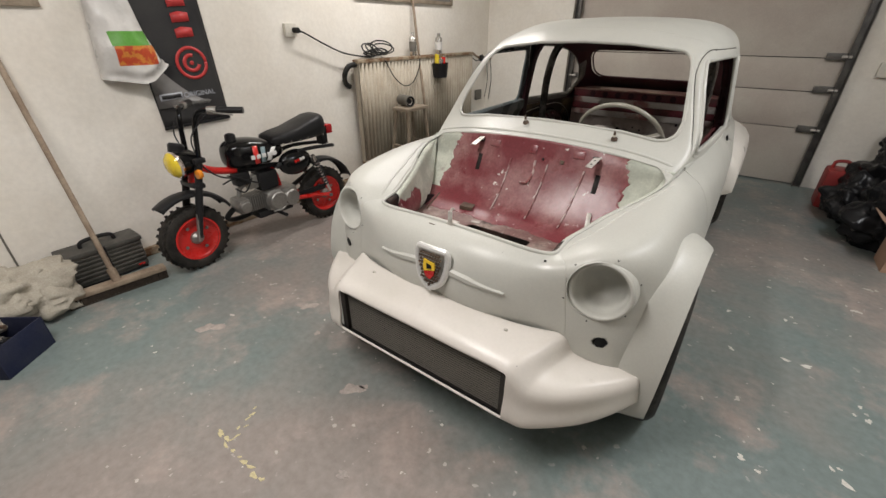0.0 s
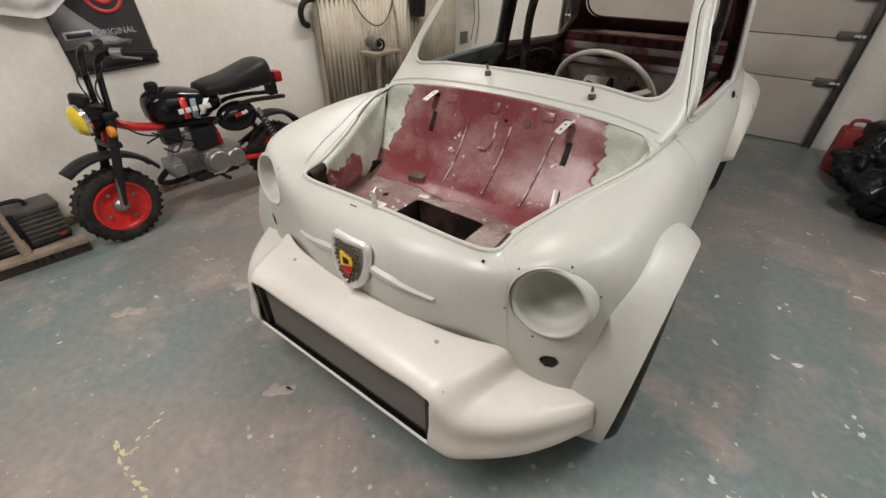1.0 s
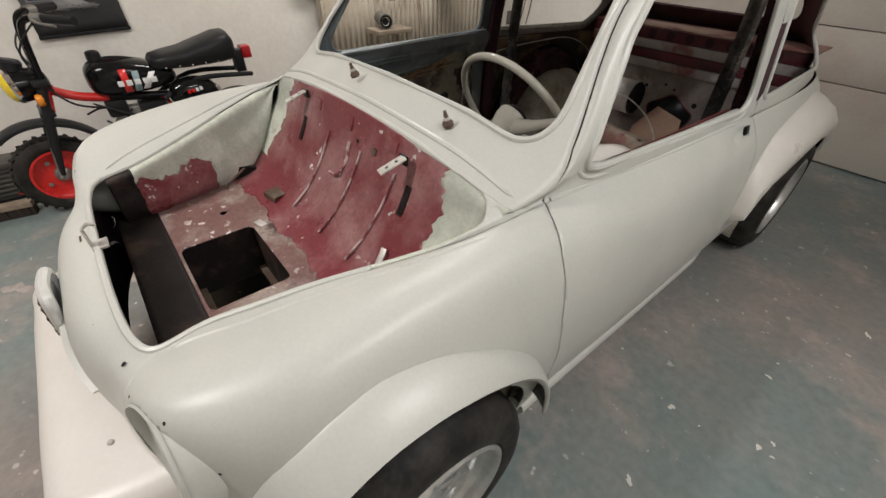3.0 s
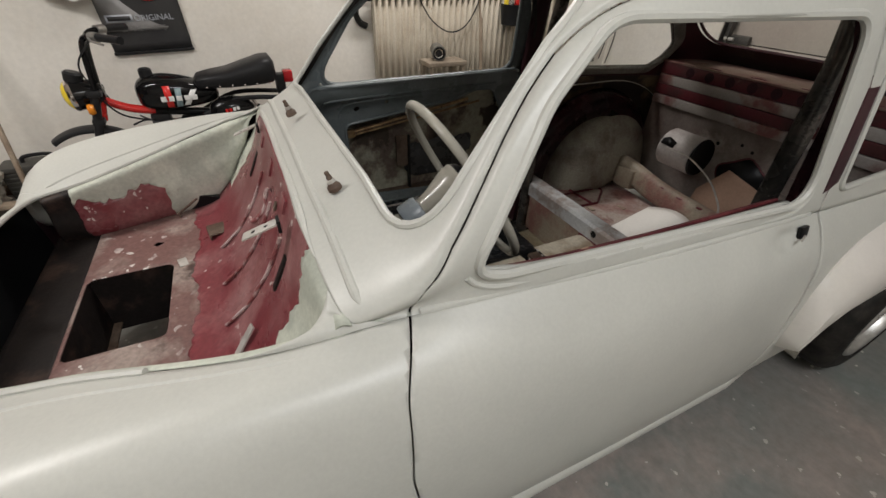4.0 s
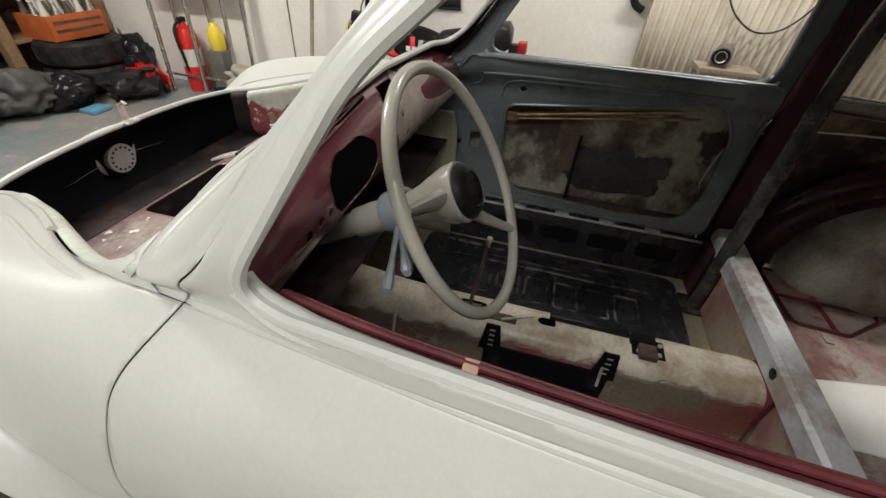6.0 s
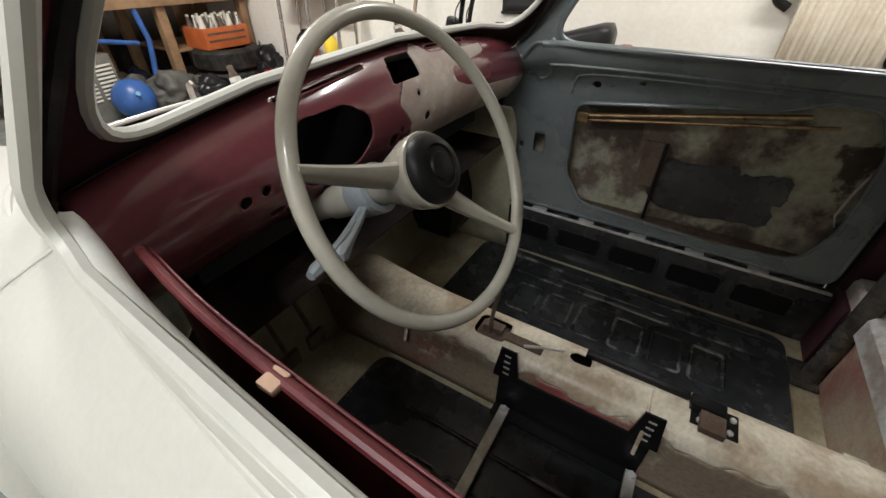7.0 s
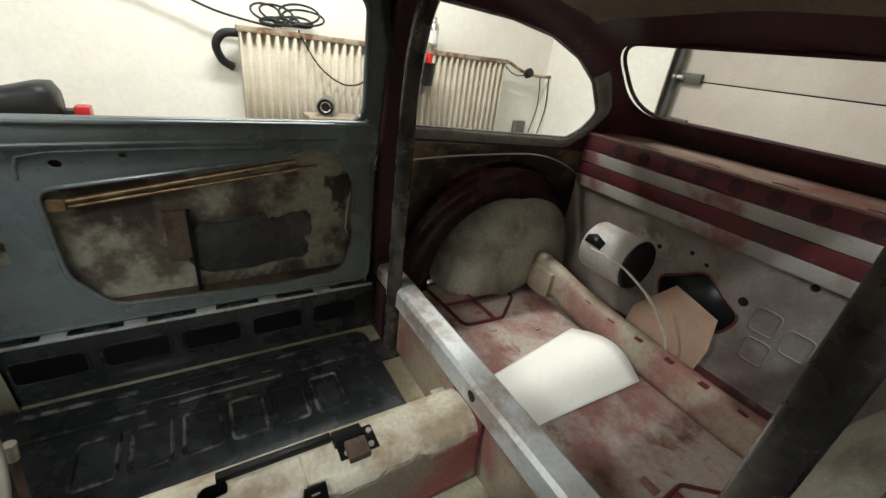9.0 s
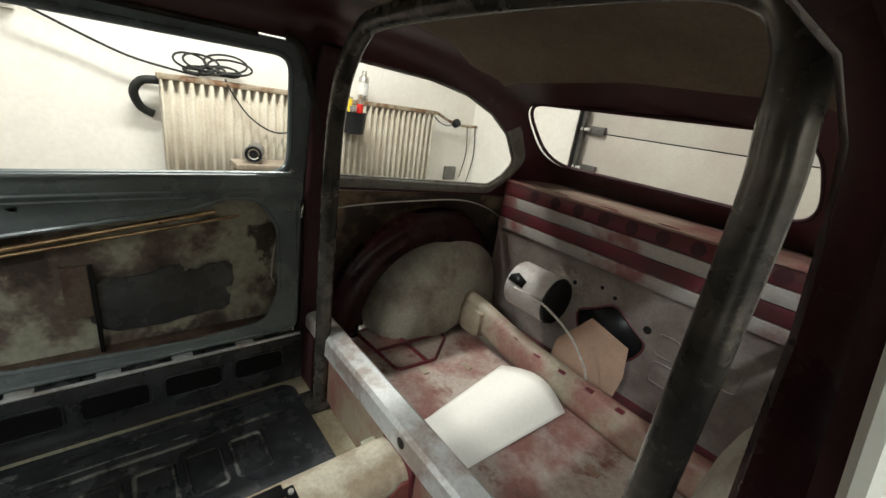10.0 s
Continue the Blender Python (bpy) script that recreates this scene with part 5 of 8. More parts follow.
# toe board, footwell sides, dashboard
bm = bmesh.new()
for a, b in (((.60, .52), (.585, .30)), ((.585, .30), (.68, PAN))):
    vs = [bm.verts.new(v) for v in ((-.56, a[0], a[1]), (.56, a[0], a[1]), (.56, b[0], b[1]), (-.56, b[0], b[1]))]
    bm.faces.new(vs)
bmesh.ops.remove_doubles(bm, verts=bm.verts, dist=.001)
thicken(part("toe_board", bm, [OLIVE, OLIVE], car, "olive toe board"), .004, offset=0)
for s in (-1, 1):
    rows = [[(s * x, y, z) for y in (.56, .66, .76, .86, .93)] for x, z in ((.555, PAN), (.548, .25), (.545, .45), (.52, .58), (.47, .64))]
    thicken(part("kick_panel", Skin(rows, 16, 16).into(bmesh.new()), [OLIVE, OLIVE], car), .003, offset=0)
# closes the scuttle; coloured near-black so that it passes for shade
part("scuttle_floor", box(bmesh.new(), -.52, .52, .60, .90, .52, .524), NEARBLACK, car)

DASH = [(.878, .857), (.889, .849), (.907, .828), (.922, .798), (.930, .765), (.928, .730), (.914, .698), (.888, .670)]
rows = [[(x, y + .012 * abs(x) ** 3, z - .052 * (abs(x) / .5) ** 2.2 * min(1, max(.3, (z - .66) / .19))) for y, z in DASH] for x in (-.52, -.44, -.34, -.22, -.1, 0, .1, .22, .34, .44, .52)]
dash_skin = Skin(rows, 121, 60)
SPEEDO = rounded([(.125, .745), (.155, .712), (.255, .706), (.295, .74), (.295, .78), (.255, .806), (.165, .806), (.125, .78)], .02, 4)
SQUARE = rounded([(-.036, .808), (.046, .808), (.040, .846), (-.030, .846)], .004, 2)
SLOTS = [rounded([(.095, .8415), (.275, .829), (.275, .8345), (.095, .8475)], .003, 2), rounded([(-.085, .843), (-.235, .838), (-.235, .8435), (-.085, .8485)], .003, 2)]
ROUND = ((.371, .739, .0085), (.340, .742, .0075), (.312, .742, .006), (-.015, .782, .006), (-.039, .735, .009), (.043, .731, .0055), (-.124, .738, .0045), (.325, .70, .008), (.065, .718, .012))


def dash_open(p, s):
    d = [inside_distance(o, p[:, [0, 2]]) for o in (SPEEDO, SQUARE, *SLOTS)]
    d += [np.hypot(p[:, 0] - x, p[:, 2] - z) - r for x, z, r in ROUND]
    return np.min(d, 0)


dash_skin = dash_skin.cut(dash_open)
bare = rounded([(.02, .822), (.045, .79), (.02, .735), (.01, .66), (-.56, .64), (-.56, .715), (-.30, .735), (-.20, .755), (-.13, .80), (-.30, .815), (-.31, .83), (-.09, .842), (-.045, .85)], .02, 4)
bare = [(x + .008 * math.sin(37 * x + 90 * z), z + .006 * math.sin(61 * x + 20 * z)) for x, z in bare]
bm = dash_skin.cut(lambda p, s: inside_distance(bare, p[:, [0, 2]])).into(bmesh.new(), False, 0)
dash_skin.cut(lambda p, s: -inside_distance(bare, p[:, [0, 2]])).into(bm, False, 2)
DASHRED = mat("glossy_maroon_dash", (0.125, 0.036, 0.043), 0.20, second=(0.125, 0.026, 0.037), scale=4, third=(0.20, 0.06, 0.065), third_scale=8, third_edge=(0.6, 0.75), grain=0.06, coat=0.6)
dash = thicken(part("dashboard", bm, [DASHRED, BLACK, PALE, BLACK], car, "glossy maroon steel dashboard with empty instrument holes and bare primer", smooth=60), .002)
part("dash_back", box(bmesh.new(), -.42, .42, .83, .84, .60, .77), BLACK, dash)
for o in SLOTS:
    part("slot_edge", sweep(bmesh.new(), [(x, np.interp(-z, [-q[1] for q in DASH], [q[0] for q in DASH]) + .001, z) for x, z in o], .0016, 5, True), DASHRED, dash)

# steering wheel
SW, SWN, SWR = Vector((.241, 1.120, .781)), Vector((.032, .881, .505)).normalized(), .1815
wm = along(SW, SW + SWN)
steer = sub("steering_wheel", tuple(SW), car, "thin ivory two-spoke steering wheel with a black horn cap")
ring = [wm @ Vector((SWR * math.cos(a), SWR * math.sin(a), 0)) for a in np.linspace(0, 2 * math.pi, 96, endpoint=False)]
part("rim", sweep(bmesh.new(), ring, .0092, 12, True), IVORY, steer)
part("hub", lathe(bmesh.new(), [(.020, -.16), (.024, -.10), (.030, -.07), (.042, -.035), (.046, -.022), (.046, -.008), (.040, -.002)], wm, 32), IVORY, steer)
part("hub_ring", lathe(bmesh.new(), [(.0465, -.012), (.0475, -.006), (.0460, -.002), (.042, -.001)], wm, 32), IVORY, steer)
part("horn_cap", lathe(bmesh.new(), [(.0435, -.006), (.0425, .004), (.036, .012), (.027, .015), (.025, .0125), (.018, .0135), (.016, .016), (.0005, .017)], wm, 32), BLACK, steer)
for a in (160, 308):
    d = Vector((math.cos(radians(a)), math.sin(radians(a)), 0))
    pts = curve_pts([wm @ (d * r + Vector((0, 0, h))) for r, h in ((.030, -.03), (.08, -.026), (.13, -.015), (SWR, 0))], 12)
    part("spoke", sweep(bmesh.new(), pts, [.011 + .014 * (1 - i / (len(pts) - 1)) ** 1.5 for i in range(len(pts))], 14, False, .6), IVORY, steer)
col = part("steering_column", rod(bmesh.new(), SW - SWN * .13, SW - SWN * .62, .021, 16), IVORY, car, "ivory steering column")
part("column_sleeve", lathe(bmesh.new(), [(.026, -.21), (.028, -.17), (.026, -.15), (.022, -.14)], wm, 20), IVORY, col)
part("stalk_collar", lathe(bmesh.new(), [(.022, -.145), (.034, -.143), (.036, -.138), (.036, -.106), (.034, -.101), (.026, -.099)], wm, 28), STALK, col, "pale blue-grey switch collar")
for q in ((.394, 1.052, .692), (.366, 1.073, .708)):
    pts = curve_pts([SW - SWN * .12, (SW - SWN * .12) * .55 + Vector(q) * .45 + Vector((.006, 0, -.012)), q], 10)
    part("stalk", sweep(bmesh.new(), pts, [.005] * (len(pts) - 4) + [.006, .008, .009, .006], 8), STALK, col)
for x in (.20, .28):
    bm = sweep(bmesh.new(), [(x, .66, .40), (x, .70, .30), (x, .74, .22)], .006, 8)
    box(bm, x - .025, x + .025, .735, .75, .19, .235, .004)
    part("pedal", bm, BROWN, car)

# ---- passenger door from inside ----
PANEL = rounded([(.845, .285), (.83, .45), (.85, .62), (.905, .74), (.955, .808), (1.822, .803), (1.832, .70), (1.828, .285)], [.03, .1, .1, .1, .03, .03, .05, .04], 5)
CUTOUT = rounded([(1.078, .640), (1.33, .670), (1.55, .697), (1.63, .730), (1.71, .726), (1.762, .640), (1.768, .44), (1.735, .335), (1.54, .318), (1.15, .338), (1.085, .43)], [.03, .1, .06, .05, .05, .08, .1, .07, .1, .06, .08], 6)
LATCH = rounded([(.965, .475), (1.0, .475), (1.0, .535), (.965, .535)], .006, 3)
SMALL = ((1.123, .703, .011), (1.240, .720, .008), (1.09, .690, .004), (1.165, .702, .004), (1.60, .755, .005), (1.35, .775, .003), (1.80, .69, .006), (1.80, .43, .005), (.925, .49, .009))


def panel_x(y, z):
    skin = on_upper(y, z) if z > .757 else on_lower(y, z)
    return min(.603, (skin.x if skin else .60) - .034)


rows = [[(-panel_x(y, z), y, z) for y in np.linspace(.80, 1.86, 12)] for z in (.82, .79, .75, .70, .60, .50, .40, .32, .27)]
inner_panel = Skin(rows, 80, 150)
inner_panel = inner_panel.cut(lambda p, s: np.min([-inside_distance(PANEL, p[:, 1:]), inside_distance(CUTOUT, p[:, 1:]), inside_distance(LATCH, p[:, 1:])] + [np.hypot(p[:, 1] - y, p[:, 2] - z) - r for y, z, r in SMALL], 0))
bm = inner_panel.into(bmesh.new())
pd = doors[1]
pan = thicken(part("inner_panel", bm, [GREYBLUE, BLACK], pd, "grey-blue inner door panel with a large service opening", smooth=60), .002, offset=1.0)


def panel_line(pts, r):
    return sweep(bmesh.new(), [(-panel_x(y, z) + .001, y, z) for y, z in pts], r, 8)


def ring_line(outline, r, off=0.0):
    o = grown(outline, off)
    return sweep(bmesh.new(), [(-panel_x(y, z) + .001, y, z) for y, z in o], r, 8, True)


part("opening_flange", ring_line(CUTOUT, .006, .004), GREYBLUE, pd)
part("panel_edge", ring_line(PANEL, .006, -.004), GREYBLUE, pd)
part("pressed_line", panel_line([(.96 + .04 * math.sin(a), .70 + .05 * (1 - math.cos(a))) for a in np.linspace(0, 1.57, 8)] + [(1.05 + .66 * i / 20, .752 + .004 * i / 20) for i in range(21)], .005), GREYBLUE, pd)
part("pressed_line", panel_line([(1.055, .67), (1.06, .70), (1.075, .725), (1.11, .733)] + [(1.14 + .4 * i / 14, .735 + .004 * i / 14) for i in range(15)], .0045), GREYBLUE, pd)
part("sill_strip", sweep(bmesh.new(), [(-panel_x(y, .80), y, .802) for y in np.linspace(.98, 1.79, 25)], .009, 8), GREYBLUE, pd)
part("regulator_bar", rod(bmesh.new(), (-.622, 1.09, .605), (-.622, 1.61, .688), .0065, 10), BRASS, pd, "brass window regulator rods")
part("regulator_bar", rod(bmesh.new(), (-.628, 1.10, .592), (-.628, 1.67, .672), .0045, 10), BRASS, pd)
part("regulator_pivot", box(bmesh.new(), -.632, -.612, 1.08, 1.115, .588, .618, .005), BRASS, pd)
part("glass_channel", box(bmesh.new(), -.640, -.626, 1.285, 1.335, .43, .565, .003), BROWN, pd, "rusty brown window channel")
part("glass_channel", box(bmesh.new(), -.640, -.622, 1.335, 1.345, .32, .565, .001), BLACK, pd)
rnd = random.Random(5)
blot = [(1.345, .502), (1.42, .515), (1.515, .536), (1.535, .515), (1.60, .522), (1.648, .518), (1.657, .457), (1.63, .442), (1.642, .387), (1.527, .368), (1.345, .372)]
bm = bmesh.new()
fc = bm.faces.new([bm.verts.new((-.648, p.x, p.y)) for p in (Vector((q.x + rnd.uniform(-.006, .006), q.y + rnd.uniform(-.006, .006))) for q in [Vector((v.x, v.y)) for v in curve_pts([(a, b, 0) for a, b in blot], 48, True)])])
ext = bmesh.ops.extrude_face_region(bm, geom=[fc])["geom"]
bmesh.ops.translate(bm, verts=[g for g in ext if isinstance(g, bmesh.types.BMVert)], vec=(-.004, 0, 0))
bmesh.ops.recalc_face_normals(bm, faces=bm.faces)
part("sound_pad", bm, BITUMEN, pd, "torn black sound-deadening pad")
part("inner_shelf", box(bmesh.new(), -.655, -.607, 1.08, 1.765, .305, .325, .003), BROWN, pd)

# driver's door: inner edge of the window slot
dd = doors[0]
SCUFFED = mat("scuffed_maroon_sill", (0.075, 0.012, 0.016), 0.40, second=(0.13, 0.03, 0.032), scale=9, third=(0.42, 0.36, 0.32), third_scale=12, third_edge=(0.66, 0.70), grain=0.12, bump=0.08)
pts = [(on_upper(y, .80).x - .036, y, .776) for y in np.linspace(.985, 1.68, 30)]
part("sill_strip", sweep(bmesh.new(), [(x - .005, y, z) for x, y, z in pts], .0055, 10, False, .8), SCUFFED, dd, "scuffed maroon window sill strip")
bm = bmesh.new()
vs = [[bm.verts.new(v) for v in ((x - .012, y, z), (x - .015, y, z - .20), (x - .012, y, .30))] for x, y, z in pts]
for a, b in zip(vs, vs[1:]):
    for i in range(2):
        bm.faces.new((a[i], a[i + 1], b[i + 1], b[i]))
thicken(part("inner_panel", bm, [SCUFFED, INNER], dd), .002, offset=0)
part("slot_clip", box(bmesh.new(), .531, .547, 1.187, 1.202, .774, .7805, .002), CARD, dd, "tan spacer clip")
rim_path = [p for p in DOOR_GLASS[0] if p[0] < 1.2 and p[1] < .83] + [(1.05 + .6 * i / 20, float(np.interp(1.05 + .6 * i / 20, (.972, 1.70), (.797, .789)))) for i in range(21)]
rim_path = sorted(rim_path, key=lambda p: p[0])
vs = []
bm = bmesh.new()
for y, z in rim_path:
    x, w = on_upper(y, z + .002).x, .020
    vs.append([bm.verts.new(v) for v in ((x - .001, y, z + .003), (x - w * .5, y, z + .006), (x - w + .003, y, z + .003), (x - w, y, z - .008), (x - w + .001, y, z - .024))])
for a, b in zip(vs, vs[1:]):
    for i in range(4):
        bm.faces.new((a[i], b[i], b[i + 1], a[i + 1]))
thicken(part("window_ledge", bm, [WHITE, WHITE], dd, smooth=60), .002, offset=0)
part("slot_bottom", box(bmesh.new(), .545, .60, .98, 1.70, .70, .705), BLACK, dd)

# posts behind the doors
bm = bmesh.new()
rings = []
for z, x in ((.25, .580), (.55, .566), (.70, .549), (.752, .544), (.83, .538), (.92, .532), (1.0, .522), (1.05, .513), (1.10, .492), (1.135, .455)):
    hit = (on_upper(1.77, z) if z > .757 else on_lower(1.77, z)) or Vector((.52, 0, 0))
    o = hit.x - .008
    rings.append([bm.verts.new(v) for v in ((x, 1.752, z), (x - .006, 1.765, z), (x - .004, 1.795, z), (x + .004, 1.802, z), (o, 1.802, z), (o, 1.75, z), (x + .02, 1.746, z))])
for a, b in zip(rings, rings[1:]):
    for i in range(7):
        bm.faces.new((a[i], a[(i + 1) % 7], b[(i + 1) % 7], b[i]))
bmesh.ops.recalc_face_normals(bm, faces=bm.faces)
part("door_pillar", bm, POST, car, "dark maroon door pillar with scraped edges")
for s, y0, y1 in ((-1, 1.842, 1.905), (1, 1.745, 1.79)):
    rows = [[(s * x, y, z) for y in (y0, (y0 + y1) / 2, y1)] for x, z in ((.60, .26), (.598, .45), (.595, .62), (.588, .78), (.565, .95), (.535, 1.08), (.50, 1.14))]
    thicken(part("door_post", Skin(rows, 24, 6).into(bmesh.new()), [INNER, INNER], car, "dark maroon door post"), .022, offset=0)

# ---- the rear of the cabin ----
part("rear_pan", box(bmesh.new(), -.62, .62, 1.895, 2.47, .185, .20), REARPAN, car, "worn maroon rear floor")
for s in (-1, 1):
    pts = [(s * .615, 2.05), (s * .575, 2.345), (s * .43, 2.345), (s * .33, 2.22), (s * .34, 2.07)]
    part("pressed_rib", sweep(bmesh.new(), [(x, y, .20) for x, y in rounded(pts, .03, 4)], .009, 8, True, .6), MAROON, car)
    part("pressed_rib", sweep(bmesh.new(), [(s * .47, 2.06, .20), (s * .46, 2.34, .20)], .008, 8), MAROON, car)
    part("pressed_rib", sweep(bmesh.new(), [(s * .60, 2.18, .20), (s * .34, 2.19, .20)], .008, 8), MAROON, car)
    for x, y in ((.30, 2.15), (.25, 2.30)):
        part("floor_plug", box(bmesh.new(), s * x - .02, s * x + .02, y - .012, y + .012, .199, .204, .003), TANRAIL, car)
part("beam_web", box(bmesh.new(), -.58, .58, 1.862, 1.895, PAN, .30), TANRAIL, car, "tan cross member web")
bm = bmesh.new()
prof = [(1.848, .285), (1.850, .335), (1.858, .345), (1.905, .350), (1.914, .342), (1.914, .205)]
vs = [[bm.verts.new((x, y, z)) for y, z in prof] for x in (-.575, .575)]
for i in range(len(prof) - 1):
    bm.faces.new((vs[0][i], vs[1][i], vs[1][i + 1], vs[0][i + 1]))
beam = thicken(part("cross_beam", bm, [GALV, GALV], car, "bare galvanised steel cross beam", smooth=0), .003, offset=0)
part("beam_hole", lathe(bmesh.new(), [(.014, 0), (.0005, .001)], along((.005, 1.8465, .315), (.005, 1.80, .315)), 16), BLACK, beam)
part("tunnel_end", box(bmesh.new(), -.07, .055, 1.8495, 1.862, .10, .284, .004), MAROON, car)
part("gusset", box(bmesh.new(), -.125, -.08, 1.82, 1.86, PAN, .22, .004), OLIVE, car)
rows = [[(x, y + .02 * math.cos(3 * x), z + h) for x, h in ((-.46, .07), (-.36, .055), (-.25, .03), (-.1, .01), (.1, 0), (.3, 0), (.5, .02))] for y, z in ((2.425, .20), (2.430, .27), (2.442, .292), (2.475, .296), (2.49, .285), (2.50, .24))]
thicken(part("rear_rail", Skin(rows, 20, 30).into(bmesh.new()), [TANRAIL, TANRAIL], car, "tan pressed rear floor rail"), .003, offset=0)
for i in range(7):
    part("pressed_dent", box(bmesh.new(), -.30 + i * .1, -.275 + i * .1, 2.452, 2.470, .294 + .02 * max(0, 1 - i / 2), .299 + .02 * max(0, 1 - i / 2), .002), MAROON, car)
tower = part("suspension_mount", box(bmesh.new(), -.462, -.33, 2.412, 2.51, .22, .338, .04), TANRAIL, car, "worn maroon suspension mount")
part("bolt", lathe(bmesh.new(), [(.014, .338), (.014, .343), (.007, .344), (.007, .351), (.0005, .352)], pose(-.385, 2.455, 0), 14), ARCHGREY, tower)
part("rear_floor", box(bmesh.new(), -.60, .60, 2.49, 2.66, .215, .235), BULKRED, car)
hole_edge = [(.10 + .115 * math.cos(a) * (1 + .12 * math.sin(3 * a)), .372 + .095 * math.sin(a) * (1 + .15 * math.cos(4 * a))) for a in np.linspace(0, 2 * math.pi, 30, endpoint=False)]
back = part("rear_bulkhead", box(bmesh.new(), -.52, .52, 2.63, 2.645, .23, .80), BULK, car, "grey-brown rear bulkhead")
for z0, z1, m_ in ((.746, .798, BULKRED), (.702, .745, STRIPE), (.655, .701, BULKRED), (.612, .654, STRIPE)):
    part("pressed_strip", box(bmesh.new(), -.515, .515, 2.618, 2.632, z0, z1, .005), m_, back)
for x, z, r in ((.153, .485, .013), (-.02, .55, .007), (.03, .535, .007), (-.12, .525, .008), (.27, .60, .01)):
    part("hole", lathe(bmesh.new(), [(r, 0), (.0005, .001)], along((x, 2.629, z), (x, 2.5, z)), 14), BLACK, back)
for x, z in ((.22, .46), (.30, .44), (.23, .37), (.38, .46)):
    part("pressed_panel", sweep(bmesh.new(), [(a, 2.629, b) for a, b in rounded([(x - .03, z - .035), (x + .03, z - .035), (x + .03, z + .035), (x - .03, z + .035)], .015, 4)], .003, 6, True), BULK, back)
bm = bmesh.new()
bmesh.ops.recalc_face_normals(bm, faces=[bm.faces.new([bm.verts.new((x - .06, 2.6275, z + .03)) for x, z in hole_edge])])
thicken(part("torn_hole", bm, [BLACK, BLACK], back), .002, offset=0)
part("torn_edge", sweep(bmesh.new(), [(x - .06, 2.627, z + .03) for x, z in hole_edge], .004, 6, True), BULKRED, back)
shelf = part("parcel_shelf", box(bmesh.new(), -.53, .53, 2.612, 2.83, .798, .806, .002), DUST, car, "dusty bare parcel shelf")
for i in range(9):
    x = -.36 + i * .095
    part("shelf_notch", lathe(bmesh.new(), [(.021, 0), (.0005, .001)], along((x, 2.6165, .772), (x, 2.5, .772)), 16), INNER, shelf)
    if i % 2:
        part("shelf_slot", box(bmesh.new(), x - .03, x + .03, 2.63, 2.637, .8055, .8085, .001), MAROON, shelf)


def wheel_house(s):
    cy, cz, r = 2.43, .24, .335
    bm = bmesh.new()
    rings = []
    for x, k in ((.66, 1.02), (.615, 1.0), (.575, .965), (.54, .905), (.51, .82), (.487, .71), (.469, .57), (.456, .40), (.449, .20), (.447, .0)):
        rings.append([bm.verts.new((s * x, cy - k * r * math.cos(a), max(.19, cz + k * r * math.sin(a)))) for a in np.linspace(-.4, math.pi + .4, 40)])
    for a, b in zip(rings, rings[1:]):
        for i in range(39):
            bm.faces.new((a[i], a[i + 1], b[i + 1], b[i]))
    bmesh.ops.remove_doubles(bm, verts=bm.verts, dist=.0005)
    bmesh.ops.recalc_face_normals(bm, faces=bm.faces)
    # dark band in place of the shaded gap between arch and side panel
    band = bmesh.new()
    arcs = [[band.verts.new((s * x, 2.33 - k * math.cos(a), max(.19, .255 + k * math.sin(a)))) for a in np.linspace(-.1, math.pi - .3, 36)] for x, k in ((.60, .42), (.565, .405), (.55, .375), (.548, .30))]
    for a, b in zip(arcs, arcs[1:]):
        for i in range(35):
            band.faces.new((a[i], a[i + 1], b[i + 1], b[i]))
    bmesh.ops.recalc_face_normals(band, faces=band.faces)
    thicken(part("arch_band", band, [POST, POST], car, "dark band over the wheel arch in place of a shaded gap", smooth=60), .003, offset=0)
    thicken(part("wheel_house", bm, [ARCHGREY, BLACK], car, "grey undercoated inner wheel arch", smooth=60), .003, offset=0)


for s in (-1, 1):
    wheel_house(s)
    bm = bmesh.new()
    rings = [[bm.verts.new((s * x, WHEEL_Y - .285 * math.cos(a), WHEEL_Z + .295 * math.sin(a))) for a in np.linspace(-.3, math.pi + .3, 30)] for x in (.555, .48, .40)]
    for a, b in zip(rings, rings[1:]):
        for i in range(29):
            bm.faces.new((a[i], a[i + 1], b[i + 1], b[i]))
    bm.faces.new(rings[-1])
    thicken(part("front_wheel_housing", bm, [OLIVE, BLACK], car, smooth=60), .003, offset=0)

# duct drum, cable, loose sheet and card
drum = part("duct_drum", lathe(bmesh.new(), [(.0005, 0), (.080, 0), (.083, .004), (.083, .158), (.079, .162)], along((-.275, 2.525, .475), (.0, 2.525, .475)), 40), DRUM, car, "white painted blower drum")
part("drum_end", lathe(bmesh.new(), [(.083, .163), (.078, .171), (.071, .166), (.0005, .164)], along((-.275, 2.525, .475), (.0, 2.525, .475)), 40), BLACK, drum)
bm = bmesh.new()
vs = [bm.verts.new((x, 2.525 - .085 * math.cos(a), .475 + .085 * math.sin(a))) for x, a in ((-.265, .35), (-.20, .30), (-.195, .62), (-.24, .80), (-.265, .62))]
fc = bm.faces.new(vs)
bmesh.ops.recalc_face_normals(bm, faces=[fc])
thicken(part("drum_hole", bm, [BLACK, BLACK], drum), .002, offset=0)
part("brake_cable", sweep(bmesh.new(), curve_pts([(-.20, 2.40, .51), (-.10, 2.42, .50), (.0, 2.46, .43), (.06, 2.49, .34), (.075, 2.50, .29)], 24), .004, 8), PLATE, car, "grey control cable")
rows = []
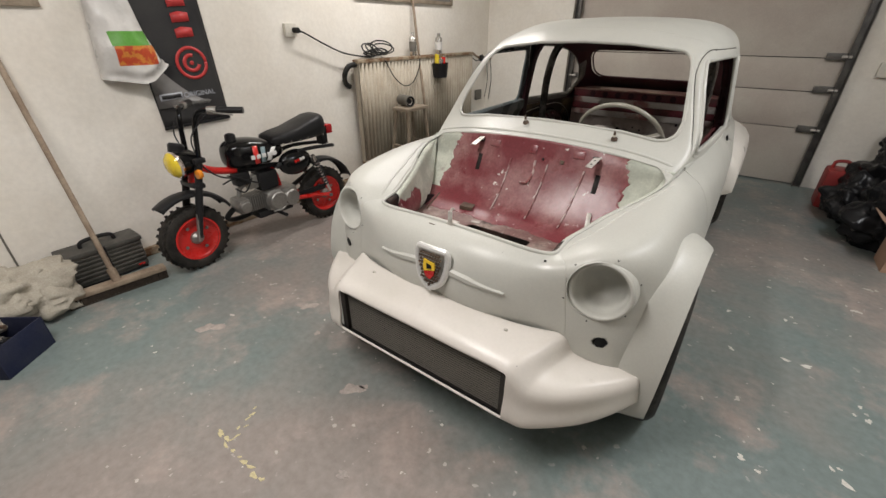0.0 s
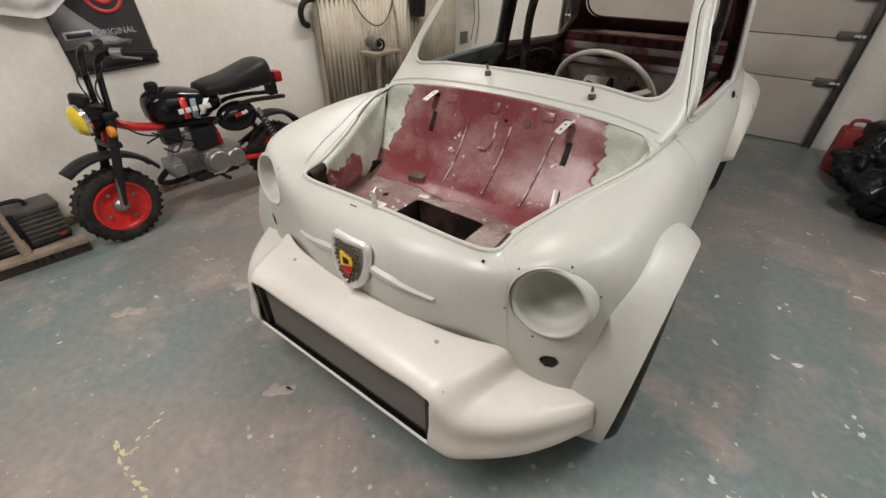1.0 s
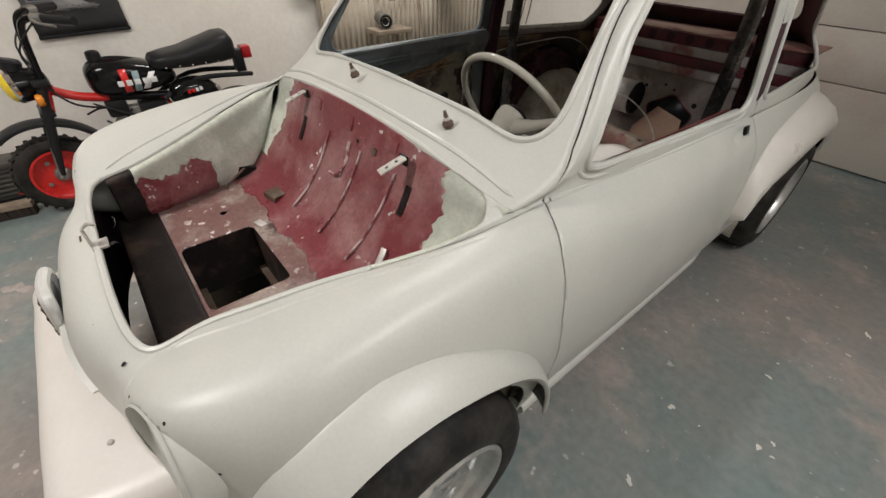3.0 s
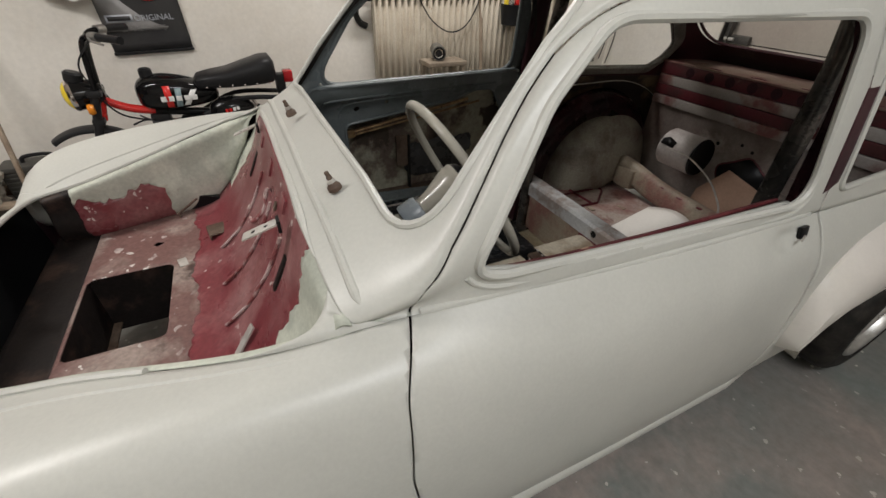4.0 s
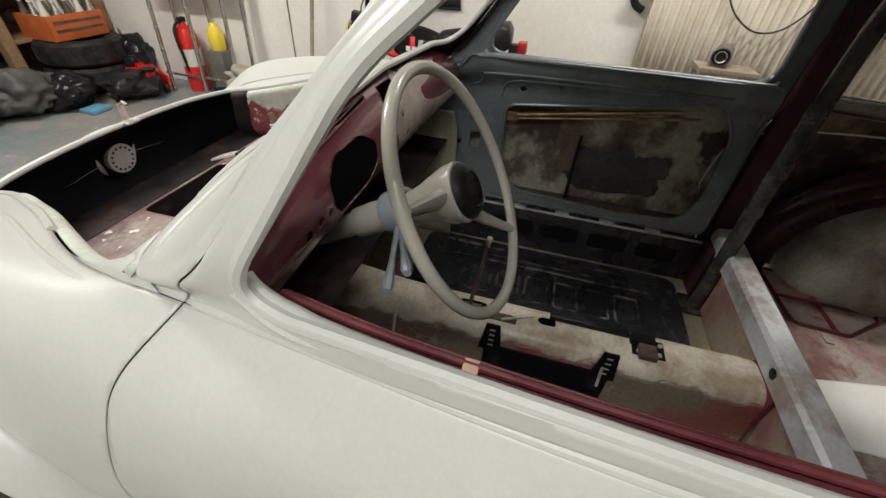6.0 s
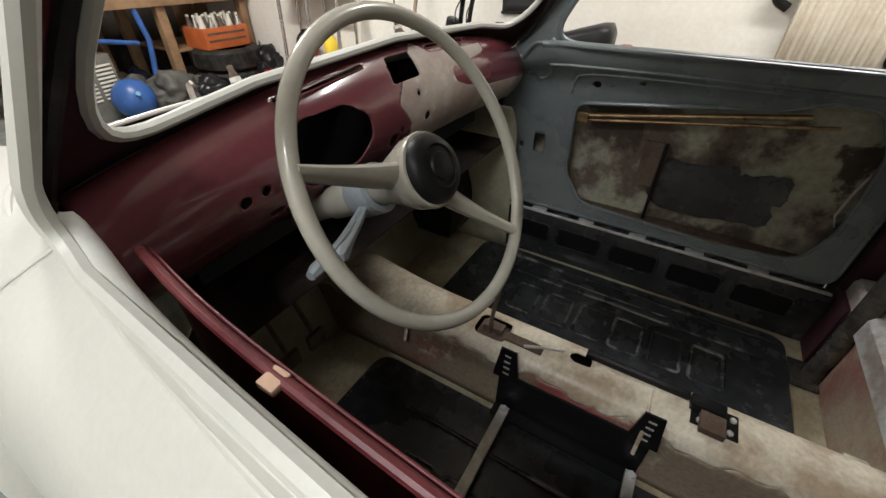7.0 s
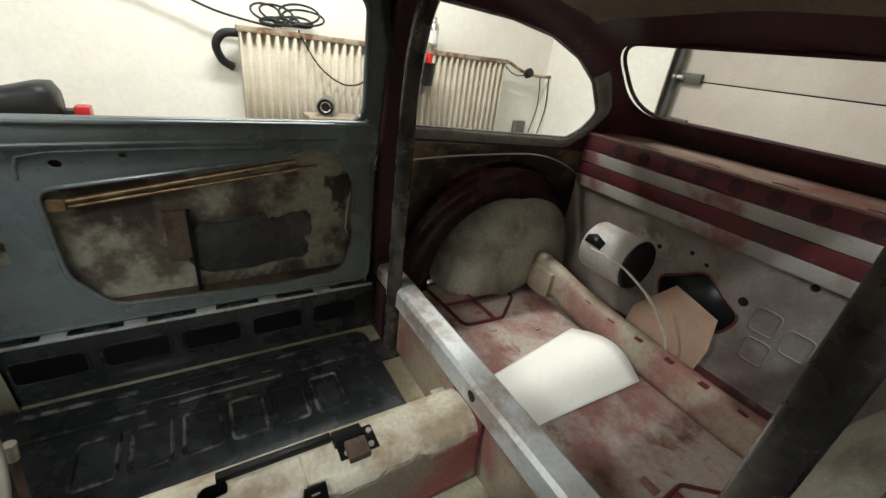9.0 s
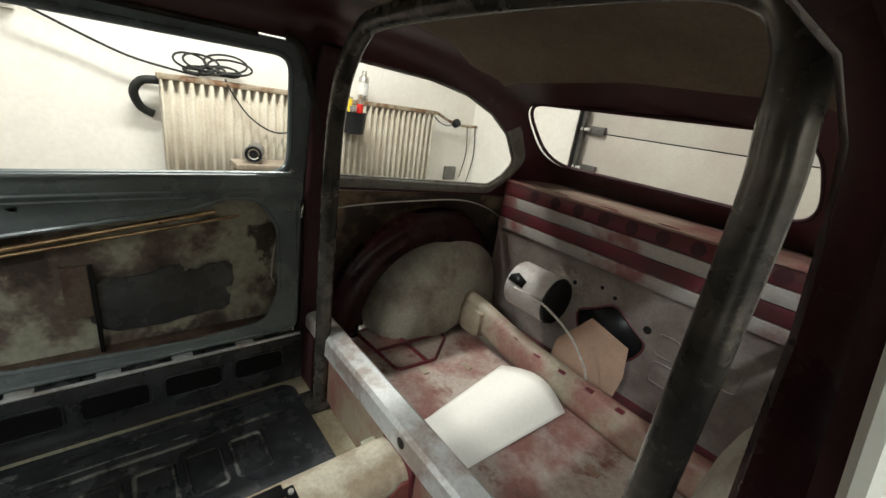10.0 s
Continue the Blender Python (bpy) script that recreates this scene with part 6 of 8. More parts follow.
for i in range(6):
    v = i / 5
    x0, x1 = -.095 - .075 * v, .072 + .010 * v
    rows.append([(x0 + (x1 - x0) * u, 1.925 + .46 * v + .035 * v * math.sin(math.pi * u) + .03 * v * u, .208 + .030 * math.sin(math.pi * u) * (.4 + .6 * v) + .020 * v * (1 - u)) for u in np.linspace(0, 1, 7)])
sheet_bm = Skin(rows, 12, 24).into(bmesh.new())
sheet = lone("fibreglass_sheet", sheet_bm, [SHEET, SHEET], "loose curved white fibreglass sheet lying on the rear floor", "sheet", smooth=60)
thicken(sheet, .003, offset=1.0)
bm = bmesh.new()
fc = bm.faces.new([bm.verts.new(v) for v in ((-.115, 2.585, .238), (-.112, 2.598, .31), (-.015, 2.612, .442), (.125, 2.612, .405), (.142, 2.598, .31), (.135, 2.585, .238))])
card = lone("cardboard_sheet", bm, [CARD, CARD], "brown cardboard sheet leaning on the rear bulkhead", "cardboard", smooth=0)
thicken(card, .004, offset=0)

# roll hoop
hoop = sub("roll_hoop", (0, 1.85, PAN), car, "dark steel roll hoop behind the seats")
pts = curve_pts([(-.436, 1.848, .10), (-.440, 1.850, .60), (-.436, 1.852, .90), (-.418, 1.855, 1.03), (-.395, 1.860, 1.10), (-.35, 1.866, 1.16), (-.28, 1.870, 1.19), (0, 1.872, 1.20), (.30, 1.870, 1.195), (.40, 1.866, 1.178), (.443, 1.858, 1.135), (.458, 1.854, 1.06), (.466, 1.852, .96), (.469, 1.850, .60), (.469, 1.848, .10)], 90)
part("hoop_tube", sweep(bmesh.new(), pts, .0225, 20), TUBE, hoop)
for x in (-.436, .469):
    part("foot_plate", box(bmesh.new(), x - .05, x + .05, 1.80, 1.862, PAN + .004, PAN + .009, .001), TUBE, hoop)


# ---- the mini motorbike by the wall ----
GLOSS = mat("gloss_black_paint", (0.006, 0.006, 0.0065), 0.12, grain=0.05, coat=0.25, shine=0.2)
SATIN = mat("satin_black_steel", (0.018, 0.018, 0.019), 0.35, grain=0.1, shine=0.2)
VINYL = mat("black_vinyl_seat", (0.016, 0.016, 0.017), 0.38, grain=0.12, bump=0.15, bump_scale=120, shine=0.2)
BIKERED = mat("bright_red_paint", (0.62, 0.022, 0.018), 0.28, grain=0.04, coat=0.3)
CASE = mat("sandcast_aluminium", (0.34, 0.33, 0.31), 0.42, 0.75, second=(0.30, 0.29, 0.27), scale=18, grain=0.1, bump=0.1)
LENS = mat("yellow_glass", (0.80, 0.60, 0.05), 0.12, grain=0.05, coat=0.6)
AMBER = mat("amber_plastic", (0.72, 0.24, 0.02), 0.2, grain=0.04)
TAIL = mat("red_lens", (0.42, 0.015, 0.02), 0.15, grain=0.04)
DECAL = mat("white_decal", (0.75, 0.75, 0.73), 0.4, grain=0.03)
TEAL = mat("grey_teal_decal", (0.22, 0.30, 0.32), 0.4, grain=0.03)


def motorbike():
    BX, FY, RY, AZ = -1.64, .015, .905, .184
    bike = thing("mini_motorbike", (BX, .45, 0), "small black and red mini motorbike parked by the wall", "motorbike")

    def at(x, y, z):
        return (BX + x, y, z)

    def bike_wheel(y, turn):
        m = Matrix.Translation(at(0, y, AZ)) @ Matrix.Rotation(radians(turn), 4, "Z") @ Matrix.Rotation(radians(90), 4, "Y")
        w = sub("wheel", at(0, y, AZ), bike)
        prof = [(.114, -.034), (.13, -.044), (.152, -.046), (.170, -.037), (.181, -.016), (.182, .0), (.181, .016), (.170, .037), (.152, .046), (.13, .044), (.114, .034)]
        tyre = part("tyre", lathe(bmesh.new(), prof, m, 56), RUBBER, w, "knobbly black tyre")
        for i in range(30):
            a = 2 * math.pi * i / 30
            for s in (-1, 1):
                part("tread_block", box(bmesh.new(), -.005, .0008, -.0085, .0085, -.013, .013, 0, m @ Matrix.Rotation(a + s * .05, 4, "Z") @ Matrix.Translation((.1755, 0, s * .022)) @ Matrix.Rotation(s * .75, 4, "Y") @ Matrix.Rotation(s * .4, 4, "X")), RUBBER, tyre)
        part("rim", lathe(bmesh.new(), [(.112, -.040), (.122, -.040), (.124, -.033), (.118, -.028), (.106, -.02), (.064, -.012), (.03, -.014), (.03, .014), (.064, .012), (.106, .02), (.118, .028), (.124, .033), (.122, .04), (.112, .04)], m, 48), BIKERED, w, "bright red pressed steel rim")
        part("hub", lathe(bmesh.new(), [(.001, -.045), (.018, -.045), (.034, -.03), (.036, -.012), (.036, .012), (.034, .03), (.018, .045), (.001, .045)], m, 28), CASE, w)
        for i in range(4):
            a = 2 * math.pi * i / 4 + .5
            for s in (-1, 1):
                p = m @ Vector((.075 * math.cos(a), .075 * math.sin(a), s * .019))
                q = m @ Vector((.075 * math.cos(a), .075 * math.sin(a), s * .024))
                part("rim_bolt", rod(bmesh.new(), p, q, .009, 10), CASE, w)

    bike_wheel(FY, 5)
    bike_wheel(RY, 0)
    # fork and bars, turned a little to the open side

    def f(x, y, z):
        return (Matrix.Translation((BX, 0, 0)) @ Matrix.Translation((0, .10, 0)) @ Matrix.Rotation(radians(5), 4, "Z") @ Matrix.Translation((0, -.10, 0))) @ Vector((x, y, z))

    for s in (-1, 1):
        part("fork_leg", sweep(bmesh.new(), [f(s * .062, FY - .005, .20), f(s * .062, .05, .36), f(s * .062, .115, .60)], [.013, .019, .019], 14), SATIN, bike)
        part("fork_slider", rod(bmesh.new(), f(s * .062, FY - .012, .185), f(s * .062, .035, .33), .012, 12), CASE, bike)
        part("handlebar", sweep(bmesh.new(), curve_pts([f(s * .055, .125, .60), f(s * .062, .135, .70), f(s * .070, .15, .80), f(s * .088, .172, .842), f(s * .13, .215, .850), f(s * .20, .275, .848)], 24), .0130, 10), GLOSS, bike)
        part("grip", rod(bmesh.new(), f(s * .15, .232, .850), f(s * .245, .315, .846), .0165, 14), VINYL, bike)
        part("lever_perch", rod(bmesh.new(), f(s * .118, .203, .850), f(s * .15, .232, .850), .02, 12), CASE, bike)
        part("brake_lever", sweep(bmesh.new(), [f(s * .135, .195, .848), f(s * .19, .205, .842), f(s * .25, .25, .834)], .005, 8), CASE, bike)
        part("turn_signal", lathe(bmesh.new(), [(.0005, -.012), (.02, -.012), (.026, 0), (.022, .012), (.0005, .016)], along(f(s * .095, .085, .545), f(s * .095, -.3, .55)), 20), AMBER, bike, "amber turn signal")
        part("signal_stem", rod(bmesh.new(), f(s * .06, .10, .545), f(s * .09, .09, .545), .008, 8), SATIN, bike)
    part("fork_yoke", box(bmesh.new(), -.085, .085, -.03, .03, -.014, .014, .008, Matrix.Translation(f(0, .115, .605)) @ Matrix.Rotation(radians(5), 4, "Z")), SATIN, bike)
    part("fork_yoke", box(bmesh.new(), -.08, .08, -.025, .025, -.014, .014, .008, Matrix.Translation(f(0, .085, .475)) @ Matrix.Rotation(radians(5), 4, "Z")), SATIN, bike)
    m = along(f(0, .118, .60), f(0, -.26, .575))
    lampo = part("headlight", lathe(bmesh.new(), [(.0005, -.035), (.03, -.03), (.056, 0), (.068, .05), (.070, .085)], m, 36), GLOSS, bike, "black headlight shell")
    part("chrome_ring", lathe(bmesh.new(), [(.070, .08), (.074, .09), (.070, .10), (.064, .10)], m, 36), CHROME, lampo)
    part("lens", lathe(bmesh.new(), [(.068, .090), (.064, .106), (.050, .120), (.03, .128), (.0005, .131)], m, 36), LENS, lampo, "yellow headlight lens")
    part("speedometer", lathe(bmesh.new(), [(.0005, 0), (.035, 0), (.038, .035), (.03, .045), (.0005, .045)], along(f(0, .05, .655), f(0, .08, .75)), 24), SATIN, bike)
    # front mudguard
    def guard(name, cy, r, a0, a1, w, turn):
        mm = (lambda x, y, z: f(x, y, z)) if turn else (lambda x, y, z: Vector(at(x, y, z)))
        bm = bmesh.new()
        rings = []
        for a in np.linspace(radians(a0), radians(a1), 26):
            rings.append([bm.verts.new(mm(x, cy - (r - d) * math.cos(a), AZ + (r - d) * math.sin(a))) for x, d in ((-w, .022), (-w * .8, .006), (-w * .4, 0), (0, -.002), (w * .4, 0), (w * .8, .006), (w, .022))])
        for p, q in zip(rings, rings[1:]):
            for i in range(6):
                bm.faces.new((p[i], p[i + 1], q[i + 1], q[i]))
        thicken(part(name, bm, [SATIN, SATIN], bike), .003, offset=0)

    guard("front_mudguard", FY, .262, 55, 150, .05, True)
    guard("rear_mudguard", RY, .255, 70, 165, .052, False)
    # frame
    part("frame_tube", sweep(bmesh.new(), curve_pts([at(0, .13, .56), at(0, .22, .515), at(0, .33, .49)], 14), .020, 12), BIKERED, bike, "red backbone frame")
    part("frame_tube", sweep(bmesh.new(), curve_pts([at(0, .33, .49), at(0, .45, .475), at(0, .60, .455), at(0, .66, .42)], 14), .019, 12), SATIN, bike)
    part("down_tube", sweep(bmesh.new(), curve_pts([at(0, .54, .47), at(0, .57, .40), at(0, .58, .32)], 10), .018, 12), BIKERED, bike)
    part("air_box", box(bmesh.new(), BX - .05, BX + .055, .43, .56, .335, .455, .025), SATIN, bike)
    part("coil_case", box(bmesh.new(), BX - .03, BX + .04, .30, .39, .40, .48, .015), SATIN, bike)
    part("skid_case", box(bmesh.new(), BX - .06, BX + .06, .38, .62, .175, .215, .012), SATIN, bike)
    part("head_tube", rod(bmesh.new(), at(0, .088, .47), at(0, .125, .60), .027, 14), BIKERED, bike)
    for s in (-1, 1):
        part("swing_arm", sweep(bmesh.new(), [at(s * .07, .62, .24), at(s * .075, .78, .215), at(s * .075, RY, AZ)], .014, 10), BIKERED, bike)
        part("seat_stay", sweep(bmesh.new(), curve_pts([at(s * .06, .55, .46), at(s * .075, .72, .53), at(s * .075, .95, .52), at(s * .06, 1.0, .51)], 14), .012, 10), SATIN, bike)
        sh = part("shock_absorber", rod(bmesh.new(), at(s * .095, .80, .49), at(s * .095, RY - .005, .22), .012, 12), CHROME, bike)
        for i in range(9):
            u = .18 + .6 * i / 8
            p = Vector(at(s * .095, .80 + (RY - .805) * u, .49 - .27 * u))
            part("spring_coil", lathe(bmesh.new(), [(.018, -.004), (.022, 0), (.018, .004)], along(p, p + Vector((0, .10, -.27))), 14), SATIN, sh)
        part("axle_nut", rod(bmesh.new(), at(s * .075, RY, AZ), at(s * .10, RY, AZ), .012, 6), CASE, bike)
    # tank, side cover, seat
    bm = bmesh.new()
    rings = []
    for y, w, z0, z1 in ((.275, .02, .55, .60), (.285, .055, .515, .635), (.32, .088, .50, .663), (.40, .10, .495, .668), (.48, .097, .497, .655), (.56, .08, .505, .628), (.62, .055, .515, .60), (.645, .02, .535, .575)):
        n = 20
        rings.append([bm.verts.new(at(w * math.copysign(abs(math.cos(a)) ** .75, math.cos(a)), y, (z0 + z1) / 2 + (z1 - z0) / 2 * math.copysign(abs(math.sin(a)) ** .75, math.sin(a)))) for a in [2 * math.pi * i / n for i in range(n)]])
    for p, q in zip(rings, rings[1:]):
        for i in range(len(p)):
            bm.faces.new((p[i], p[(i + 1) % len(p)], q[(i + 1) % len(p)], q[i]))
    bm.faces.new(rings[0])
    bm.faces.new(rings[-1])
    bmesh.ops.recalc_face_normals(bm, faces=bm.faces)
    tank = part("fuel_tank", bm, GLOSS, bike, "gloss black fuel tank with red, grey and white flashes", smooth=60)
    tank.modifiers.new("smooth", "SUBSURF").levels = 1
    tank.modifiers["smooth"].render_levels = 1
    part("filler_cap", lathe(bmesh.new(), [(.0005, .695), (.02, .695), (.028, .688), (.03, .67), (.03, .655)], pose(BX, .345, 0), 22), SATIN, tank)


    for name, colour, y0, y1, z0, z1, lean in (("red_flash", BIKERED, .405, .435, .525, .625, .0), ("grey_flash", TEAL, .445, .472, .525, .612, .01), ("white_flash", DECAL, .478, .505, .53, .60, .045)):
        bm2 = bmesh.new()
        vs = [bm2.verts.new(v) for v in (at(.1035, y0, z0), at(.1035, y1, z0), at(.0985, y1 + lean, z1), at(.0985, y0 + lean, z1))]
        fc = bm2.faces.new(vs)
        bmesh.ops.recalc_face_normals(bm2, faces=[fc])
        thicken(part(name, bm2, [colour, colour], tank), .002, offset=0)
    for i in range(5):
        y0 = .385 + i * .034
        part("maker_mark", box(bmesh.new(), BX + .1035, BX + .1062, y0, y0 + .024, .553, .577, .001), DECAL, tank)
    bm = bmesh.new()
    bmesh.ops.create_uvsphere(bm, u_segments=28, v_segments=14, radius=1, matrix=Matrix.Translation(at(.055, .690, .465)) @ Matrix.Diagonal((.055, .118, .080, 1)))
    cover = part("side_cover", bm, GLOSS, bike, "gloss black side cover", smooth=60)
    for i in range(4):
        part("maker_mark", box(bmesh.new(), BX + .104, BX + .1125, .655 + i * .019, .669 + i * .019, .475 + i * .003, .491 + i * .003, .001), BIKERED if i < 2 else DECAL, cover)
    bm = bmesh.new()
    rings = []
    for y, w, z0, z1 in ((.545, .06, .60, .635), (.56, .085, .592, .652), (.62, .10, .588, .664), (.70, .105, .585, .675), (.80, .107, .585, .705), (.88, .105, .588, .728), (.925, .098, .595, .73), (.945, .07, .61, .70)):
        n = 20
        rings.append([bm.verts.new(at(w * math.copysign(abs(math.cos(a)) ** .55, math.cos(a)), y, (z0 + z1) / 2 + (z1 - z0) / 2 * math.copysign(abs(math.sin(a)) ** .6, math.sin(a)))) for a in [2 * math.pi * i / n for i in range(n)]])
    for p, q in zip(rings, rings[1:]):
        for i in range(len(p)):
            bm.faces.new((p[i], p[(i + 1) % len(p)], q[(i + 1) % len(p)], q[i]))
    bm.faces.new(rings[0])
    bm.faces.new(rings[-1])
    bmesh.ops.recalc_face_normals(bm, faces=bm.faces)
    seat = part("seat", bm, VINYL, bike, "black vinyl seat", smooth=60)
    for i in range(6):
        part("seat_stud", lathe(bmesh.new(), [(.0055, 0), (.004, .003), (.0005, .004)], along(at(.103, .60 + i * .06, .605), at(.2, .60 + i * .06, .605)), 8), CHROME, seat)
    bm = box(bmesh.new(), BX - .035, BX + .035, .985, 1.035, .585, .645, .008)
    part("tail_light", bm, TAIL, bike, "red tail light")
    part("tail_bracket", box(bmesh.new(), BX - .03, BX + .03, .94, .99, .52, .63, .006), SATIN, bike)
    # engine
    eng = sub("engine", at(0, .48, .28), bike, "grey cast aluminium horizontal engine")
    part("crankcase", box(bmesh.new(), BX - .085, BX + .085, .44, .66, .205, .33, .03), CASE, eng)
    part("flywheel_cover", lathe(bmesh.new(), [(.0005, .03), (.05, .03), (.056, .024), (.06, .0), (.066, -.01)], along(at(.085, .50, .272), at(.2, .50, .272)), 30), CASE, eng)
    part("gear_cover", lathe(bmesh.new(), [(.0005, .022), (.045, .022), (.052, .015), (.055, -.01)], along(at(.085, .60, .262), at(.2, .60, .262)), 26), CASE, eng)
    for i in range(7):
        part("cooling_fin", box(bmesh.new(), BX - .055, BX + .055, .345 + i * .014, .350 + i * .014, .235, .325, .002), CASE, eng)
    part("cylinder_head", box(bmesh.new(), BX - .06, BX + .06, .275, .345, .235, .325, .018), CASE, eng)
    part("head_cover", lathe(bmesh.new(), [(.0005, .018), (.03, .018), (.036, .01), (.038, -.01)], along(at(.058, .305, .28), at(.2, .305, .28)), 22), CASE, eng)
    part("carburettor", box(bmesh.new(), BX - .025, BX + .03, .37, .44, .36, .44, .012), CASE, bike)
    part("intake_pipe", sweep(bmesh.new(), curve_pts([at(0, .31, .33), at(0, .33, .38), at(0, .38, .40)], 8), .014, 10), CASE, bike)
    for a, b, c in ((at(.02, .36, .44), at(.05, .28, .46), at(.04, .22, .44)), (at(.03, .40, .43), at(.06, .33, .37), at(.05, .28, .40)), (at(.03, .12, .60), at(.07, .20, .50), at(.03, .36, .44)), (at(.06, .42, .40), at(.07, .36, .43), at(.03, .26, .48))):
        part("cable", sweep(bmesh.new(), curve_pts([a, b, c], 16), .0045, 8), SATIN, bike)
    for s in (-1, 1):
        a, b = f(s * .13, .205, .848), at(s * .03, .15, .56)
        part("control_cable", sweep(bmesh.new(), curve_pts([a, (Vector(a) + Vector(b)) / 2 + Vector((0, -.07, .02)), b], 16), .0035, 8), SATIN, bike)
    part("exhaust", sweep(bmesh.new(), curve_pts([at(-.03, .28, .26), at(-.06, .24, .20), at(-.10, .35, .16), at(-.11, .60, .20), at(-.12, .95, .33)], 30), .016, 12), SATIN, bike)
    part("foot_peg", rod(bmesh.new(), at(-.16, .50, .19), at(.16, .50, .19), .011, 10), SATIN, bike)
    part("gear_pedal", sweep(bmesh.new(), [at(.10, .56, .235), at(.12, .50, .215), at(.125, .44, .225)], .006, 8), CASE, bike)
    part("chain_guard", box(bmesh.new(), BX + .045, BX + .055, .62, .90, .225, .262, .008), SATIN, bike)


motorbike()


# ---- along the west wall ----
POSTER = mat("black_poster_print", (0.030, 0.030, 0.032), 0.35, second=(0.045, 0.044, 0.044), scale=3, grain=0.05, shine=0.2)
POSTERGREY = mat("grey_poster_print", (0.16, 0.155, 0.15), 0.35, grain=0.05)
POSTERRED = mat("red_poster_print", (0.50, 0.045, 0.045), 0.4, grain=0.05)
PALEPRINT = mat("pale_poster_print", (0.42, 0.44, 0.48), 0.4, grain=0.05)
HEATER = mat("old_cream_radiator", (0.43, 0.385, 0.31), 0.55, second=(0.36, 0.31, 0.24), scale=5, third=(0.22, 0.12, 0.06), third_scale=16, third_edge=(0.68, 0.74), grain=0.08, bump=0.08)
RUSTY = mat("rusty_top_rail", (0.34, 0.28, 0.20), 0.7, second=(0.17, 0.09, 0.045), scale=18, edge=(0.42, 0.58), grain=0.2, bump=0.2)
WOOD = mat("grey_weathered_wood", (0.30, 0.25, 0.19), 0.75, second=(0.22, 0.175, 0.13), scale=9, grain=0.15, bump=0.15)
BROOMWOOD = mat("dusty_broom_wood", (0.34, 0.27, 0.20), 0.7, second=(0.24, 0.18, 0.13), scale=14, grain=0.12)
BRISTLE = mat("dark_bristles", (0.045, 0.035, 0.028), 0.9, grain=0.3, bump=0.4, bump_scale=150, shine=0.2)
CABLE = mat("black_cable", (0.020, 0.020, 0.019), 0.5, grain=0.1, shine=0.2)
PLASTIC = mat("dusty_grey_plastic", (0.115, 0.110, 0.095), 0.6, second=(0.16, 0.15, 0.13), scale=9, grain=0.12, bump=0.1)
CLOTH = mat("dusty_canvas", (0.40, 0.37, 0.31), 0.9, second=(0.30, 0.27, 0.22), scale=7, grain=0.12, bump=0.3, bump_scale=80)
NAVY = mat("navy_steel_box", (0.014, 0.018, 0.045), 0.4, second=(0.025, 0.028, 0.05), scale=8, grain=0.12, shine=0.2)
BAG = mat("white_carrier_bag", (0.66, 0.65, 0.63), 0.3, second=(0.56, 0.55, 0.53), scale=8, grain=0.04, bump=0.25, bump_scale=18)
BAGGREEN = mat("green_print", (0.10, 0.32, 0.04), 0.4, grain=0.1)
BAGRED = mat("orange_red_print", (0.50, 0.07, 0.025), 0.4, second=(0.60, 0.22, 0.04), scale=25, edge=(0.5, 0.55), grain=0.1)
SOCKET = mat("white_plastic", (0.62, 0.59, 0.52), 0.4, grain=0.04)
TIN = mat("bare_tin", (0.55, 0.53, 0.50), 0.25, 0.9, grain=0.05)
W = LEFT


def words(text, size, m, material, parent, name="lettering"):
    cu = bpy.data.curves.new(name, "FONT")
    cu.body, cu.size, cu.extrude = text, size, .0006
    tmp = bpy.data.objects.new(name, cu)
    scene.collection.objects.link(tmp)
    bpy.context.view_layer.update()
    me = bpy.data.meshes.new_from_object(tmp.evaluated_get(bpy.context.evaluated_depsgraph_get()))
    bpy.data.objects.remove(tmp)
    me.transform(m)
    me.materials.clear()
    me.materials.append(material)
    ob = new(name, me)
    ob.parent = parent
    if parent.type == "EMPTY":
        ob.matrix_parent_inverse = Matrix.Translation(-WORLD_AT[parent.name])
    return ob


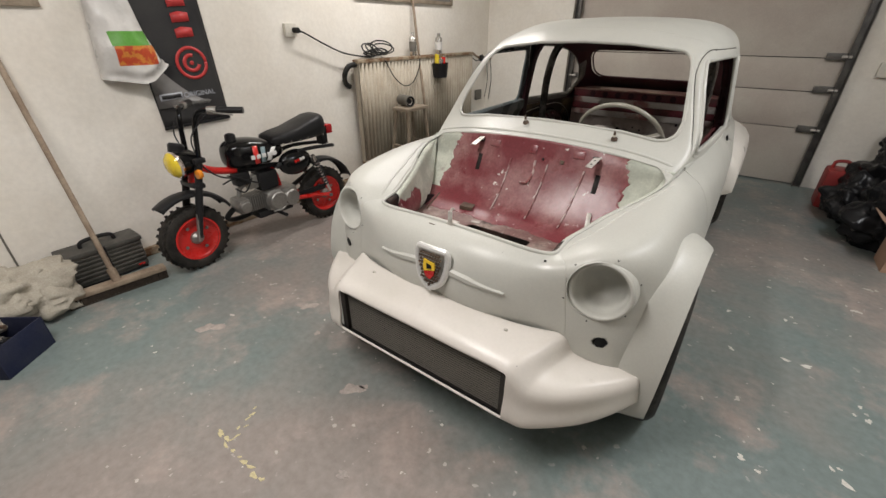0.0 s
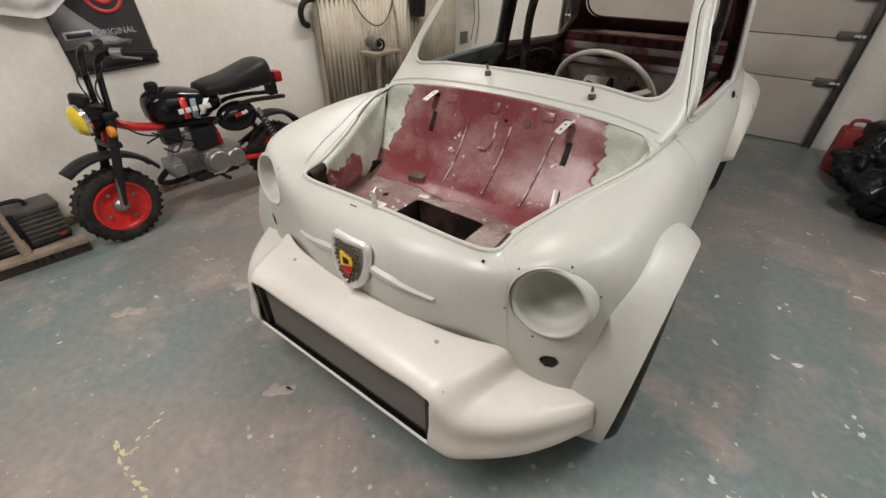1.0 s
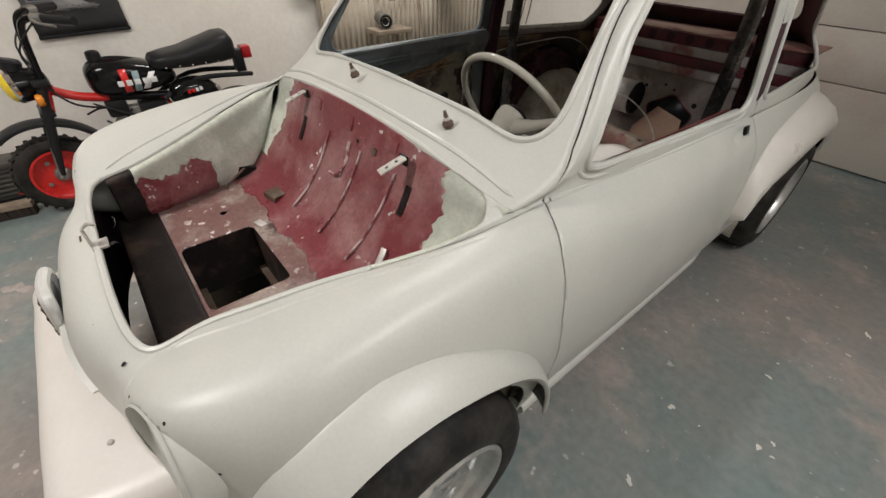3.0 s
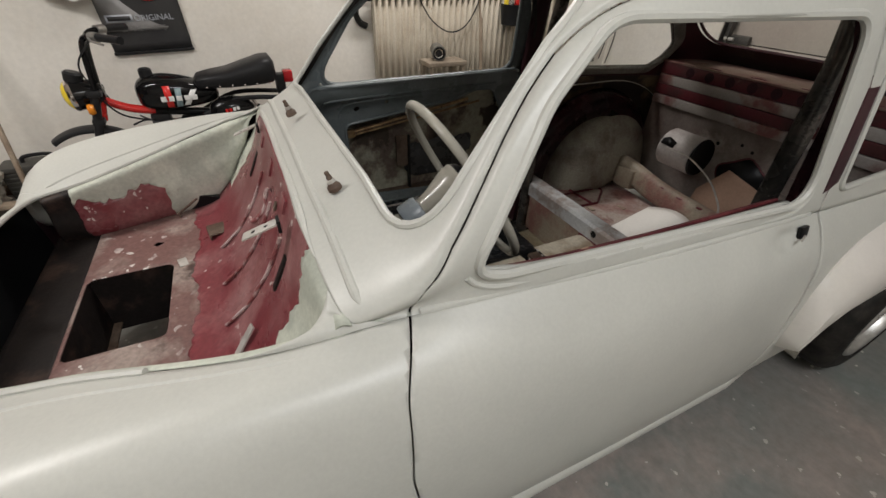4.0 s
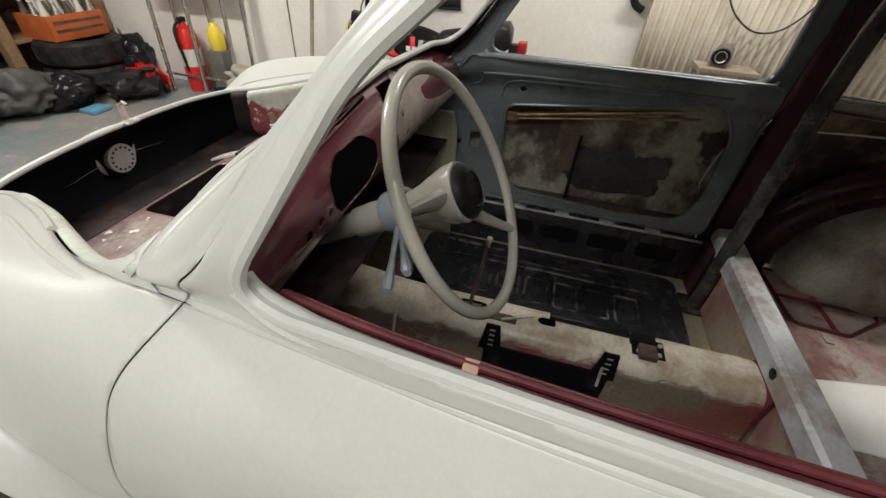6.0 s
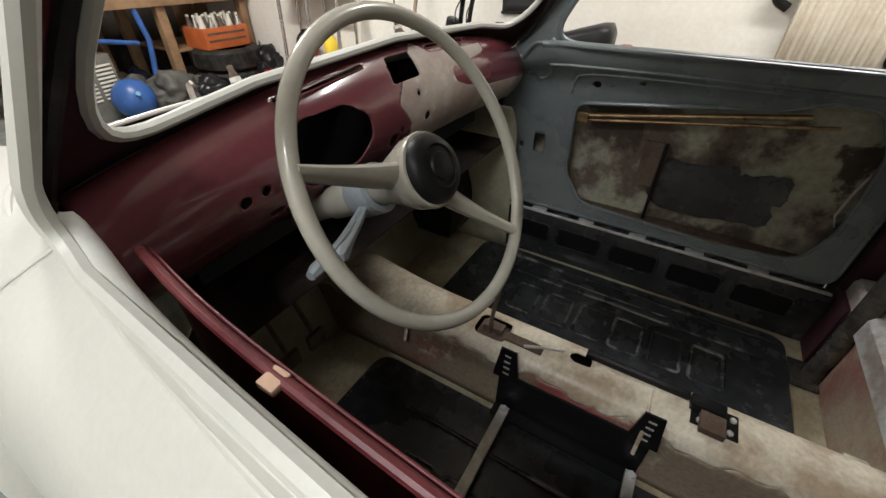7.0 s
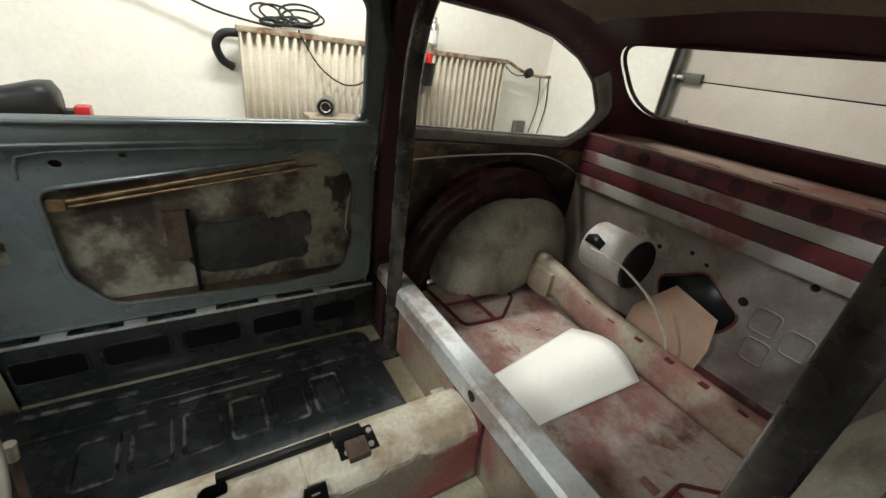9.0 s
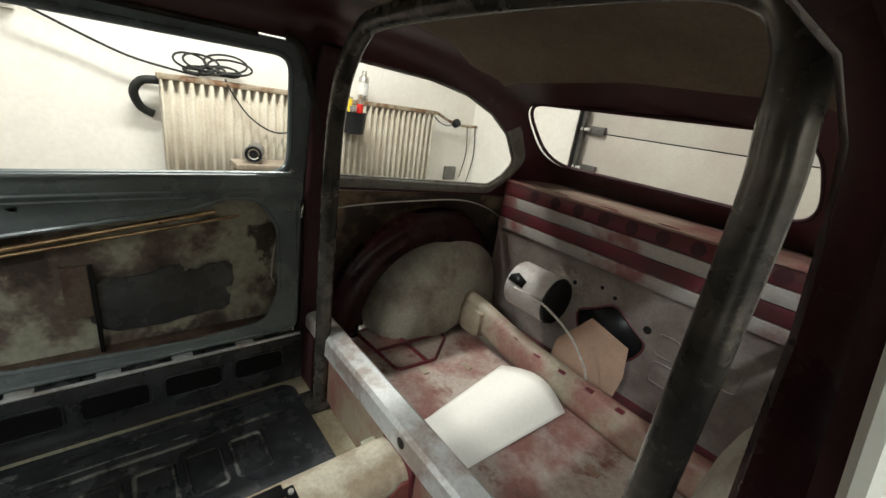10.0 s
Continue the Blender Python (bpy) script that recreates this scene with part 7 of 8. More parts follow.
def poster():
    # hung with a slight lean to the door
    m = Matrix.Translation((W + .004, .372, .705)) @ Matrix.Rotation(radians(2.0), 4, "X")
    p = thing("poster", (W + .01, .37, 1.1), "tall black poster with red marks and a pale title band", "poster")

    def flat(name, x, poly, material):
        bm = bmesh.new()
        fc = bm.faces.new([bm.verts.new(m @ Vector((x, y, z))) for y, z in poly])
        bmesh.ops.recalc_face_normals(bm, faces=[fc])
        ob = part(name, bm, [material, material], p)
        return thicken(ob, .0008, offset=0)

    rows = [[tuple(m @ Vector((.004 + .006 * math.sin(3 * z + 5 * y), y, z))) for z in np.linspace(0, .92, 8)] for y in np.linspace(-.192, .192, 5)]
    thicken(part("sheet", Skin(rows, 12, 20).into(bmesh.new()), [POSTER, POSTER], p, smooth=60), .001, offset=0)
    part("bottom_rail", box(bmesh.new(), 0, .014, -.195, .195, -.006, .008, .002, m), SATIN, p)
    arcp = [(-.19 + .30 * u, .12 + .30 * (1 - u) ** 1.7) for u in np.linspace(0, 1, 16)]
    flat("grey_panel", .0125, [(-.19, .11), (.10, .11)] + [(a, b) for a, b in arcp[::-1]], POSTERGREY)
    flat("title_band", .0135, [(-.168, .150), (-.045, .150), (-.045, .186), (-.168, .186)], PALEPRINT)
    flat("maker_bar", .0148, [(-.158, .158), (-.055, .158), (-.055, .178), (-.158, .178)], POSTER)
    words("ORIGINAL", .040, m @ Matrix.Translation((.0145, -.040, .153)) @ Matrix(((0, 0, 1, 0), (1, 0, 0, 0), (0, 1, 0, 0), (0, 0, 0, 1))), PALEPRINT, p)
    words("SPARE PARTS", .036, m @ Matrix.Translation((.0138, -.115, .105)) @ Matrix(((0, 0, 1, 0), (1, 0, 0, 0), (0, 1, 0, 0), (0, 0, 0, 1))), POSTERGREY, p)
    c = (.06, .33)
    for r0, r1, a0, a1 in ((.070, .088, 0, 6.30), (.030, .050, 1.2, 6.0), (.0, .012, 0, 6.3)):
        bm = bmesh.new()
        prev = None
        for a in np.linspace(a0, a1, 40):
            q = [bm.verts.new(m @ Vector((.0138, c[0] + r * math.cos(a), c[1] + r * math.sin(a)))) for r in (max(r0, .0004), r1)]
            if prev:
                bm.faces.new((prev[0], q[0], q[1], prev[1]))
            prev = q
        thicken(part("round_mark", bm, [POSTERRED, POSTERRED], p), .001, offset=0)
    for i in range(5):
        z = .46 + i * .075
        flat("maker_bar", .0138, [(.02, z), (.115, z + .005), (.115, z + .048), (.06, z + .055), (.02, z + .043)], POSTERRED)


poster()


def carrier_bag():
    b = thing("carrier_bag", (W + .08, .12, 1.0), "white plastic carrier bag with green and red print", "bag")
    noise_at = lambda y, z, k: noise.noise(Vector((y * 9 + k, z * 7, k))) * .035

    def surf(y, z, frontside):
        u = (y + .02 - .13) / .17
        fat = .10 * max(0, 1 - u * u) * min(1, max(.25, (1.50 - z) / .35)) * (1 if z > 1.02 else .8)
        return W + .012 + (fat + noise_at(y, z, 1) + .02 if frontside else 0)

    rows = []
    for z in np.linspace(.985, 1.52, 22):
        t = (z - .985) / .535
        w0, w1 = -.035 + .05 * t, .285 - .14 * t ** .6
        lowz = z
        rows.append([(surf(y, z, True) if 0 < i < 17 else W + .012, y, z - .03 * (1 - t) * (1 - abs((y - .12) / .16)) + (.0 if t > .1 else .05 * max(0, (y - .18) / .1))) for i, y in enumerate(np.linspace(w0, w1, 18))])
    skin = Skin(rows, 60, 60)
    green = lambda p: np.minimum.reduce([p[:, 2] - 1.135, 1.20 - p[:, 2], p[:, 1] - .03, .20 - p[:, 1]])
    red = lambda p: np.minimum.reduce([p[:, 2] - 1.045, 1.135 - p[:, 2], p[:, 1] - .035, .215 - p[:, 1]])
    bm = skin.cut(lambda p, s: -np.maximum(green(p), red(p))).into(bmesh.new(), False, 0)
    skin.cut(lambda p, s: green(p)).into(bm, False, 1)
    skin.cut(lambda p, s: red(p)).into(bm, False, 2)
    bmesh.ops.remove_doubles(bm, verts=bm.verts, dist=.0003)
    part("bag_body", bm, [BAG, BAGGREEN, BAGRED], b, smooth=80)
    part("bag_handle", sweep(bmesh.new(), curve_pts([(W + .06, .06, 1.50), (W + .03, .10, 1.62), (W + .012, .11, 1.66)], 10), .012, 8, False, .4), BAG, b)
    part("hook", sweep(bmesh.new(), [(W - .002, .11, 1.665), (W + .02, .11, 1.66), (W + .025, .11, 1.675)], .004, 8), SATIN, b)


carrier_bag()


def frame_on_wall(y0, y1, z0, name, label):
    fr = thing(name, (W, (y0 + y1) / 2, z0), label, "picture frame")
    for a in ((y0, y1, z0, z0 + .03), (y0, y1, z0 + .37, z0 + .40), (y0, y0 + .03, z0 + .03, z0 + .37), (y1 - .03, y1, z0 + .03, z0 + .37)):
        part("frame_side", box(bmesh.new(), W, W + .02, a[0], a[1], a[2], a[3], .003), WOOD, fr)
    part("picture", box(bmesh.new(), W, W + .006, y0 + .03, y1 - .03, z0 + .03, z0 + .37), POSTERGREY, fr)


frame_on_wall(-.55, -.16, 1.295, "picture_frame", "grey wooden picture frame on the wall")
frame_on_wall(1.75, 3.05, 1.42, "picture_frame", "long grey wooden frame on the wall")


def broom():
    b = thing("broom", (-1.715, -.37, 0), "wide wooden floor broom with dark bristles leaning on the wall", "broom")
    m = pose(-1.715, -.375, 0, 0, 0, 83)
    part("head", box(bmesh.new(), -.215, .215, -.03, .03, .045, .07, .006, m), BROOMWOOD, b)
    bm = bmesh.new()
    rnd = random.Random(3)
    for i in range(86):
        for j in range(5):
            x, y = -.21 + .42 * i / 85, -.024 + .012 * j
            box(bm, -.0022, .0022, -.003, .003, 0, .046, 0, m @ Matrix.Translation((x + rnd.uniform(-.001, .001), y, 0)) @ Matrix.Rotation(rnd.uniform(-.08, .08), 4, "Y"))
    tagged(part("bristles", bm, BRISTLE, b, smooth=0), kind="stuff")
    part("handle", rod(bmesh.new(), (-1.715, -.375, .06), (W + .02, -.385, 1.12), .0125, 14), BROOMWOOD, b)
    part("socket", rod(bmesh.new(), (-1.715, -.375, .06), (-1.738, -.376, .13), .02, 14), BROOMWOOD, b)


broom()


DARKCASE = mat("dusty_dark_plastic", (0.065, 0.062, 0.055), 0.55, second=(0.12, 0.115, 0.10), scale=7, edge=(0.5, 0.7), grain=0.15)


def tool_case():
    c = thing("tool_case", (-1.95, -.34, 0), "dusty dark ribbed plastic tool case standing by the wall", "tool case")
    for y0, y1 in ((-.52, -.352), (-.345, -.17)):
        half = part("case_half", box(bmesh.new(), -2.02, -1.885, y0, y1, .012, .185, .018), DARKCASE, c)
        for k in range(6):
            part("rib", box(bmesh.new(), -1.886, -1.878, y0 + .012, y1 - .012, .035 + k * .024, .045 + k * .024, .002), DARKCASE, half)
    part("lid", box(bmesh.new(), -2.03, -1.875, -.525, -.165, .172, .20, .01), DARKCASE, c)
    part("foot", box(bmesh.new(), -2.01, -1.89, -.51, -.18, 0, .014, .003), SATIN, c)
    part("centre_strap", box(bmesh.new(), -1.89, -1.874, -.36, -.335, .02, .20, .003), SATIN, c)
    part("handle", sweep(bmesh.new(), curve_pts([(-1.95, -.42, .198), (-1.95, -.41, .228), (-1.95, -.345, .236), (-1.95, -.28, .228), (-1.95, -.27, .198)], 20), .010, 10), SATIN, c)
    part("label_mark", box(bmesh.new(), -1.8775, -1.876, -.225, -.195, .03, .04), BIKERED, c)


tool_case()


def crumpled(name, at, size, seed, material, label, category, levels=4, amount=.32, kind=""):
    bm = bmesh.new()
    bmesh.ops.create_icosphere(bm, subdivisions=levels, radius=1)
    for v in bm.verts:
        d = v.co.normalized()
        k = 1 + amount * noise.noise(d * 1.4 + Vector((seed, 0, 0))) + amount * .6 * noise.noise(d * 3.6 + Vector((0, seed, 0))) + amount * .35 * abs(noise.noise(d * 8 + Vector((0, 0, seed))))
        v.co = Vector((at[0] + size[0] * d.x * k, at[1] + size[1] * d.y * k, max(at[2] - size[2], at[2] + size[2] * d.z * k)))
    low = min(v.co.z for v in bm.verts)
    for v in bm.verts:
        v.co.z += .001 - low + at[2] - size[2]
    return lone(name, bm, material, label, category, kind=kind, smooth=70)


crumpled("canvas_sheet", (-1.83, -.80, .13), (.17, .26, .13), 2.0, CLOTH, "crumpled dusty canvas dust sheet on the floor", "cloth", 5, .5)
crumpled("canvas_sheet", (-1.78, -.62, .07), (.12, .12, .07), 7.0, CLOTH, "folded end of a dusty canvas sheet on the floor", "cloth", 4, .4)


def navy_box():
    b = thing("tool_tray", (-1.5, -.86, 0), "open navy steel tool tray with loose tools", "tool box")
    m = pose(-1.555, -.885, 0, 0, 0, 38)
    for a in ((-.16, .16, -.11, -.105, 0, .14), (-.16, .16, .105, .11, 0, .14), (-.16, -.155, -.105, .105, 0, .14), (.155, .16, -.105, .105, 0, .14), (-.155, .155, -.105, .105, 0, .006)):
        part("side", box(bmesh.new(), *a, .001, m), NAVY, b)
    rnd = random.Random(11)
    for i in range(7):
        p = m @ Vector((rnd.uniform(-.12, .02), rnd.uniform(-.08, .08), .10 + .012 * i / 2))
        q = m @ Vector((rnd.uniform(-.02, .13), rnd.uniform(-.08, .08), .11 + .012 * i / 2))
        rod_ob = lone("hand_tool", rod(bmesh.new(), p, q, rnd.choice((.006, .009, .014)), 10), (SATIN, TIN, BROWN)[i % 3], "loose steel hand tool lying in the tray", "tool", group="tools in the tray")


navy_box()


def heater():
    h = thing("wall_radiator", (-1.95, 2.45, .16), "old cream corrugated steel wall radiator with a rusty top", "radiator")
    y0, y1, z0, z1 = 1.63, 3.30, .17, .985
    bm = bmesh.new()
    n = int((y1 - y0) / .0055)
    pts = []
    for i in range(n + 1):
        y = y0 + (y1 - y0) * i / n
        c = math.cos(2 * math.pi * (y - y0) / .044)
        pts.append((-1.937 + .013 * math.copysign(min(1, abs(c) * 1.5), c), y))
    for z_ in (0,):
        cols = [[bm.verts.new((x, y, z0)), bm.verts.new((x, y, z1))] for x, y in pts]
        for a, b in zip(cols, cols[1:]):
            bm.faces.new((a[0], b[0], b[1], a[1]))
    bmesh.ops.recalc_face_normals(bm, faces=bm.faces)
    thicken(part("front_sheet", bm, [HEATER, HEATER], h, smooth=60), .003, offset=0)
    part("back_sheet", box(bmesh.new(), -1.99, -1.965, y0, y1, z0, z1, .004), HEATER, h)
    part("top_rail", box(bmesh.new(), -1.985, -1.92, y0 - .012, y1 + .012, z1 - .012, z1 + .016, .006), RUSTY, h, "rusty chipped top rail")
    part("bottom_rail", box(bmesh.new(), -1.985, -1.925, y0 - .008, y1 + .008, z0 - .012, z0 + .014, .006), RUSTY, h)
    for y in (y0, y1):
        part("end_sheet", box(bmesh.new(), -1.965, -1.938, y - .004, y + .004, z0, z1, .001), HEATER, h)
    for y in (1.95, 2.95):
        part("wall_bracket", box(bmesh.new(), W, -1.985, y - .02, y + .02, .35, .42, .003), RUSTY, h)
    part("feed_pipe", sweep(bmesh.new(), curve_pts([(W + .02, 1.60, .80), (W + .03, 1.55, .83), (W + .06, 1.525, .90), (W + .075, 1.56, .955), (W + .08, 1.63, .965)], 24), .020, 12), CABLE, h, "black lagged feed pipe")
    part("return_pipe", sweep(bmesh.new(), curve_pts([(-1.96, 3.30, .985), (-1.965, 3.36, .985), (-1.975, 3.46, .95), (-1.98, 3.56, .925), (-1.982, 3.68, .915), (-1.982, 3.79, .918)], 24), .011, 12), RUSTY, h)
    part("thin_cable", sweep(bmesh.new(), curve_pts([(-1.955, 3.31, .97), (-1.96, 3.38, .925), (-1.965, 3.46, .905), (-1.97, 3.54, .92)], 16), .004, 8), CABLE, h)
    part("pipe_valve", lathe(bmesh.new(), [(.0005, -.02), (.03, -.02), (.034, .0), (.03, .025), (.0005, .03)], along((-1.97, 3.555, .928), (-1.9, 3.555, .96)), 14), SATIN, h)


heater()

# socket, cable and coil
sk = thing("wall_socket", (W, 1.12, 1.20), "double white wall socket with a black plug", "socket")
part("plate", box(bmesh.new(), W, W + .028, 1.075, 1.165, 1.165, 1.245, .006), SOCKET, sk)
part("outlet", lathe(bmesh.new(), [(.02, .0285), (.018, .0265), (.0005, .0265)], along((W, 1.10, 1.205), (W + .1, 1.10, 1.205)), 18), PLASTIC, sk)
part("plug", rod(bmesh.new(), (W + .025, 1.142, 1.205), (W + .065, 1.150, 1.203), .018, 14), CABLE, sk)
lead = thing("extension_lead", (W + .05, 1.85, 1.0), "black extension lead coiled on top of the radiator", "cable")
part("lead", sweep(bmesh.new(), curve_pts([(W + .06, 1.15, 1.203), (W + .07, 1.20, 1.185), (W + .06, 1.35, 1.12), (W + .06, 1.52, 1.055), (W + .06, 1.68, 1.025), (-1.95, 1.80, 1.012)], 40), .0055, 8), CABLE, lead)
rnd = random.Random(4)
for i in range(9):
    cy, r = 1.80 + rnd.uniform(-.05, .16), rnd.uniform(.055, .11)
    tilt, yaw_ = rnd.uniform(.15, 1.1), rnd.uniform(-.5, .5)
    c = Vector((-1.952, cy, 1.008 + r * abs(math.sin(tilt))))
    rm = Matrix.Translation(c) @ Matrix.Rotation(yaw_, 4, "Z") @ Matrix.Rotation(tilt, 4, "Y")
    part("coil", sweep(bmesh.new(), [rm @ Vector((.55 * r * math.cos(a), r * math.sin(a), 0)) for a in np.linspace(0, 2 * math.pi, 28, endpoint=False)], .0055, 8, True), CABLE, lead)
part("hanging_loop", sweep(bmesh.new(), curve_pts([(-1.955, 1.92, 1.01), (-1.915, 1.93, .97), (-1.905, 2.02, .84), (-1.905, 2.15, .765), (-1.905, 2.27, .79), (-1.91, 2.36, .90), (-1.93, 2.40, 1.01)], 40), .0045, 8), CABLE, lead)


def spray_can(y, z, h, label):
    c = thing("spray_can", (-1.952, y, z), label, "spray can", group="cans on the radiator")
    part("can", lathe(bmesh.new(), [(.0005, 0), (.030, 0), (.0325, .004), (.0325, h * .74), (.030, h * .78), (.017, h * .84)], pose(-1.952, y, z), 24), TIN, c)
    part("cap", lathe(bmesh.new(), [(.018, h * .83), (.016, h * .98), (.010, h), (.0005, h)], pose(-1.952, y, z), 20), TIN, c)
    part("label_band", lathe(bmesh.new(), [(.0333, h * .2), (.0333, h * .6)], pose(-1.952, y, z), 24), BAG if h < .19 else PLASTIC, c)


spray_can(2.33, 1.001, .19, "tall silver spray can standing on the radiator")
spray_can(2.72, 1.001, .18, "silver spray can with a pale band on the radiator")


def basket():
    b = thing("hanging_basket", (-1.87, 2.62, .80), "black plastic tub of small tins hung on the radiator", "tub")
    bm = lathe(bmesh.new(), [(.0005, .80), (.060, .80), (.066, .805), (.078, .925), (.082, .93), (.078, .93), (.064, .81), (.0005, .808)], pose(-1.858, 2.62, 0), 28)
    part("tub", bm, SATIN, b)
    part("tub_hook", sweep(bmesh.new(), [(-1.93, 2.60, .925), (-1.945, 2.60, 1.0), (-1.955, 2.60, 1.004)], .004, 8), SATIN, b)
    for i, (x, y, h, m_) in enumerate(((-1.88, 2.59, 1.01, LENS), (-1.85, 2.65, .985, BIKERED), (-1.84, 2.60, .96, TIN), (-1.87, 2.64, .97, BROWN))):
        t = thing("small_tin", (x, y, .81), "small coloured tin standing in the tub", "tin", group="tins in the tub")
        part("tin_body", rod(bmesh.new(), (x, y, .81), (x + .006, y, h), .022, 16), m_, t)
        part("tin_lid", rod(bmesh.new(), (x + .006, y, h - .004), (x + .006, y, h + .005), .0225, 16), TIN, t)


basket()


def pole(y):
    lone("wooden_pole", rod(bmesh.new(), (-1.84, y + .06, .0), (W + .02, y + .02, 1.62), .012, 14), BROOMWOOD, "long thin wooden pole leaning on the wall", "pole")


pole(2.38)


def stool():
    s = thing("step_stool", (-1.75, 2.03, 0), "grey paint-splashed wooden step stool", "stool")
    part("top", box(bmesh.new(), -1.845, -1.665, 1.90, 2.18, .590, .618, .006), WOOD, s)
    for sx, sy in ((-1, -1), (-1, 1), (1, -1), (1, 1)):
        part("leg", sweep(bmesh.new(), [(-1.755 + sx * .07, 2.04 + sy * .11, .59), (-1.755 + sx * .11, 2.04 + sy * .17, 0)], .016, 4), WOOD, s)
    part("step", box(bmesh.new(), -1.68, -1.58, 1.91, 2.17, .295, .318, .004), WOOD, s)
    for y in (1.90, 2.18):
        part("brace", box(bmesh.new(), -1.84, -1.65, y - .01, y + .01, .27, .30, .003), WOOD, s)
    # dark cylinder with a recessed front; its use is unclear
    k = thing("dark_cylinder", (-1.75, 2.0, .618), "small dark grey cylinder with a recessed front lying on the stool", "lamp")
    m = along((-1.83, 2.03, .665), (-1.70, 1.985, .665))
    part("barrel", lathe(bmesh.new(), [(.0005, -.05), (.036, -.05), (.044, -.04), (.045, .09), (.047, .10), (.047, .125), (.041, .127)], m, 28), PLASTIC, k)
    part("front_glass", lathe(bmesh.new(), [(.041, .122), (.036, .112), (.0005, .108)], m, 28), SATIN, k)
    part("inner_ring", lathe(bmesh.new(), [(.03, .113), (.028, .117), (.022, .113)], m, 28), TIN, k)


stool()

# skirting strip of broken plaster along the wall
lone("baseboard", box(bmesh.new(), W, W + .03, -1.0, 3.75, 0, .05, .006), RUSTY, "worn brown wall footing strip", "skirting", kind="structure")

# ---- the garage door's rails and the wall beside it ----
RAIL = mat("dark_galvanised_track", (0.14, 0.135, 0.125), 0.45, 0.6, second=(0.09, 0.085, 0.08), scale=12, grain=0.12)


def track(x, s):
    t = thing("door_track", (x, BACK - .03, 0), "steel track of the sectional garage door", "door track", kind="structure")
    part("channel_web", box(bmesh.new(), x - .022, x + .022, BACK - .012, BACK - .004, 0, 2.2, .001), RAIL, t)
    part("channel_lip", box(bmesh.new(), x - .026, x - .021, BACK - .045, BACK - .004, 0, 2.2, .001), RAIL, t)
    part("channel_lip", box(bmesh.new(), x + .021, x + .026, BACK - .045, BACK - .004, 0, 2.2, .001), RAIL, t)
    for z in (.48, .79, 1.03, 1.58):
        part("hinge_plate", box(bmesh.new(), x - s * .15, x - s * .02, BACK - .012, BACK + .018, z - .025, z + .025, .003), RAIL, t)
        part("roller", rod(bmesh.new(), (x - s * .06, BACK - .028, z), (x, BACK - .028, z), .011, 12), PLATE, t)


track(1.185, 1)
track(-.99, -1)
eb = thing("junction_box", (1.43, BACK, .95), "pale plastic junction box on the wall", "junction box")
part("cover", box(bmesh.new(), 1.36, 1.50, BACK - .04, BACK, .90, 1.0, .006), SOCKET, eb)
part("conduit", rod(bmesh.new(), (1.43, BACK - .018, 1.0), (1.43, BACK - .018, 2.3), .009, 10), SOCKET, eb)
for y, z0, z1, x in ((3.69, .50, .905, -1.982), (3.775, .46, .91, -1.98)):
    lone("hanging_wire", sweep(bmesh.new(), curve_pts([(x, y, z1), (x + .02, y + .01, (z0 + z1) / 2), (x + .01, y - .02, z0)], 14), .004, 8), CABLE, "thin grey wire hanging from the pipe", "wire")
lone("wall_plate", box(bmesh.new(), W, W + .03, 3.55, 3.66, .47, .58, .004), PLASTIC, "small grey box on the wall", "box")

# ---- the heap in the north-east corner ----
DULLRED = mat("faded_red_plastic", (0.28, 0.022, 0.02), 0.45, second=(0.20, 0.02, 0.018), scale=6, grain=0.08)
BINBAG = mat("black_bin_liner", (0.012, 0.012, 0.013), 0.22, grain=0.1, bump=0.3, bump_scale=14, shine=0.2)
crumpled("bin_bag", (1.62, 3.15, .24), (.26, .34, .24), 1.3, BINBAG, "full black bin bag on the floor", "bag", 5, .4)
crumpled("bin_bag", (1.60, 2.66, .20), (.22, .22, .20), 5.1, BINBAG, "knotted black bin bag on the floor", "bag", 5, .42)
crumpled("bin_bag", (1.72, 3.45, .52), (.20, .22, .16), 9.4, BINBAG, "black bin bag lying on the heap", "bag", 5, .4)
crumpled("bin_bag", (1.70, 2.85, .50), (.18, .22, .14), 12.4, BINBAG, "black bin bag on top of the heap", "bag", 5, .4)
crumpled("paper_bag", (1.70, 3.25, .70), (.13, .12, .06), 3.3, CLOTH, "pale crumpled paper bag on the heap", "bag", 4, .5)
crumpled("bin_bag", (1.47, 3.02, .17), (.17, .19, .17), 7.7, BINBAG, "small black bin bag in front of the can", "bag", 5, .42)
can = thing("fuel_can", (1.36, 3.35, 0), "red plastic fuel can standing in the heap", "fuel can")
part("body", box(bmesh.new(), 1.27, 1.44, 3.25, 3.45, .0, .30, .03), DULLRED, can)
part("handle", sweep(bmesh.new(), curve_pts([(1.30, 3.35, .295), (1.31, 3.35, .345), (1.38, 3.35, .35), (1.41, 3.35, .295)], 16), .012, 10), DULLRED, can)
part("cap", rod(bmesh.new(), (1.415, 3.35, .29), (1.43, 3.35, .335), .025, 14), SATIN, can)
cb = thing("cardboard_box", (1.66, 2.36, 0), "open brown cardboard box with a bent flap", "box")
for a in ((1.53, 1.80, 2.255, 2.26, 0, .22), (1.53, 1.80, 2.455, 2.46, 0, .22), (1.53, 1.535, 2.26, 2.455, 0, .22), (1.795, 1.80, 2.26, 2.455, 0, .22), (1.535, 1.795, 2.26, 2.455, 0, .006)):
    part("side", box(bmesh.new(), *a), CARD, cb)
part("flap", box(bmesh.new(), -.13, .13, 0, .005, 0, .12, 0, pose(1.665, 2.46, .22, -60, 0, 0)), CARD, cb)
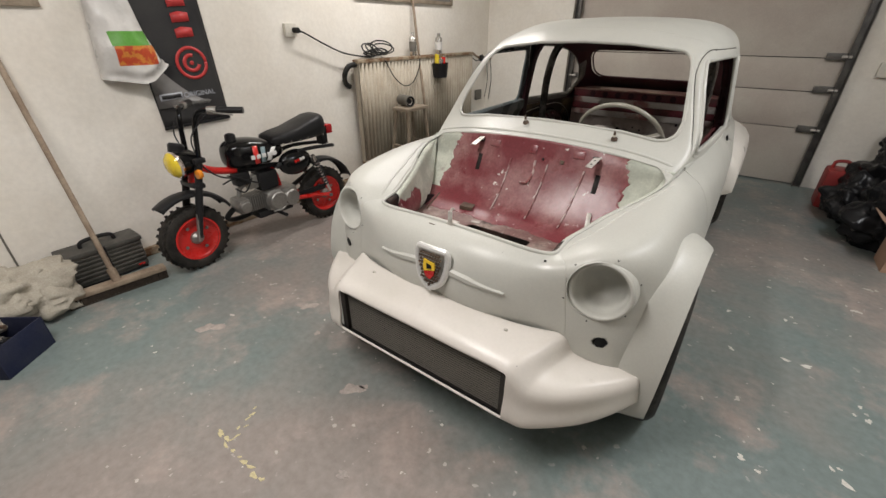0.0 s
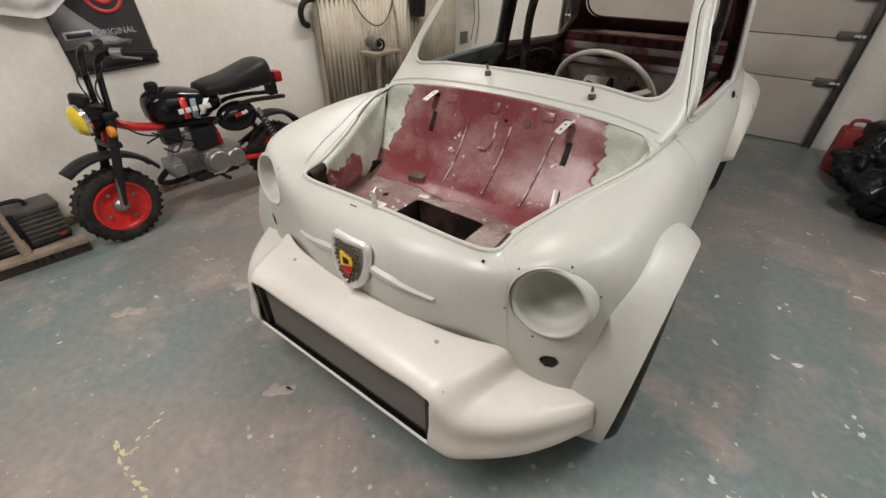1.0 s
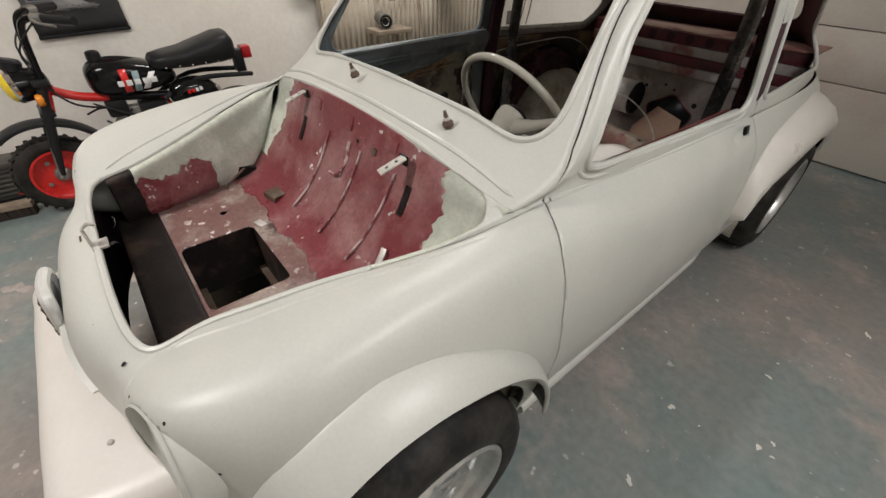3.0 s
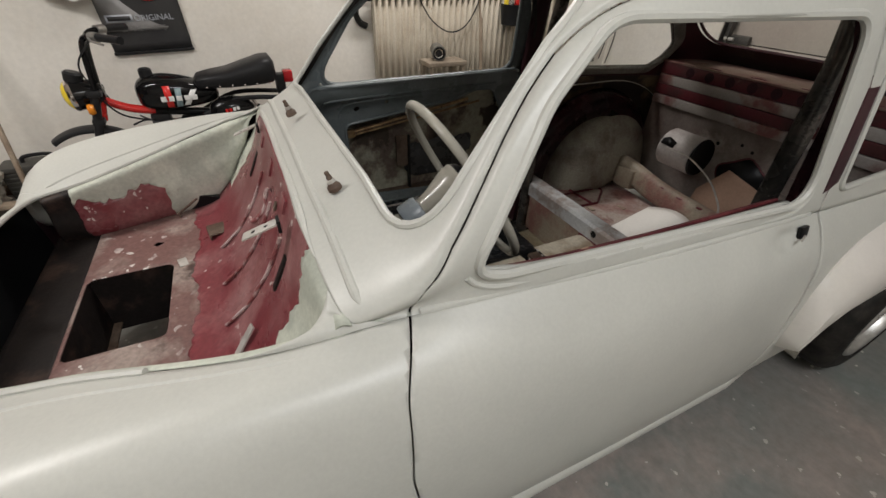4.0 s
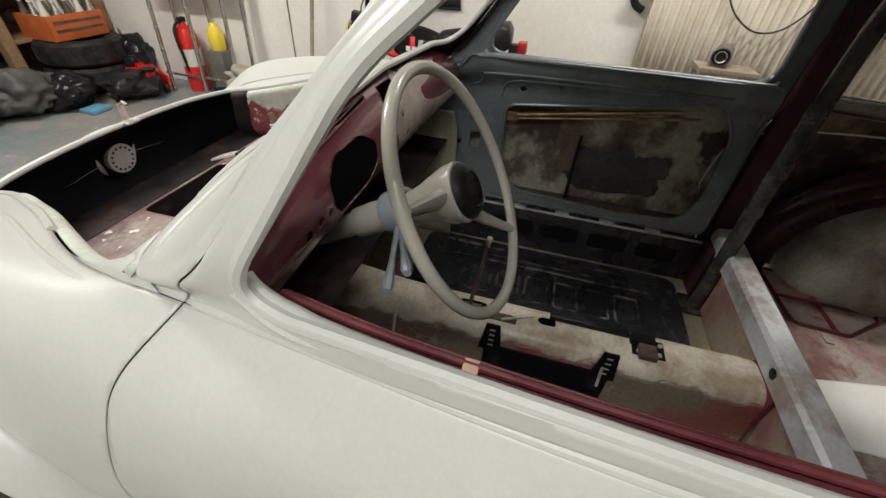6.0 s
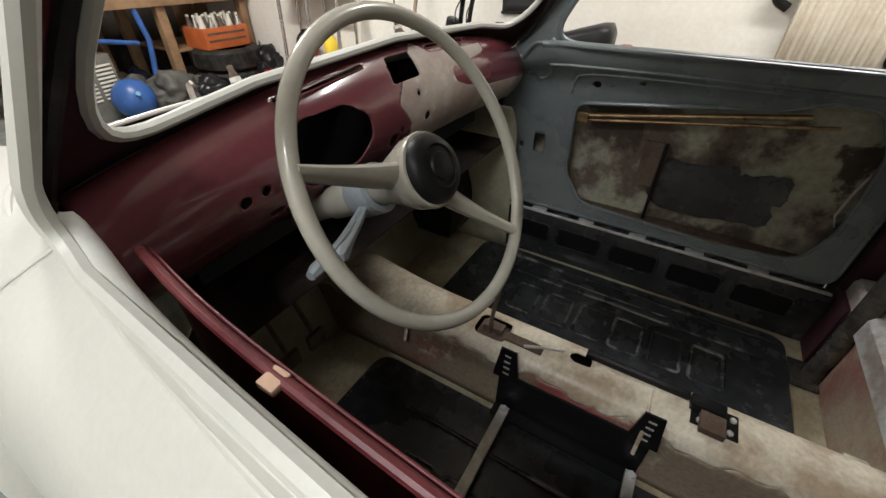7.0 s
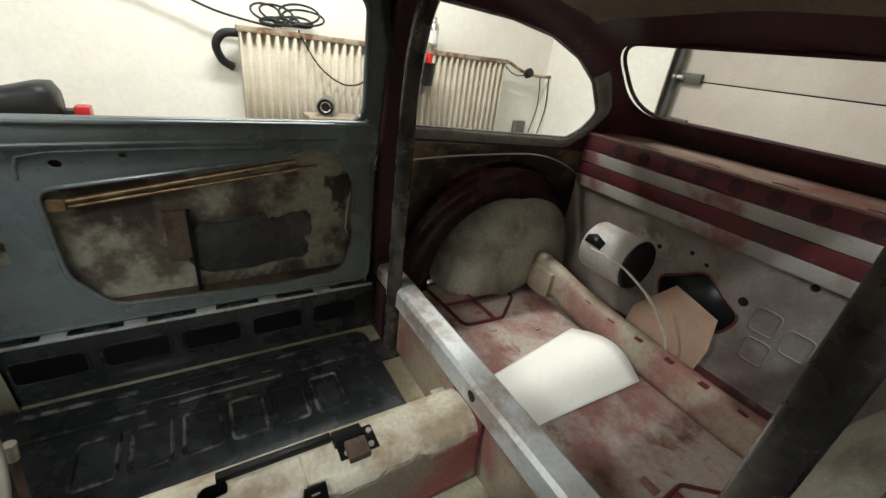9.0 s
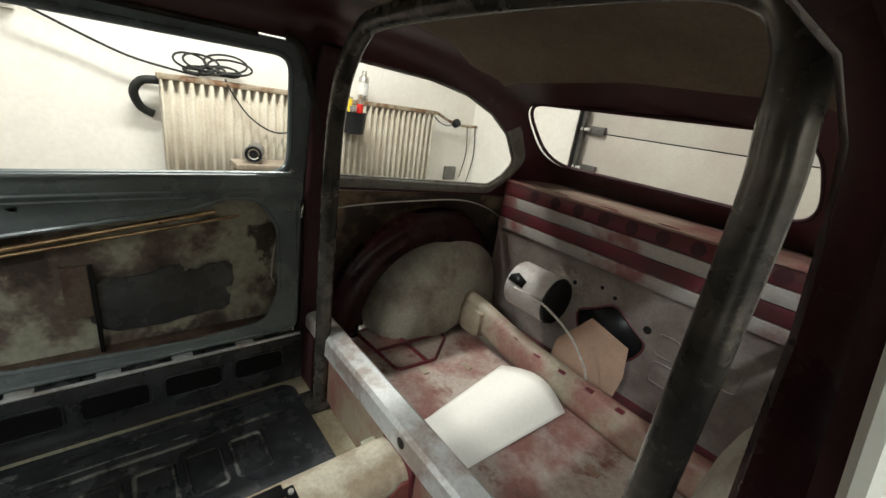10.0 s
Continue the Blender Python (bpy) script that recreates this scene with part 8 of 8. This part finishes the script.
part("flap", box(bmesh.new(), -.005, 0, -.1, .1, 0, .13, 0, pose(1.53, 2.36, .22, 0, -50, 0)), CARD, cb)
hose = thing("hose_coil", (1.55, 2.9, .44), "black hose coiled on the bin bags", "hose")
for i in range(4):
    rm = pose(1.56, 2.92, .47 + .02 * i, 12 + 5 * i, 8, 20 * i)
    part("loop", sweep(bmesh.new(), [rm @ Vector(((.10 + .012 * i) * math.cos(a), (.13 + .01 * i) * math.sin(a), 0)) for a in np.linspace(0, 2 * math.pi, 30, endpoint=False)], .009, 8, True), CABLE, hose)
red = thing("red_crate", (1.80, 2.75, .58), "small red plastic crate on the heap", "crate")
for a in ((1.74, 1.92, 2.66, 2.668, .6, .70), (1.74, 1.92, 2.86, 2.868, .6, .70), (1.74, 1.748, 2.668, 2.86, .6, .70), (1.912, 1.92, 2.668, 2.86, .6, .70), (1.748, 1.912, 2.668, 2.86, .6, .606)):
    part("side", box(bmesh.new(), *a), BIKERED, red)

# ---- the workshop end behind the first view ----
TIMBER = mat("brown_timber", (0.30, 0.185, 0.10), 0.65, second=(0.22, 0.13, 0.07), scale=7, grain=0.15, bump=0.15)
ORANGE = mat("orange_plastic", (0.52, 0.13, 0.035), 0.45, second=(0.42, 0.10, 0.03), scale=10, grain=0.1)
BLUE = mat("blue_plastic", (0.035, 0.10, 0.32), 0.35, second=(0.03, 0.08, 0.24), scale=8, grain=0.08)
SKY = mat("light_blue_plastic", (0.12, 0.30, 0.42), 0.35, grain=0.06, bump=0.2, bump_scale=14)
bench = thing("workbench", (-1.1, -2.55, 0), "rough brown timber workbench", "workbench")
for x in (-1.98, -1.27, -.35):
    part("post", box(bmesh.new(), x - .035, x + .035, -2.34, -2.27, 0, .72, .004), TIMBER, bench)
    part("post", box(bmesh.new(), x - .035, x + .035, -2.95, -2.88, 0, .72, .004), TIMBER, bench)
part("front_rail", box(bmesh.new(), -2.03, -.30, -2.27, -2.235, .66, .76, .004), TIMBER, bench)
for i in range(5):
    part("top_plank", box(bmesh.new(), -2.03, -.28, -2.95 + i * .142, -2.81 + i * .142, .76, .80, .003), TIMBER, bench)
part("lower_shelf", box(bmesh.new(), -2.0, -1.3, -2.90, -2.30, .33, .352, .003), TIMBER, bench)


def plain_tyre(x, y, z, r, w, label, upright=False):
    t = thing("loose_tyre", (x, y, z), label, "tyre", group="stored tyres")
    m = pose(x, y, z, 90 if upright else 0, 0, 0)
    prof = [(r * .6, -w * .42), (r * .78, -w * .5), (r * .93, -w * .46), (r, -w * .34), (r, w * .34), (r * .93, w * .46), (r * .78, w * .5), (r * .6, w * .42)]
    tyre = part("rubber", lathe(bmesh.new(), prof, m, 48), RUBBER, t)
    for i in range(40):
        part("tread_block", box(bmesh.new(), -.006, .004, -.006, .006, -w * .3, w * .3, 0, m @ Matrix.Rotation(2 * math.pi * i / 40, 4, "Z") @ Matrix.Translation((r, 0, 0)) @ Matrix.Rotation(.3, 4, "X")), RUBBER, tyre)
    return t


plain_tyre(-1.66, -2.20, .088, .27, .17, "worn black car tyre lying under the bench")
plain_tyre(-1.66, -2.20, .260, .27, .17, "worn black car tyre stacked on another")
crate = thing("bottle_crate", (-1.63, -2.22, .345), "orange plastic bottle crate full of bottles", "crate")
for a in ((-1.83, -1.43, -2.36, -2.345, .347, .50), (-1.83, -1.43, -2.095, -2.08, .347, .50), (-1.83, -1.815, -2.345, -2.095, .347, .50), (-1.445, -1.43, -2.345, -2.095, .347, .50), (-1.815, -1.445, -2.345, -2.095, .347, .357)):
    part("side", box(bmesh.new(), *a, .004), ORANGE, crate)
for z in (.40, .45):
    part("slot", box(bmesh.new(), -1.80, -1.46, -2.079, -2.076, z, z + .015), BROWN, crate)
for i in range(5):
    for j in range(3):
        x, y = -1.79 + i * .08, -2.30 + j * .085
        b = thing("bottle", (x, y, .358), "empty glass bottle with a pale top in the crate", "bottle", group="bottles in the crate")
        part("glass", lathe(bmesh.new(), [(.0005, .358), (.03, .358), (.031, .48), (.018, .53), (.012, .575)], pose(x, y, 0), 14), (SOCKET, BROWN, TIN)[(i + j) % 3], b)
        part("cap", lathe(bmesh.new(), [(.013, .57), (.013, .585), (.0005, .586)], pose(x, y, 0), 10), SOCKET, b)
plain_tyre(-1.02, -2.12, .12, .12, .07, "small worn barrow wheel standing by the bench", True)
ball = thing("blue_drum", (-.76, -2.05, .13), "round blue plastic float on the floor", "float")
bm = bmesh.new()
bmesh.ops.create_uvsphere(bm, u_segments=32, v_segments=16, radius=.135, matrix=Matrix.Translation((-.76, -2.05, .136)))
part("shell", bm, BLUE, ball, smooth=80)
part("valve", rod(bmesh.new(), (-.74, -1.93, .19), (-.737, -1.905, .20), .015, 10), SKY, ball)
grill = thing("metal_grille", (-.62, -2.35, 0), "dusty grey slatted metal housing", "housing")
gm = pose(-.60, -2.28, 0, 0, 0, 12)
part("case", box(bmesh.new(), -.16, .16, -.12, .12, .0, .42, .01, gm), PLASTIC, grill)
for i in range(9):
    for s in (-1, 1):
        part("slat", box(bmesh.new(), s * .075 - .06, s * .075 + .06, .12, .128, .14 + i * .026, .152 + i * .026, .001, gm), SOCKET, grill)
part("arm", rod(bmesh.new(), (-1.0, -2.2, .45), (-.45, -2.18, .55), .016, 10), BLUE, grill)
crumpled("blue_bag", (-.95, -2.40, .95), (.13, .10, .16), 4.4, SKY, "light blue plastic bag on the bench", "bag", 4, .35)
part("strut", sweep(bmesh.new(), [(-1.02, -2.22, .10), (-1.10, -2.25, .45), (-1.06, -2.27, .80)], .02, 8), BLUE, grill)
rnd = random.Random(21)
for i in range(46):
    x, y = rnd.uniform(-2.0, -.35), rnd.uniform(-2.85, -2.30)
    h, r = rnd.uniform(.03, .15), rnd.uniform(.015, .045)
    kind_ = rnd.choice(("jar", "tin", "block"))
    m_ = rnd.choice((SATIN, TIN, BLUE, BIKERED, PLASTIC, SOCKET, BROWN, ORANGE))
    if kind_ == "block":
        ob = lone("tool_case", box(bmesh.new(), -r * 1.6, r * 1.6, -r, r, 0, h * .6, .004, pose(x, y, .80, 0, 0, rnd.uniform(0, 90))), m_, "small case among the clutter on the bench", "case", group="clutter on the bench")
    else:
        bm = lathe(bmesh.new(), [(.0005, .80), (r, .80), (r, .80 + h * .8), (r * .7, .80 + h * .88), (r * .7, .80 + h), (.0005, .80 + h)], pose(x, y, 0), 14)
        ob = lone(kind_, bm, m_, "small container among the clutter on the bench", "container", group="clutter on the bench")
for i in range(26):
    a = Vector((rnd.uniform(-1.98, -1.32), rnd.uniform(-2.85, -2.35), .36))
    crumpled("rag", (a.x, a.y, .40), (.06, .06, .045), 30 + i, rnd.choice((SATIN, PLASTIC, CLOTH, BINBAG)), "oily rag stuffed on the lower shelf", "rag", 2, .4) if i < 7 else None

jack = thing("trolley_jack", (-1.80, -1.80, 0), "red trolley jack with a steel handle", "jack")
jm = pose(-1.78, -1.86, 0, 0, 0, 60)
for s in (-1, 1):
    part("side_plate", box(bmesh.new(), -.28, .28, s * .10 - .006, s * .10 + .006, .03, .13, .004, jm), BIKERED, jack)
part("cover", box(bmesh.new(), -.24, .12, -.095, .095, .10, .14, .01, jm), BIKERED, jack)
part("lift_arm", box(bmesh.new(), -.05, .28, -.03, .03, .13, .17, .006, jm), BIKERED, jack)
part("saddle", lathe(bmesh.new(), [(.0005, .17), (.04, .17), (.05, .19), (.045, .19), (.0005, .178)], jm @ Matrix.Translation((.26, 0, 0)), 20), SATIN, jack)
part("handle", rod(bmesh.new(), jm @ Vector((-.22, 0, .12)), jm @ Vector((-.55, .05, .38)), .014, 12), TIN, jack)
for s in (-1, 1):
    for x in (-.24, .24):
        part("caster", lathe(bmesh.new(), [(.0005, -.014), (.034, -.014), (.034, .014), (.0005, .014)], jm @ Matrix.Translation((x, s * .075, .035)) @ Matrix.Rotation(radians(90), 4, "X"), 18), SATIN, jack)
ext = thing("fire_extinguisher", (-1.90, -1.50, 0), "red fire extinguisher standing by the wall", "fire extinguisher")
part("cylinder", lathe(bmesh.new(), [(.0005, 0), (.072, 0), (.075, .01), (.075, .38), (.06, .43), (.025, .45), (.022, .47), (.0005, .47)], pose(-1.90, -1.46, 0), 28), BIKERED, ext)
part("valve", box(bmesh.new(), -1.93, -1.87, -1.475, -1.445, .465, .50, .006), SATIN, ext)
part("hose", sweep(bmesh.new(), curve_pts([(-1.87, -1.46, .48), (-1.80, -1.45, .42), (-1.815, -1.45, .25), (-1.825, -1.45, .15)], 16), .010, 10), CABLE, ext)
part("label_band", lathe(bmesh.new(), [(.0756, .18), (.0756, .30)], pose(-1.90, -1.46, 0), 28), SOCKET, ext)
yb = thing("yellow_bottle", (-1.93, -1.24, 0), "yellow plastic bottle by the wall", "bottle")
part("body", lathe(bmesh.new(), [(.0005, .30), (.05, .30), (.055, .31), (.055, .42), (.03, .46), (.018, .48), (.0005, .48)], pose(-1.95, -1.24, 0), 20), LENS, yb)
part("stand", box(bmesh.new(), -2.0, -1.89, -1.30, -1.18, 0, .30, .006), PLASTIC, yb)
rackx = thing("metal_rack", (-1.88, -1.2, 0), "thin bare metal rack against the wall", "rack")
for y in (-1.62, -1.32, -1.02):
    part("upright", rod(bmesh.new(), (-1.80, y, 0), (-1.84, y + .05, 1.7), .014, 12), TIN, rackx)
    part("upright", rod(bmesh.new(), (-2.0, y, 0), (-2.0, y + .05, 1.7), .012, 12), TIN, rackx)
for z in (.12, .75, 1.25):
    part("rung", rod(bmesh.new(), (-1.82, -1.66, z), (-1.82, -.98, z), .010, 10), TIN, rackx)
for i, z in enumerate((.76, 1.26)):
    part("shelf_board", box(bmesh.new(), -2.02, -1.80, -1.68, -.96, z, z + .018, .002), TIMBER, rackx)
for i in range(9):
    y = rnd.uniform(-1.6, -1.05)
    lone("paint_tin", rod(bmesh.new(), (-1.92, y, .778), (-1.92, y, .778 + rnd.uniform(.08, .2)), rnd.uniform(.03, .05), 18), rnd.choice((TIN, SATIN, BLUE, PLASTIC, BIKERED)), "paint tin on the metal rack", "tin", group="tins on the rack")
lone("white_pole", rod(bmesh.new(), (-1.93, -.93, 0), (-2.0, -.90, 1.8), .018, 14), SOCKET, "white painted pipe leaning on the wall", "pipe")
lone("wall_crack_strip", box(bmesh.new(), W, W + .006, -.66, -.652, .05, 2.2), PLASTIC, "thin grey cable strip on the wall", "cable strip", kind="structure")
lone("floor_rag", box(bmesh.new(), -1.30, -1.16, -1.78, -1.66, 0, .03, .012), SKY, "blue rag on the floor", "rag")

# dark shelves along the end wall, packed with odds and ends
DARKBOARD = mat("oil_stained_board", (0.055, 0.045, 0.036), 0.8, second=(0.09, 0.075, 0.06), scale=3, third=(0.03, 0.025, 0.022), third_scale=6, grain=0.2, bump=0.15)
lone("board_lining", box(bmesh.new(), LEFT + .02, RIGHT - .02, FRONT + .002, FRONT + .03, 0, 2.3, .004), DARKBOARD, "oil-stained dark board lining on the end wall", "wall lining", kind="structure")
unit = thing("storage_shelf", (-1.1, FRONT + .2, 0), "dark wooden storage shelf packed with odds and ends", "shelf")
for x in (-1.98, -1.1, -.22):
    part("upright", box(bmesh.new(), x - .025, x + .025, FRONT + .04, FRONT + .38, 0, 2.1, .004), TIMBER, unit)
for z in (1.10, 1.45, 1.80):
    part("board", box(bmesh.new(), -2.0, -.2, FRONT + .04, FRONT + .38, z, z + .025, .003), DARKBOARD, unit)
rnd = random.Random(8)
SHADES = (SATIN, PLASTIC, BLUE, BROWN, DARKCASE, NAVY, BINBAG, DULLRED, CARD, TIN)
for z in (1.127, 1.477, 1.827):
    x = -1.93
    while x < -.32:
        w, h, d = rnd.uniform(.06, .20), rnd.uniform(.08, .27), rnd.uniform(.12, .28)
        m_ = rnd.choice(SHADES)
        if abs(x + w / 2 + 1.1) > w / 2 + .04:
            if rnd.random() < .55:
                lone("storage_box", box(bmesh.new(), x, x + w, FRONT + .08, FRONT + .08 + d, z, z + h, .008), m_, "dusty box packed on the storage shelf", "box", group="boxes on the shelf")
            else:
                r = w / 2.1
                lone("canister", lathe(bmesh.new(), [(.0005, z), (r, z), (r, z + h * .8), (r * .5, z + h * .9), (r * .4, z + h), (.0005, z + h)], pose(x + w / 2, FRONT + .08 + r, 0), 18), m_, "dusty canister standing on the storage shelf", "canister", group="canisters on the shelf")
        x += w + rnd.uniform(.005, .03)
for i in range(16):
    x, y = rnd.uniform(-1.15, -.30), rnd.uniform(-2.9, -2.25)
    crumpled("rag_bundle", (x, y, .09), (rnd.uniform(.07, .13), rnd.uniform(.07, .13), .09), 60 + i, rnd.choice((SATIN, PLASTIC, BINBAG, NAVY, DARKCASE, BLUE)), "dark bundle of rags and scrap under the bench", "rags", 3, .45)
for i, (x, y, z, c) in enumerate(((-1.25, -1.95, .10, BINBAG), (-1.55, -1.72, .09, SATIN), (-1.05, -2.0, .13, DARKCASE), (-1.86, -2.05, .15, BINBAG))):
    crumpled("dark_sack", (x, y, z), (.17, .15, z), 90 + i, c, "dark sack of scrap beside the jack", "sack", 4, .45)
